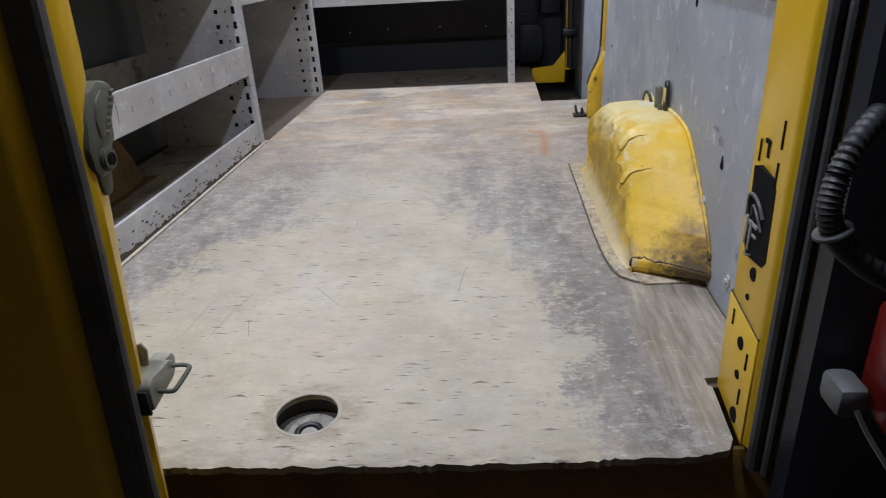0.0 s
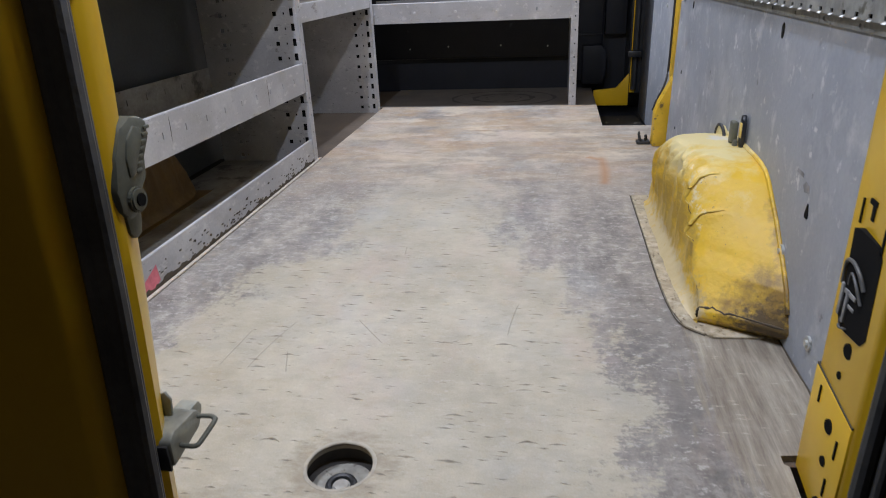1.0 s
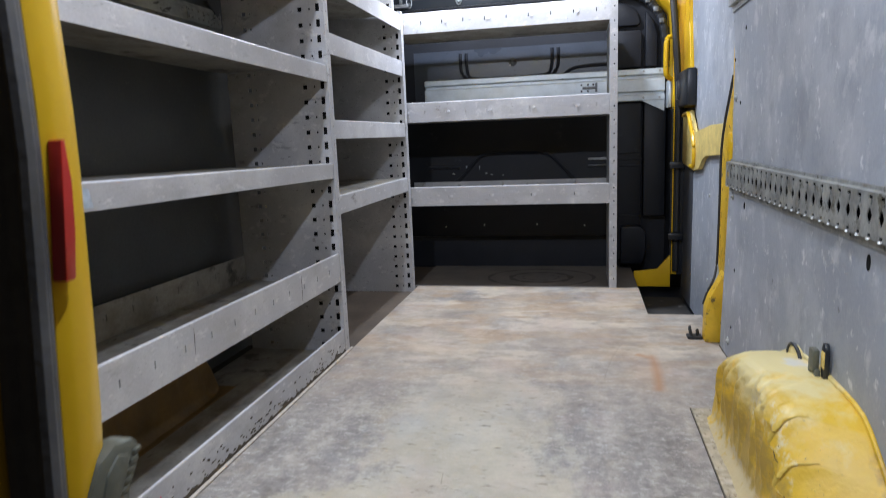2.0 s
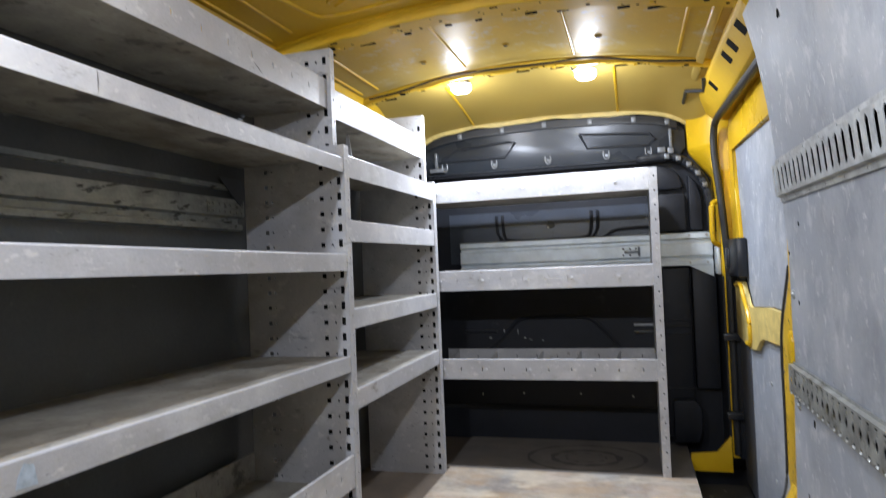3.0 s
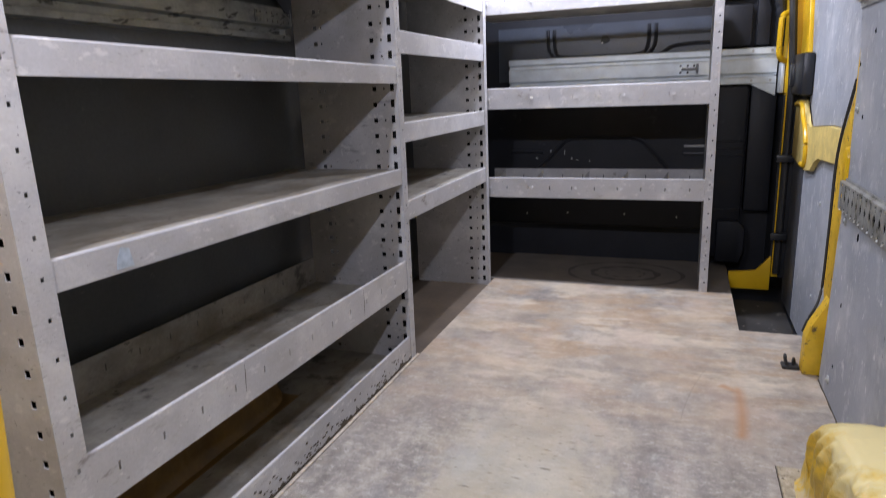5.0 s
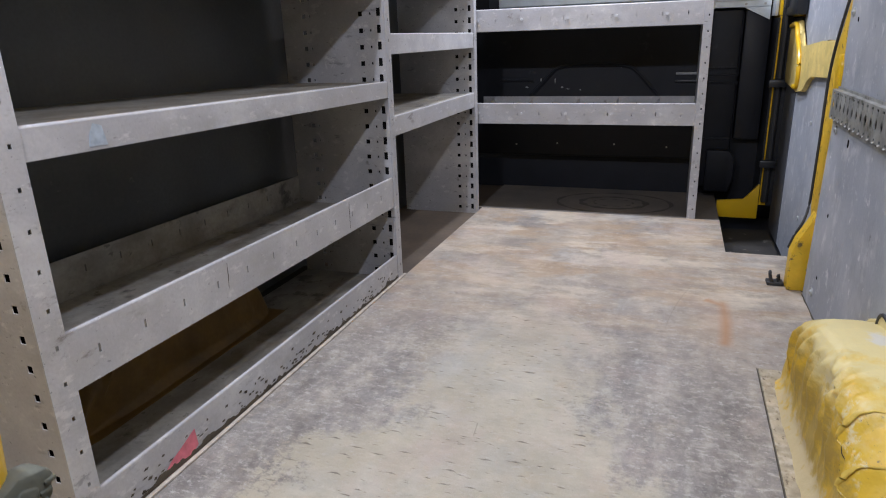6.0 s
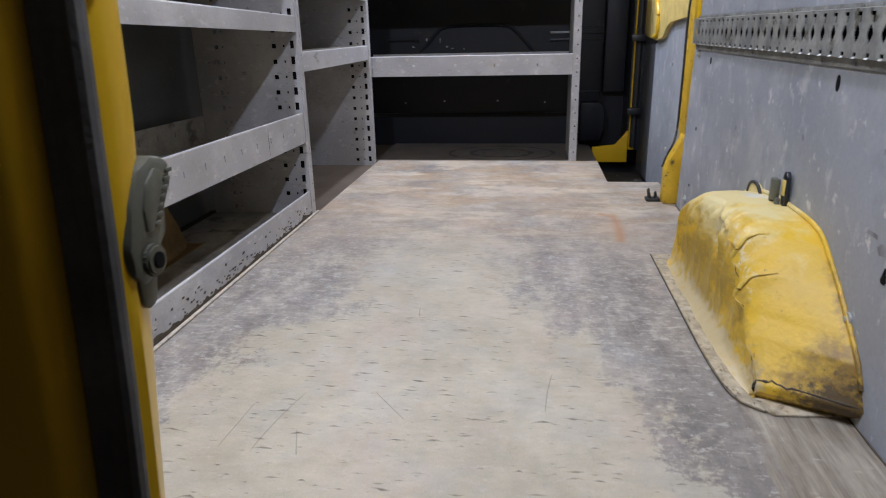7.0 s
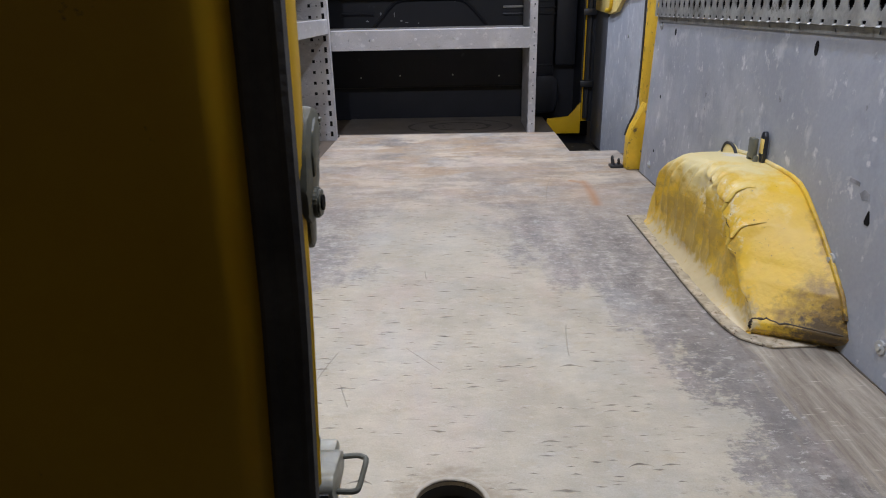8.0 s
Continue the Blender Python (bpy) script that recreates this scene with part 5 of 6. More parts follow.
SY = 3.688
s3 = thing("cross_shelving", (-0.4, SY + 0.18, 0), "grey steel shelving with three riveted trays across the bulkhead", "shelf")
side_panel(s3, (0.099, SY, -0.004), 0.37, 1.415, "x", 1, 0.036)
for k, (z0, z1) in enumerate(((1.312, 1.412), (0.870, 0.970), (0.434, 0.534))):
    tray = shelf_tray(s3, "x", -0.995, 0.098, SY - 0.001, 0.37, z0, z1, studs=True, wide=0.108)
    if k == 2:
        for x in (-0.93, -0.72, -0.47, -0.27, -0.07):
            b = bmesh.new()
            tri = [Vector((x - 0.06, SY + 0.20, z0 + 0.003)), Vector((x, SY + 0.365, z0 + 0.003)), Vector((x, SY + 0.365, z0 + 0.092))]
            lo, hi = [b.verts.new(v) for v in tri], [b.verts.new(v + Vector((0.002, -0.0008, 0))) for v in tri]
            b.faces.new(lo), b.faces.new(hi)
            for i in range(3):
                b.faces.new((lo[i], lo[(i + 1) % 3], hi[(i + 1) % 3], hi[i]))
            part("divider", b, SHELF, tray)

rs = random.Random(8)
bm = bmesh.new()
ys = np.arange(1.19, 2.60, 0.006)
hs = [0.005 + 0.020 * max(0.0, noise.noise(Vector((y * 9, 3.1, 0)))) + 0.014 * max(0.0, noise.noise(Vector((y * 60, 1.7, 0)))) for y in ys]
prism(bm, [(ys[0], 0.0045)] + [(y, 0.006 + h) for y, h in zip(ys, hs)] + [(ys[-1], 0.0045)], "x", SF + 0.0004, SF + 0.0012)
for k in range(150):
    y, z = rs.uniform(1.2, 2.58), 0.012 + 0.05 * rs.random() ** 2.2
    a, h = rs.uniform(0.002, 0.009), rs.uniform(0.0012, 0.004)
    prism(bm, [(y - a, z - h * 0.3), (y + a * 0.3, z - h), (y + a, z + h * 0.4), (y - a * 0.2, z + h)], "x", SF + 0.0004, SF + 0.0010)
part("grime", bm, GRIME_SHADE, s1, "chipped dark grime along the base")
# pale strip by the plinth: dust, with the lit plywood edge painted in
bm = bmesh.new()
bx(bm, -0.9125, -0.902, 1.18, 2.64, 0.0005, 0.006, 0.002)
tagged(part("dust_light_strip", bm, shade("pale_dust_light", (0.55, 0.49, 0.41), 0.8, vary=0.3, scale=30)), "pale strip for dust and the lit floor edge along the plinth", "trim", kind="structure")
# dark scratches on the lips
for unit, face, ya, za, yb, zb in ((s1, SF, 2.248, 0.374, 2.246, 0.289), (s1, SF, 1.650, 0.381, 1.646, 0.318), (s1, SF, 1.531, 1.396, 1.533, 1.356), (u1, UF, 2.136, 1.591, 2.182, 1.567)):
    bm = bmesh.new()
    dy, dz = (0.0011, 0) if abs(ya - yb) < 0.01 else (0, 0.0015)
    my, mz = ya * 0.5 + yb * 0.5 + 0.0012, za * 0.5 + zb * 0.5 + 0.0012
    prism(bm, [(ya, za), (my - dy, mz - dz), (yb, zb), (my + dy, mz + dz)], "x", face + 0.0002, face + 0.0006)
    part("scratch", bm, GRIME_SHADE, unit, "dark scratch in the paint")
# paint marks left on the shelf lips
bm = bmesh.new()
prism(bm, [(1.36, 0.004), (1.44, 0.004), (1.475, 0.02), (1.47, 0.062), (1.43, 0.045), (1.39, 0.03)], "x", SF + 0.0005, SF + 0.0011)
tagged(part("paint_mark", bm, shade("pink_paint", (0.78, 0.20, 0.25), 0.5, vary=0.3, scale=30)), "smeared pink paint mark on the plinth", "paint mark")
bm = bmesh.new()
prism(bm, [(1.345, 0.690), (1.385, 0.688), (1.378, 0.722), (1.360, 0.728), (1.350, 0.71)], "x", SF + 0.0005, SF + 0.0011)
tagged(part("paint_mark", bm, shade("pale_blue_paint", (0.42, 0.49, 0.56), 0.5, vary=0.25, scale=60)), "faint pale blue smear on a shelf lip", "paint mark")


# ---- lashing rails ----
def lashing_rail(place, length, height, label, slot_h=0.055, pitch=0.046, metal=None, keyed=False):
    """Pressed hat rail with a row of upright rounded slots, each with a bent tab; place maps (along, up, out)."""
    metal = metal or GALV
    e = tagged(new("lashing_rail"), label, "lashing rail", "lashing rails")
    b = bmesh.new()
    slots = []
    for u in np.arange(0.03, length - 0.02, pitch):
        m = height / 2 + (0.004 if keyed else 0)
        h = slot_h
        if keyed:
            # hook slot, pointed hole and small drain slot
            slots += [(u + 0.001, m + 0.032, 0.016, 0.006), (u + 0.006, m + 0.026, 0.006, 0.016)]
            slots += [(u, m, 0.020, 0.008), (u, m, 0.015, 0.017), (u, m, 0.009, 0.024), (u, m, 0.004, 0.029)]
            slots += [(u + 0.004, m - 0.033, 0.012, 0.006)]
        else:
            slots += [(u, m, 0.020, h - 0.014), (u, m, 0.014, h - 0.006), (u, m, 0.008, h)]
    top = height - (0.009 if keyed else 0.018)
    perforated(b, 0, length, 0.018, top, slots, lambda u, v, w: place(u, v, 0.016 - w), 0.002)
    ob = part("slotted_face", b, metal, e)
    for u in np.arange(0.03, length - 0.02, pitch):
        b = bmesh.new()
        m = height / 2 + (0.004 if keyed else 0)
        if keyed:
            c = [place(u - 0.002, m - 0.036, 0.0145), place(u + 0.010, m - 0.036, 0.0145), place(u + 0.010, m - 0.040, 0.019), place(u - 0.002, m - 0.040, 0.019)]
            b.faces.new([b.verts.new(k) for k in c])
            part("tab", b, GALV, ob)
            continue
        c = [place(u + 0.009, m - slot_h * 0.1, 0.015), place(u + 0.009, m + slot_h * 0.36, 0.015), place(u - 0.005, m + slot_h * 0.34, 0.005), place(u - 0.005, m - slot_h * 0.02, 0.005)]
        b.faces.new([b.verts.new(k) for k in c])
        c = [place(u + 0.008, m - slot_h * 0.40, 0.014), place(u + 0.008, m - slot_h * 0.28, 0.014), place(u - 0.008, m - slot_h * 0.30, 0.010), place(u - 0.008, m - slot_h * 0.40, 0.010)]
        b.faces.new([b.verts.new(k) for k in c])
        part("tab", b, GALV, ob)
    b = bmesh.new()
    nails = [(u, 0.008, 0.006, 0.006) for u in np.arange(0.05, length - 0.02, 0.14)]
    for v0, v1, w in ((0.0, 0.016, 0.004), (top + 0.002, height, 0.004)):
        perforated(b, 0, length, v0, v1, [(u, v0 + v, a, c) for u, v, a, c in nails], lambda u, v, w2, w=w: place(u, v, w - w2), 0.002)
    for v, q in ((0.016, 0.018), (top + 0.002, top)):
        c = [place(0, v, 0.002), place(length, v, 0.002), place(length, q, 0.016), place(0, q, 0.016)]
        b.faces.new([b.verts.new(k) for k in c])
    part("flange", b, metal, e)
    # black sheet behind the slots, painting the shade inside the rail
    b = bmesh.new()
    c = [place(0, 0.018, 0.001), place(length, 0.018, 0.001), place(length, top, 0.001), place(0, top, 0.001)]
    b.faces.new([b.verts.new(k) for k in c])
    part("slot_shade", b, DARK, e, "black sheet for the shade inside the rail")
    return e


def on_right(z0):
    def f(u, v, w):
        z = z0 + v
        return (wall_x(z) - 0.001 - w, 2.70 - u, z)
    return f


lashing_rail(on_right(0.574), 1.70, 0.107, "stained galvanised slotted lashing rail on the grey wall board", 0.036, metal=RAIL_DIRTY, keyed=True)
lashing_rail(on_right(1.150), 1.70, 0.125, "galvanised slotted lashing rail high on the grey wall board", 0.07)
bm = bmesh.new()
prism(bm, [(LEFT, 1.156), (LEFT + 0.022, 1.160), (LEFT + 0.022, 1.177), (LEFT + 0.003, 1.181), (LEFT + 0.003, 1.200), (LEFT + 0.030, 1.205), (LEFT + 0.030, 1.263), (LEFT + 0.003, 1.268), (LEFT + 0.003, 1.292), (LEFT + 0.022, 1.297), (LEFT + 0.022, 1.312), (LEFT, 1.316)], "y", 0.95, 2.586)
tagged(part("wall_beam", bm, BEAM_DARK), "scratched dull galvanised beam on the wall behind the trays", "beam")
gusset = thing("corner_gusset", (LEFT + 0.03, 2.48, 1.22), "riveted steel gusset at the end of the wall beam", "gusset")
bm = bmesh.new()
prism(bm, [(2.44, 1.333), (2.575, 1.333), (2.575, 1.235), (2.555, 1.245)], "x", LEFT + 0.031, LEFT + 0.034)
part("web", bm, DOOR_DARK, gusset)
bm = bmesh.new()
bx(bm, LEFT + 0.031, LEFT + 0.033, 2.375, 2.584, 1.210, 1.250)
part("splice_plate", bm, BEAM_DARK, gusset)
for y in (2.385, 2.405, 2.44, 2.47, 2.50, 2.535, 2.565):
    for z in (1.218, 1.242):
        bm = bmesh.new()
        disc(bm, (LEFT + 0.0345, y, z), (1, 0, 0), 0.0042, 0.004, 8)
        part("rivet", bm, STEEL, gusset, "small bright rivet")
# bar across the bulkhead
bar = thing("cross_bar", (-0.2, 4.2, 1.05), "bright galvanised cross bar on the bulkhead", "bar")
bm = bmesh.new()
prism(bm, [(4.225, 0.945), (4.193, 0.945), (4.190, 0.948), (4.190, 0.974), (4.193, 0.977), (4.212, 0.979), (4.212, 0.992), (4.193, 0.995), (4.190, 0.998), (4.190, 1.060), (4.193, 1.064), (4.212, 1.066), (4.212, 1.082), (4.193, 1.085), (4.190, 1.088), (4.190, 1.114), (4.225, 1.120)], "x", -0.94, 0.412)
part("rail", bm, BAR_BRIGHT, bar)
bm = bmesh.new()
prism(bm, [(0.29, 0.946), (0.412, 0.946), (0.412, 0.885)], "y", 4.193, 4.196)
part("gusset", bm, BAR_BRIGHT, bar)
bm = bmesh.new()
bx(bm, 0.419, 0.434, 4.085, 4.089, 0.90, 1.04, 0.001)
bx(bm, 0.419, 0.422, 4.089, 4.20, 0.90, 1.04, 0.0)
part("end_plate", bm, BAR_BRIGHT, bar)
for x, z in ((-0.035, 1.012), (-0.035, 1.046), (0.0, 1.012), (0.0, 1.046), (0.03, 1.046)):
    bm = bmesh.new()
    disc(bm, (x, 4.189, z), (0, 1, 0), 0.0055, 0.005, 10)
    part("rivet", bm, DARK, bar)
for x, z in ((0.30, 1.103), (0.385, 1.103), (0.30, 0.960), (0.385, 0.960)):
    bm = bmesh.new()
    disc(bm, (x, 4.188, z), (0, 1, 0), 0.006, 0.005, 10)
    part("rivet", bm, STEEL, bar, "bright rivet")
bm = bmesh.new()
bx(bm, -0.03, 0.052, 4.180, 4.189, 1.022, 1.036, 0.003)
bx(bm, 0.040, 0.052, 4.172, 4.189, 1.006, 1.054, 0.003)
part("catch", bm, CLIP_GREY, bar, "dark grey sliding catch")

# ---- wheel arches ----
def wheel_arch(mirror, label):
    e = thing("wheel_arch", ((0.38 if not mirror else LEFT + 0.1), 1.76, 0), label, "wheel arch", "wheel arches")
    prof_y = (1.345, 1.312, 1.303, 1.32, 1.344, 1.391, 1.453, 1.534, 1.565, 1.60, 1.65, 1.72, 1.80, 1.90, 1.98, 2.05, 2.11, 2.15, 2.175, 2.185)
    prof_z = (0.0, 0.022, 0.036, 0.065, 0.103, 0.146, 0.198, 0.254, 0.268, 0.274, 0.277, 0.278, 0.278, 0.268, 0.252, 0.222, 0.165, 0.10, 0.04, 0.0)
    b = bmesh.new()
    n, m = 330, 44
    ts = np.linspace(0, 1, n)
    seg = np.r_[0, np.cumsum(np.hypot(np.diff(prof_y), np.diff(prof_z)))]
    seg /= seg[-1]
    rings, levels = [], []
    for t in ts:
        y, h = float(np.interp(t, seg, prof_y)), float(np.interp(t, seg, prof_z))
        row = []
        # section from the wall over the shoulder down to the floor
        sx = (0.470, 0.435, 0.395, 0.366, 0.345, 0.331, 0.323, 0.319, 0.317, 0.317, 0.316, 0.311, 0.288)
        k = min(h / 0.25, 1.0)
        sz = (h, h, h, h - 0.002 * k, h - 0.006 * k, h - 0.014 * k, h - 0.026 * k, h - 0.045 * k, h * 0.70, h * 0.5, h * 0.3, h * 0.11, 0.0)
        us = np.linspace(0, 1, len(sx))
        for u in np.linspace(0, 1, m):
            x, z = float(np.interp(u, us, sx)), float(np.interp(u, us, sz))
            x -= 0.014 * min(1.0, max(0.0, (1.85 - y) / 0.25)) * max(0.0, min(1.0, u * 3)) * (1 - u)
            lift = 0.0
            for c, amp in ((1.355, 0.010), (1.42, 0.019), (1.505, 0.017), (1.58, 0.012), (1.66, 0.010), (1.73, 0.008)):
                q = y - (c - 0.045 * max(0.0, (u - 0.36) / 0.35) + 0.03 * max(0.0, (0.36 - u) / 0.14))
                span = max(0.0, min(1.0, (u - 0.18) * 8)) * max(0.0, min(1.0, (0.72 - u) * 8))
                lift += amp * span * (max(0.0, 1 - q / 0.05) if q > 0 else max(0.0, 1 + q / 0.006))
            fold = (0.15 if mirror else 1.35) * sum(a * math.exp(-((y - c - 0.16 * (u - 0.6)) / 0.011) ** 2) for c, a in ((1.56, 0.009), (1.63, 0.012), (1.70, 0.009), (1.785, 0.013), (1.845, 0.010), (1.92, 0.014), (1.98, 0.010), (2.05, 0.013))) * max(0.0, min(1.0, (u - 0.45) * 6)) * max(0.0, min(1.0, (0.88 - u) * 6))
            dent = 0.006 * (noise.noise(Vector((x * 14, y * 9, z * 14)))) * min(k, 1) * (1 if u > 0.1 else 0) + 0.003 * noise.noise(Vector((x * 40, y * 26, z * 40))) * k * (1 if u > 0.24 else 0)
            # the rear half of the crown hangs over the side
            if not mirror and y < 1.78:
                lap = min(1.0, (1.78 - y) / 0.12) * min(1.0, k * 2) * (0.7 + 0.5 * math.sin(y * 38))
                x += 0.017 * lap * max(0.0, min(1.0, (u - 0.53) / 0.03)) * max(0.0, min(1.0, (0.93 - u) / 0.3))
            x -= lift * 0.7 + fold - dent
            z += (lift * 0.7 + dent * 0.6) * k
            # the rear inner corner is cut off in plan
            side = max(0.0, min(1.0, (0.452 - x) / 0.155))
            yy = 1.75 - (1.75 - y) * (1 - (0.16 + 0.22 * min(1.0, h / 0.13)) * side) if y < 1.75 else y
            if u > 0.3 and h < 0.2 and y > 1.75:
                yy -= 0.03 * (u - 0.3) / 0.7 * (1 - k)
            row.append(b.verts.new(((2 * MID - 0.02 - x) if mirror else x, yy, max(z, 0.0))))
        rings.append(row)
        levels.append(y)
    for p, q in zip(rings, rings[1:]):
        for i in range(m - 1):
            b.faces.new((p[i], p[i + 1], q[i + 1], q[i]))
    steps = []
    for c in (1.425, 1.51):
        line = []
        for i in range(9, 25):
            u = i / (m - 1)
            yc = c - 0.045 * max(0.0, (u - 0.36) / 0.35) + 0.03 * max(0.0, (0.36 - u) / 0.14)
            r = min(range(n), key=lambda q: abs(levels[q] - yc))
            line.append(rings[r][i].co - Vector((0.001, 0.001, 0)))
        steps.append(line)
    low = min(range(n // 3), key=lambda q: abs(ts[q] - 0.055))
    fold_line = [rings[r][int(25 + 1.2 * noise.noise(Vector((r * 0.08, 1, 0))))].co.copy() for r in range(low, int(n * 0.36), 2)]
    crack = [rings[low + int(3 * noise.noise(Vector((i * 0.4, 0, 3))))][i].co.copy() for i in range(2, 36)]
    part("shell", b, YELLOW_SHADED if mirror else YELLOW_WORN, e, sharp=60)
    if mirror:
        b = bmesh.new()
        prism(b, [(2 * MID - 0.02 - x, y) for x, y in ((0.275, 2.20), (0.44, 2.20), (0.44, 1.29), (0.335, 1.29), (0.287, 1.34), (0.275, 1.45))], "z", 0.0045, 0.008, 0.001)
        part("flange", b, YELLOW_SHADED, e)
    else:
        b = bmesh.new()
        prism(b, [(0.266, 2.20), (0.455, 2.20), (0.455, 1.345), (0.335, 1.338), (0.287, 1.38), (0.272, 1.45), (0.266, 1.60)], "z", 0.0005, 0.005, 0.002)
        part("flange", b, FLANGE, e, "dirty worn skirt round the arch")
        b = bmesh.new()
        tube(b, smooth_line([(0.264, 2.20, 0.003), (0.264, 1.9, 0.003), (0.264, 1.60, 0.003), (0.270, 1.45, 0.003), (0.285, 1.38, 0.003), (0.320, 1.345, 0.003)], 6), 0.0012, 6)
        part("gap", b, GRIME_SHADE, e, "dark gap round the skirt")
        for line in steps:
            b = bmesh.new()
            k = len(line) - 1
            tube(b, line, [0.0008 + 0.0056 * math.sin(math.pi * (i / k) ** 1.3) for i in range(k + 1)], 10, flat=0.6)
            part("pressed_step", b, YELLOW_STEP, e, "scraped pale pressed step")
        b = bmesh.new()
        tube(b, crack, [0.0012 + 0.0034 * abs(noise.noise(Vector((i * 0.31, 5, 0)))) + (0.003 if i > 22 else 0) * math.sin(math.pi * max(0, i - 22) / 11) for i in range(len(crack))], 8)
        part("split_seam", b, GRIME_SHADE, e, "dark torn seam along the foot")
        # dark line that paints the shade under the shoulder's overhang
        b = bmesh.new()
        tube(b, fold_line, [0.0004 + 0.0020 * abs(noise.noise(Vector((i * 0.22, 8, 0)))) for i in range(len(fold_line))], 6)
        part("crease_shade", b, GRIME_SHADE, e, "dark line painting the shade under the shoulder")
        b = bmesh.new()
        tube(b, [(0.4535, y, z + 0.004) for y, z in zip(prof_y[3:-2], prof_z[3:-2])], 0.005, 8)
        part("rim", b, YELLOW_WORN, e)
    return e


wheel_arch(False, "dented yellow wheel arch with scraped paint")
# this arch takes the darkened yellow in place of the shade behind the plinth
wheel_arch(True, "wheel arch behind the shelving plinth, its yellow darkened for shade")

# black latch strap on the wall above the arch
latch = thing("latch_strap", (0.445, 1.785, 0.27), "dirty black and yellow latch strap on the wall", "latch")
bm = bmesh.new()
prism(bm, [(1.733, 0.252), (1.739, 0.256), (1.748, 0.300), (1.751, 0.336), (1.745, 0.350), (1.734, 0.352), (1.726, 0.340), (1.724, 0.302)], "x", 0.441, 0.451, 0.003)
part("strap", bm, BLACK, latch)
bm = bmesh.new()
bx(bm, 0.426, 0.440, 1.750, 1.778, 0.284, 0.332, 0.004)
bx(bm, 0.430, 0.440, 1.742, 1.756, 0.262, 0.292, 0.003)
bx(bm, 0.428, 0.438, 1.772, 1.784, 0.276, 0.292, 0.003)
part("buckle", bm, OLIVE, latch)
bm = bmesh.new()
bx(bm, 0.4385, 0.4415, 1.727, 1.743, 0.300, 0.334, 0.0012)
part("tab", bm, YELLOW_WORN, latch, "yellow tab")

tab = thing("seat_tab", (0.445, 1.92, 0.25), "bent yellow tab with a dark edge above the wheel arch", "tab")
lobe = [(1.965, 0.245), (1.958, 0.268), (1.942, 0.284), (1.915, 0.288), (1.890, 0.282), (1.868, 0.264), (1.862, 0.245)]
bm = bmesh.new()
prism(bm, lobe, "x", 0.441, 0.452, 0.003)
part("plate", bm, YELLOW_WORN, tab)
bm = bmesh.new()
tube(bm, smooth_line([(0.4415, y, z) for y, z in lobe], 4), 0.0042, 8)
part("edge", bm, RUBBER, tab, "dark edge")
# holes, bolts and scrapes on the wall board
bm = bmesh.new()
for y, z, h in ((1.596, 0.545, 0.030), (2.50, 0.545, 0.022), (1.326, 0.27, 0.026), (2.60, 0.32, 0.012), (2.62, 0.12, 0.010), (2.69, 1.0, 0.012), (2.37, 1.612, 0.034), (1.99, 1.645, 0.034), (2.60, 0.86, 0.012), (2.54, 1.08, 0.012)):
    x = wall_x(z)
    w = min(0.007, h * 0.3)
    if h == 0.026:
        prism(bm, [(y - 0.005, z - h / 2), (y + 0.005, z - h / 2), (y + 0.008, z - h * 0.3), (y + 0.001, z + h / 2), (y - 0.001, z + h / 2), (y - 0.008, z - h * 0.3)], "x", x - 0.0015, x + 0.001)
    else:
        prism(bm, [(y + w * math.cos(a), z + h / 2 * math.sin(a)) for a in np.linspace(0, 2 * math.pi, 14, endpoint=False)], "x", x - 0.0015, x + 0.001)
part("punched_hole", bm, DARK, wall_right, "dark slots in the board")
bm = bmesh.new()
for y, z in ((1.216, 0.071), (1.406, 0.16), (2.66, 0.56), (2.66, 0.06), (2.66, 0.88)):
    disc(bm, (wall_x(z) - 0.002, y, z), (1, 0, 0), 0.013, 0.004)
    disc(bm, (wall_x(z) - 0.005, y, z), (1, 0, 0), 0.006, 0.006, 8)
part("bolt", bm, GALV, wall_right, "flat bolt heads")

bm = bmesh.new()
ys = np.arange(1.0, 2.79, 0.012)
prism(bm, [(y, 0.456) for y in ys] + [(y, 0.4535 - 0.006 * max(0.0, noise.noise(Vector((y * 14, 2.2, 0)))) - 0.003 * max(0.0, noise.noise(Vector((y * 70, 9.2, 0))))) for y in reversed(ys)], "x", 0, 0.0012)
for v in bm.verts:
    v.co = Vector((v.co.z, v.co.y, 0.0008 + v.co.x))
part("grime", bm, GRIME_SHADE, wall_right, "dark dirt along the foot of the board")

bm = bmesh.new()
prism(bm, [(1.330, 0.300), (1.352, 0.296), (1.362, 0.306), (1.350, 0.316), (1.334, 0.313)], "x", 0.4552, 0.4558)
prism(bm, [(1.366, 0.318), (1.40, 0.320), (1.398, 0.327), (1.368, 0.326)], "x", 0.4552, 0.4558)
part("smear", bm, shade("grease_smear", (0.275, 0.29, 0.315), 0.6, vary=0.45, scale=50), wall_right, "dark greasy smear")

# ---- sliding door ----
door = thing("sliding_door", (0.52, 3.4, 0.0), "closed yellow sliding door lined with grey boards", "door")
bm = bmesh.new()
bx(bm, 0.526, 0.57, 2.90, 4.05, -0.12, 1.68, 0.01)
part("door_skin", bm, YELLOW, door)
bm = bmesh.new()
prism(bm, [(2.80, 0.80), (3.20, 0.80), (3.62, 0.77), (3.76, 0.88), (3.80, 1.06), (3.87, 1.30), (3.91, 1.495), (2.80, 1.465)], "x", 0.502, 0.510)
part("upper_board", bm, PANEL, door)
bm = bmesh.new()
prism(bm, [(2.80, -0.11), (3.738, -0.11), (3.735, 0.57), (3.64, 0.60), (3.345, 0.675), (2.80, 0.70)], "x", 0.500, 0.509)
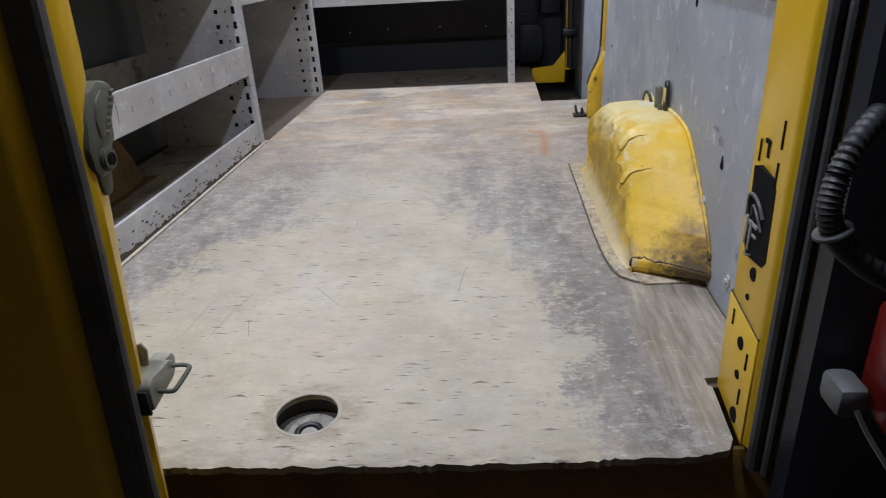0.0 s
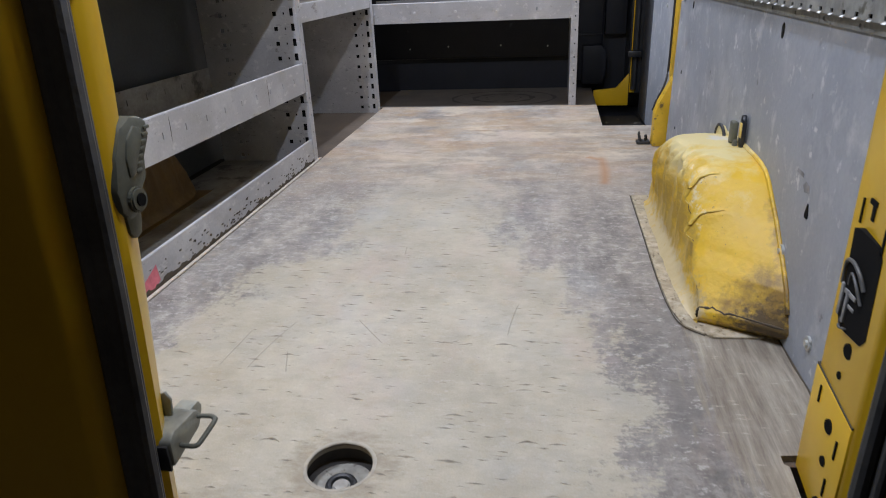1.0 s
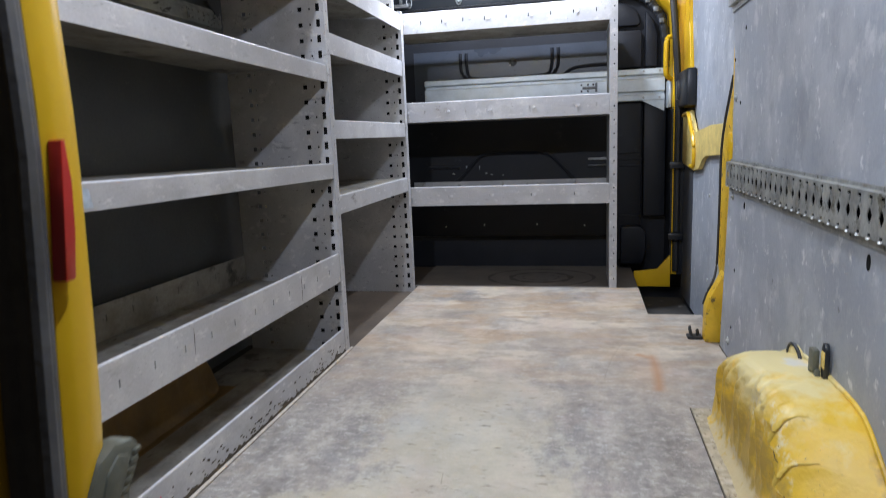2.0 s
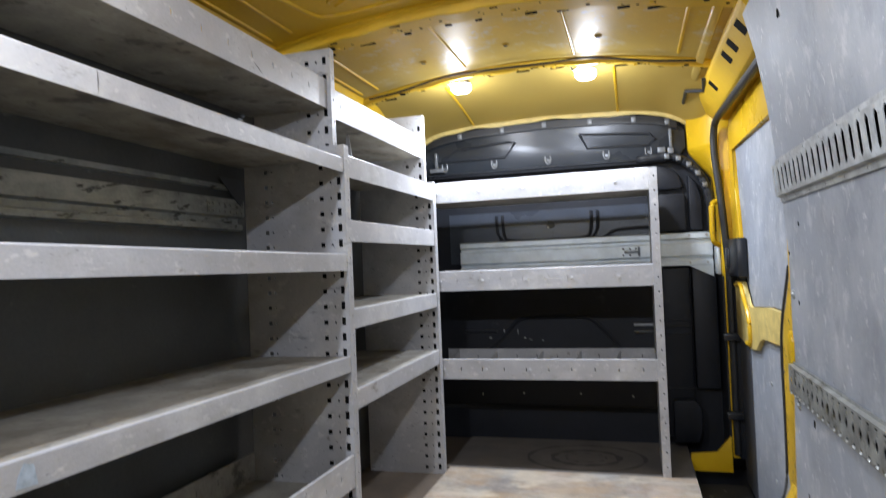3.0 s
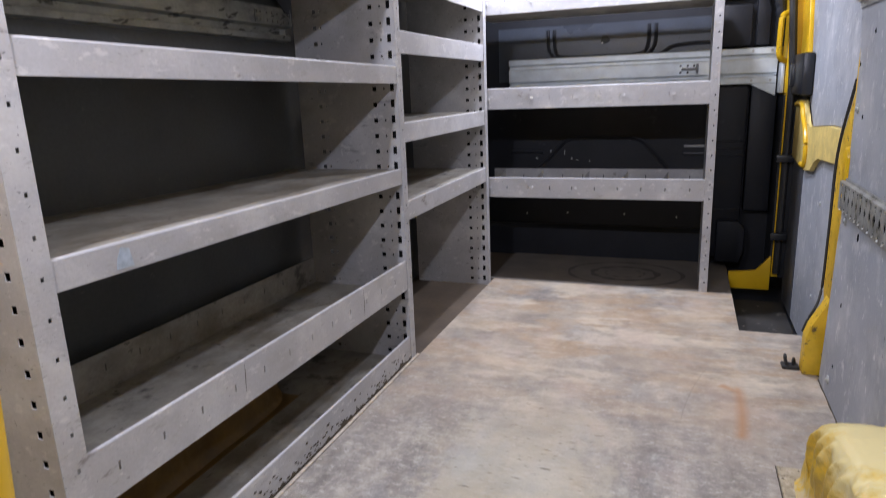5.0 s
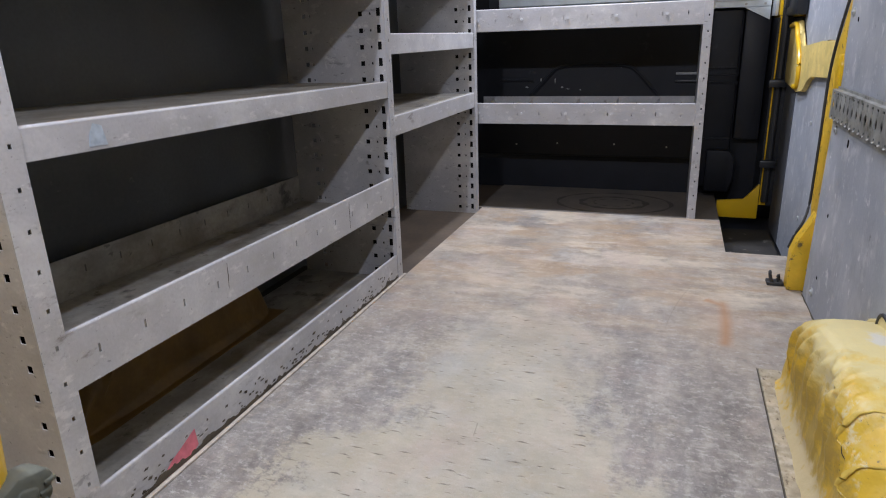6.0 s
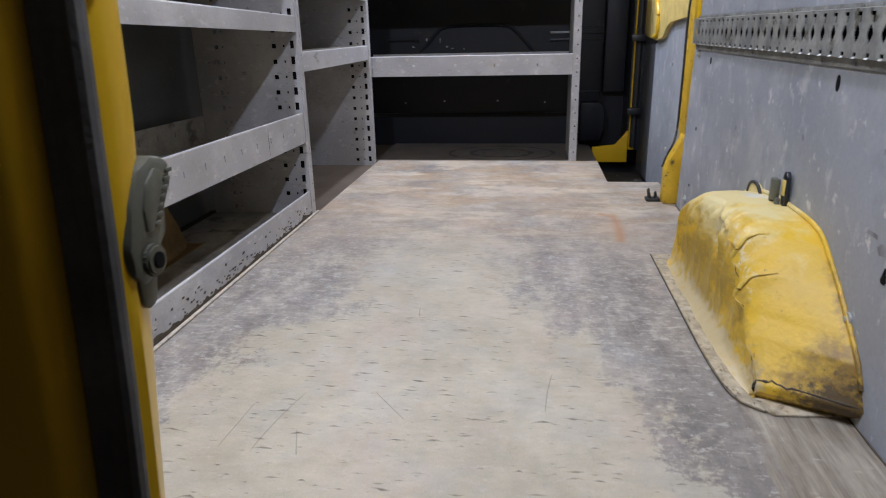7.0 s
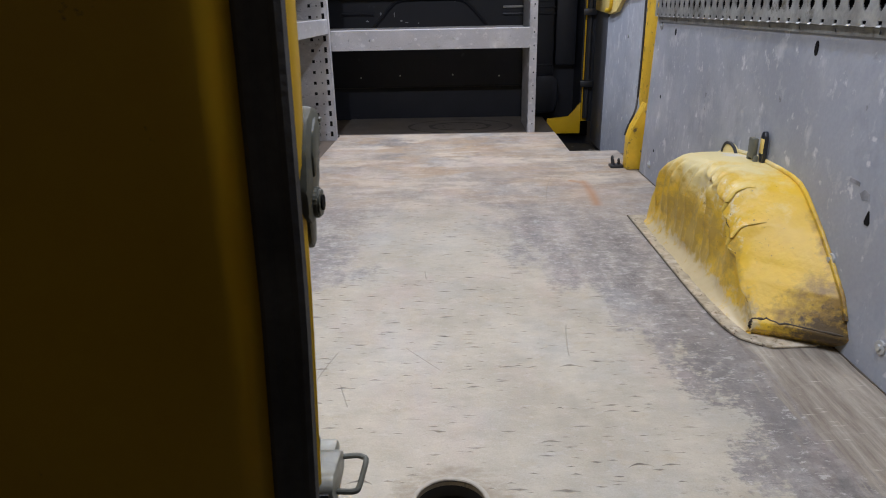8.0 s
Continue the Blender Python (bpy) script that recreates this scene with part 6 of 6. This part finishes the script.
part("lower_board", bm, PANEL, door)
# far part of the lower board, its shade painted as dark grey
bm = bmesh.new()
prism(bm, [(3.740, -0.11), (4.02, -0.11), (4.02, 0.885), (3.80, 0.885), (3.737, 0.57)], "x", 0.497, 0.520)
part("board_shade", bm, DOOR_DARK, door, "shaded side of the lower board, painted dark grey")
bm = bmesh.new()
prism(bm, [(3.80, 0.89), (4.02, 0.89), (4.02, 1.60), (3.96, 1.65), (2.80, 1.65), (2.80, 1.47), (3.915, 1.50), (3.875, 1.30), (3.805, 1.06)], "x", 0.486, 0.526, 0.006)
part("door_frame", bm, YELLOW, door)
bm = bmesh.new()
prism(bm, [(3.985, 0.868), (3.75, 0.872), (3.70, 0.82), (3.655, 0.775), (3.60, 0.762), (3.20, 0.797), (2.84, 0.803), (2.84, 0.687), (3.33, 0.673), (3.40, 0.655), (3.48, 0.60), (3.62, 0.588), (3.985, 0.605)], "x", 0.481, 0.4995, 0.006)
rail = part("waist_rail", bm, YELLOW_SCUFF_LIT, door, "scraped pale yellow waist rail")
bm = bmesh.new()
tube(bm, smooth_line([(0.480, 3.96, 0.85), (0.476, 3.78, 0.855), (0.476, 3.70, 0.80), (0.476, 3.62, 0.745), (0.476, 3.58, 0.68), (0.478, 3.60, 0.615), (0.480, 3.70, 0.605)], 6), 0.010, 8)
part("rim", bm, YELLOW, rail)
bm = bmesh.new()
bx(bm, 0.455, 0.500, 3.70, 4.00, 0.893, 1.07, 0.010)
bx(bm, 0.444, 0.47, 3.93, 4.00, 0.93, 1.03, 0.008)
part("lock_cover", bm, BLACK, door)
for z in (0.58, 0.20):
    b = bmesh.new()
    bx(b, 0.415, 0.490, 3.96, 4.000, z, z + 0.035, 0.005)
    part("striker", b, BLACK, door)
for y, z in ((3.90, 1.16), (3.80, 1.50), (3.55, 1.52), (3.3, 0.5), (3.1, 0.3), (3.3, 0.13)):
    b = bmesh.new()
    disc(b, (0.499, y, z), (1, 0, 0), 0.008, 0.006, 10)
    part("screw", b, GALV, door)

grab = thing("grab_handle", (0.40, 4.10, 1.1), "bright yellow grab handle on the door pillar", "handle")
bm = bmesh.new()
tube(bm, smooth_line([(0.430, 4.07, 1.045), (0.408, 4.05, 1.058), (0.398, 4.04, 1.09), (0.398, 4.04, 1.21), (0.405, 4.05, 1.250), (0.428, 4.065, 1.262)], 6), 0.013, 10)
part("bar", bm, YELLOW, grab)

# ---- tie-down cup and floor clutter ----
cup = thing("tie_down_ring", (CUP[0], CUP[1], -0.03), "sunken steel tie-down cup with a loose ring", "tie-down")
bm = bmesh.new()
r = CUP[2] - 0.001
def bowl(b, prof):
    rings = [[b.verts.new((CUP[0] + q * math.cos(a), CUP[1] + q * math.sin(a), z)) for a in (2 * math.pi * k / 36 for k in range(36))] for q, z in prof]
    for p, q in zip(rings, rings[1:]):
        for k in range(36):
            b.faces.new((p[k], p[(k + 1) % 36], q[(k + 1) % 36], q[k]))
    return rings


# cup wall darkened: the shade inside the cup is put into its colour
bowl(bm, ((r, -0.004), (r + 0.006, -0.012), (r + 0.006, -0.036), (r - 0.004, -0.040)))
part("wall", bm, shade("shaded_cup_wall", (0.035, 0.028, 0.022), 0.7, vary=0.4, scale=40), cup, "cup wall with the inner shade put into its colour")
bm = bmesh.new()
bm.faces.new(bowl(bm, ((r - 0.003, -0.0395), (0.034, -0.0405), (0.033, -0.040)))[-1])
part("dish", bm, shade("dusty_steel_cup", (0.40, 0.385, 0.335), 0.65, metal=0.1, vary=0.5, scale=40, spots=(0.12, 0.10, 0.08), spot_amount=0.5, spot_scale=60), cup)
bm = bmesh.new()
tube(bm, [(CUP[0] + 0.0195 * math.cos(a), CUP[1] - 0.006 + 0.0195 * math.sin(a), -0.034) for a in (2 * math.pi * k / 28 for k in range(29))], 0.0052, 8)
part("ring", bm, RUBBER, cup)
bm = bmesh.new()
disc(bm, (CUP[0], CUP[1] - 0.006, -0.037), (0, 0, 1), 0.0135, 0.010, 18)
bmesh.ops.bevel(bm, geom=list(bm.edges), offset=0.002, segments=2, affect="EDGES")
part("knob", bm, shade("pale_knob", (0.44, 0.42, 0.37), 0.6, vary=0.3, scale=60), cup)
bm = bmesh.new()
rim = [CUP[2] + 0.001 + 0.0010 * noise.noise(Vector((math.cos(k * math.pi / 36) * 3, math.sin(k * math.pi / 36) * 3, 7))) for k in range(73)]
tube(bm, [(CUP[0] + rim[k] * math.cos(k * math.pi / 36), CUP[1] + rim[k] * math.sin(k * math.pi / 36), -0.001) for k in range(73)], [0.0034 + 0.0016 * abs(noise.noise(Vector((k * 0.37, 4.0, 0)))) for k in range(73)], 8, flat=0.6)
part("worn_rim", bm, shade("bare_wood_rim", (0.46, 0.42, 0.34), 0.7, vary=0.3, scale=40), cup, "frayed pale wood rim")
bm = bmesh.new()
for rx, ry, w in ((0.29, 0.215, 0.014), (0.165, 0.125, 0.020), (0.10, 0.075, 0.008)):
    tube(bm, [(-0.262 + rx * math.cos(a), 3.945 + ry * math.sin(a), -0.0045) for a in (2 * math.pi * k / 64 for k in range(65))], [w * (0.8 + 0.3 * math.sin(k * 0.9)) for k in range(65)], 8, flat=0.10)
tagged(part("ring_mark", bm, shade("dark_ring_stain", (0.095, 0.085, 0.075), 0.8)), "dark ring pressed into the floor board", "ring")

# lashing eye at the foot of the C pillar
bm = bmesh.new()
tube(bm, smooth_line([(0.372, 2.86, 0.002), (0.366, 2.862, 0.03), (0.364, 2.872, 0.045), (0.366, 2.884, 0.03), (0.372, 2.886, 0.002)], 5), 0.005, 8)
tube(bm, smooth_line([(0.392, 2.865, 0.002), (0.388, 2.868, 0.028), (0.394, 2.880, 0.030), (0.398, 2.884, 0.002)], 5), 0.004, 8)
bx(bm, 0.355, 0.408, 2.85, 2.895, 0.0, 0.012, 0.003)
tagged(part("lashing_eye", bm, RUBBER), "small dark lashing eye at the pillar foot", "lashing eye")

# ---- closed left rear door ----
rear = thing("rear_door", (-0.85, 0.70, 0), "closed yellow rear door leaf with black edge seal", "door")


def door_edge(z):
    """The leaf's free edge, which leans in towards the top: seal edge (x, y), then the inner frame's edge (x, y)."""
    zs = (-0.05, 0.0, 0.2, 0.4, 0.6, 0.8, 1.1, 1.8)
    return [float(np.interp(z, zs, v)) for v in ((-0.418, -0.416, -0.409, -0.403, -0.403, -0.404, -0.432, -0.50), (0.686, 0.688, 0.698, 0.711, 0.726, 0.744, 0.772, 0.83), (-0.449, -0.447, -0.436, -0.418, -0.405, -0.406, -0.434, -0.51), (0.756, 0.756, 0.761, 0.765, 0.772, 0.785, 0.812, 0.872))]


def skin_section(z):
    x, y, _, _ = door_edge(z)
    x, y = x - 0.036, y - 0.004
    return [(x, y), (x - 0.002, y - 0.012), (x - 0.010, y - 0.022), (x - 0.026, y - 0.029), (x - 0.06, y - 0.033), (-1.42, y - 0.036), (-1.42, y + 0.005)]


def frame_section(z):
    x, y, u, v = door_edge(z)
    return [(x - 0.004, y + 0.003), (x + 0.001, y + 0.010), (0.5 * (x + u) + 0.004, 0.5 * (y + v)), (u, v - 0.006), (u - 0.005, v), (u - 0.03, v + 0.012), (-1.36, v + 0.02), (-1.36, y + 0.006), (x - 0.05, y + 0.003)]


bm = bmesh.new()
loft(bm, skin_section, np.linspace(0.045, 1.80, 26))
part("outer_skin", bm, YELLOW, rear, sharp=50)
bm = bmesh.new()
loft(bm, frame_section, np.linspace(0.0, 1.78, 40))
part("inner_frame", bm, YELLOW, rear, sharp=45)
bm = bmesh.new()
zs = np.linspace(0.02, 1.79, 40)
tube(bm, [(door_edge(z)[0] - 0.016, door_edge(z)[1] - 0.006, z) for z in zs], 0.018, 12, flat=0.5)
tube(bm, [(door_edge(z)[0] - 0.030, door_edge(z)[1] - 0.008, z) for z in zs], 0.010, 10)
tube(bm, [(door_edge(z)[0] - 0.004, door_edge(z)[1] - 0.010, z) for z in zs], 0.007, 8)
part("edge_seal", bm, shade("dusty_rubber", (0.125, 0.127, 0.132), 0.55, vary=0.4, scale=14, fine=120, bump=0.15), rear, "dusty black rubber edge seal")
bm = bmesh.new()
prism(bm, [(0.737, 0.700), (0.747, 0.700), (0.752, 0.735), (0.755, 0.77), (0.754, 0.80), (0.750, 0.80), (0.743, 0.74)], "x", -0.406, -0.3945, 0.001)
part("reflector", bm, RED, rear, "red reflector strip")
# release lever: a thick curved grip with teeth, a pivot boss and a tail
LX = -0.422
bm = bmesh.new()
prism(bm, [(0.724, 0.474), (0.734, 0.462), (0.752, 0.466), (0.760, 0.482), (0.765, 0.501), (0.775, 0.519), (0.788, 0.536), (0.796, 0.547), (0.790, 0.557), (0.768, 0.562), (0.748, 0.554), (0.732, 0.528), (0.723, 0.496)], "x", LX, LX + 0.025, 0.006)
prism(bm, [(0.728, 0.479), (0.730, 0.450), (0.738, 0.442), (0.748, 0.445), (0.753, 0.460), (0.754, 0.479)], "x", LX + 0.010, LX + 0.023, 0.003)
lever = part("release_lever", bm, OLIVE, rear, "grey-green plastic release lever")
bm = bmesh.new()
prism(bm, [(0.744, 0.504), (0.754, 0.504), (0.761, 0.519), (0.772, 0.535), (0.780, 0.547), (0.766, 0.553), (0.752, 0.542), (0.744, 0.524)], "x", LX + 0.022, LX + 0.0275, 0.003)
part("grip_plate", bm, OLIVE, lever)
bm = bmesh.new()
disc(bm, (LX + 0.026, 0.746, 0.482), (1, 0, 0), 0.0135, 0.009, 22)
bmesh.ops.bevel(bm, geom=list(bm.edges), offset=0.002, segments=2, affect="EDGES")
part("boss", bm, OLIVE, lever)
bm = bmesh.new()
disc(bm, (LX + 0.0308, 0.746, 0.482), (1, 0, 0), 0.0068, 0.003, 16)
part("socket", bm, DARK, lever)
for k in range(7):
    z = 0.506 + k * 0.0064
    y = float(np.interp(z, (0.501, 0.519, 0.536, 0.547), (0.765, 0.775, 0.788, 0.796)))
    b = bmesh.new()
    bx(b, LX + 0.018, LX + 0.0265, y - 0.011, y - 0.001, z, z + 0.0040, 0.0012)
    part("grip_ridge", b, OLIVE, lever)
# striker block with a wire loop and an upright fixing plate
bm = bmesh.new()
prism(bm, [(0.702, 0.176), (0.762, 0.186), (0.770, 0.194), (0.768, 0.207), (0.758, 0.213), (0.716, 0.217), (0.704, 0.210)], "x", -0.434, -0.396, 0.004)
prism(bm, [(0.755, 0.190), (0.784, 0.190), (0.788, 0.200), (0.782, 0.210), (0.756, 0.211)], "x", -0.428, -0.404, 0.003)
prism(bm, [(-0.450, 0.188), (-0.420, 0.188), (-0.414, 0.236), (-0.420, 0.246), (-0.434, 0.240), (-0.449, 0.222)], "y", 0.745, 0.749, 0.001)
striker = part("striker_plate", bm, shade("worn_zinc", (0.36, 0.365, 0.31), 0.42, metal=0.2, vary=0.35, scale=40, bump=0.2), rear, "zinc grey striker block")
bm = bmesh.new()
disc(bm, (-0.431, 0.7445, 0.226), (0, 1, 0), 0.0045, 0.002, 12)
part("hole", bm, DARK, striker)
bm = bmesh.new()
bx(bm, -0.430, -0.400, 0.6995, 0.7035, 0.172, 0.206, 0.001)
part("end_face", bm, RUBBER, striker, "dark open end of the block")
bm = bmesh.new()
tube(bm, smooth_line([(-0.398, 0.762, 0.202), (-0.383, 0.764, 0.202), (-0.376, 0.763, 0.201), (-0.372, 0.758, 0.201), (-0.373, 0.742, 0.198), (-0.375, 0.724, 0.195), (-0.378, 0.720, 0.194), (-0.386, 0.719, 0.194), (-0.398, 0.720, 0.194)], 5), 0.0030, 10)
part("wire_loop", bm, OLIVE, striker)

# ---- outside of the right rear corner ----
bm = bmesh.new()
tube(bm, smooth_line([(0.376, 0.826, -0.02), (0.376, 0.826, 0.2), (0.376, 0.826, 0.6), (0.376, 0.826, 1.2), (0.376, 0.826, 1.75)], 6), 0.010, 10)
tube(bm, smooth_line([(0.388, 0.812, -0.02), (0.388, 0.812, 0.2), (0.388, 0.812, 0.6), (0.388, 0.812, 1.2), (0.388, 0.812, 1.75)], 6), 0.007, 10)
tagged(part("opening_seal", bm, shade("dusty_opening_rubber", (0.055, 0.057, 0.058), 0.5, vary=0.4, scale=14, fine=120, bump=0.15)), "black rubber seal round the rear opening", "seal", kind="structure")
bm = bmesh.new()
prism(bm, [(0.392, 0.7985), (0.398, 0.775), (0.46, 0.75), (0.62, 0.74), (0.62, 0.7985)], "z", -0.1, 1.8)
tagged(part("rear_jamb", bm, BLACK), "dark door jamb outside the rear seal", "jamb", kind="structure")
hose = smooth_line([(0.400, 0.752, 0.50), (0.364, 0.722, 0.475), (0.347, 0.708, 0.44), (0.346, 0.702, 0.408), (0.366, 0.70, 0.378), (0.42, 0.69, 0.342), (0.55, 0.66, 0.30)], 18)
conduit = thing("cable_conduit", (0.385, 0.72, 0.44), "corrugated black rubber cable conduit to the open door", "conduit")
bm = bmesh.new()
tube(bm, hose[:61], [0.0105 + 0.0024 * max(0.0, math.sin(i * 2.1)) for i in range(61)], 14)
part("corrugated_hose", bm, RUBBER, conduit)
bm = bmesh.new()
tube(bm, hose[59:64], [0.0125, 0.0185, 0.0195, 0.0180, 0.0125], 16)
part("collar", bm, RUBBER, conduit)
bm = bmesh.new()
tube(bm, hose[62:], [0.0128 - 0.00002 * i for i in range(len(hose) - 62)], 14)
elbow = part("elbow", bm, RUBBER, conduit, "smooth dark grey elbow")
for i in range(67, 96, 4):
    along = (Vector(hose[i + 1]) - Vector(hose[i - 1])).normalized()
    up = (Vector((0.25, -0.3, 0.9)) - along * along.dot(Vector((0.25, -0.3, 0.9)))).normalized()
    out = along.cross(up)
    bm = bmesh.new()
    tube(bm, [Vector(hose[i]) + 0.0125 * (up * math.cos(a) + out * math.sin(a)) for a in np.linspace(-0.75, 0.75, 7)], 0.0013, 6)
    part("slit", bm, DARK, elbow)
lampth = thing("tail_lamp", (0.52, 0.70, 0.2), "dark red tail lamp on the rear corner", "tail lamp")
bm = bmesh.new()
bx(bm, 0.435, 0.60, 0.66, 0.745, 0.16, 0.30, 0.012)
part("lens", bm, RED_DARK, lampth)
bm = bmesh.new()
bx(bm, 0.395, 0.430, 0.70, 0.75, 0.165, 0.205, 0.010)
part("bracket", bm, shade("dull_grey_plastic", (0.12, 0.125, 0.125), 0.5, vary=0.3, scale=30), lampth, "grey plastic bracket")
bm = bmesh.new()
tube(bm, smooth_line([(0.415, 0.70, 0.180), (0.43, 0.69, 0.15), (0.455, 0.67, 0.11)], 5), 0.0032, 8)
part("stay_rod", bm, STEEL, lampth, "bright steel stay rod")

# ---- work lamps on the roof ----
for lx, ly, beam, glow, tilt in LAMPS:
    e = thing("work_lamp", (lx, ly, LAMP_Z), "round white LED work lamp, lit, under the roof rib", "lamp", "roof work lamps")
    b = bmesh.new()
    disc(b, (lx, ly, LAMP_Z + 0.022), (0, 0, 1), 0.046, 0.016, 24)
    bmesh.ops.bevel(b, geom=list(b.edges), offset=0.003, segments=2, affect="EDGES")
    part("housing", b, BLACK, e)
    b = bmesh.new()
    disc(b, (lx, ly, LAMP_Z - 0.002), (0, 0, 1), 0.048, 0.031, 24)
    bmesh.ops.bevel(b, geom=[g for g in b.edges if all(v.co.z < LAMP_Z for v in g.verts)], offset=0.010, segments=4, affect="EDGES")
    part("lens", b, GLOW, e, "glowing white lens")
    b = bmesh.new()
    tube(b, smooth_line([(lx - 0.02, ly - 0.03, LAMP_Z + 0.03), (lx - 0.05, ly - 0.06, LAMP_Z + 0.01), (lx - 0.06, ly - 0.07, LAMP_Z + 0.05)], 5), 0.006, 8)
    part("bracket", b, STEEL, e)
# plug and dimples in the roof skin
bm = bmesh.new()
bx(bm, -0.455, -0.431, 2.435, 2.461, roof_z(-0.443) - 0.016, roof_z(-0.443) + 0.002, 0.003)
part("plug", bm, YELLOW, ceiling, "small yellow plastic plug")
for x, y in ((-0.809, 3.208), (-0.446, 3.184), (-0.078, 3.179)):
    bm = bmesh.new()
    disc(bm, (x, y, roof_z(x) - 0.002), (0, 0, 1), 0.016, 0.006, 18)
    bmesh.ops.bevel(bm, geom=list(bm.edges), offset=0.002, segments=2, affect="EDGES")
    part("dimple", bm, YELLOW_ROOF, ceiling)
    # dark disc added to paint the shaded hollow of the dimple
    bm = bmesh.new()
    disc(bm, (x, y, roof_z(x) - 0.0055), (0, 0, 1), 0.009, 0.003, 14)
    part("dimple_shade", bm, RUBBER, ceiling, "dark disc for the shade in the dimple")
# black cable bracket in the roof corner by the door pillar
bm = bmesh.new()
for p, q in (((0.292, 4.03, 1.765), (0.290, 3.83, 1.775)), ((0.290, 3.83, 1.775), (0.362, 3.77, 1.755)), ((0.362, 3.77, 1.755), (0.345, 3.60, 1.765))):
    tube(bm, [p, q], 0.009, 8)
tagged(part("cable_bracket", bm, RUBBER), "black angled cable bracket in the roof corner", "bracket")
# wiring along the lamp rib
bm = bmesh.new()
wire = [(x, 3.425 + 0.006 * math.sin(x * 17), roof_z(x) - 0.020 - 0.006 * math.sin(x * 11)) for x in np.linspace(-1.15, 0.30, 40)]
tube(bm, wire, 0.005, 8)
tagged(part("lamp_cable", bm, RUBBER), "thin black cable along the roof rib", "cable")
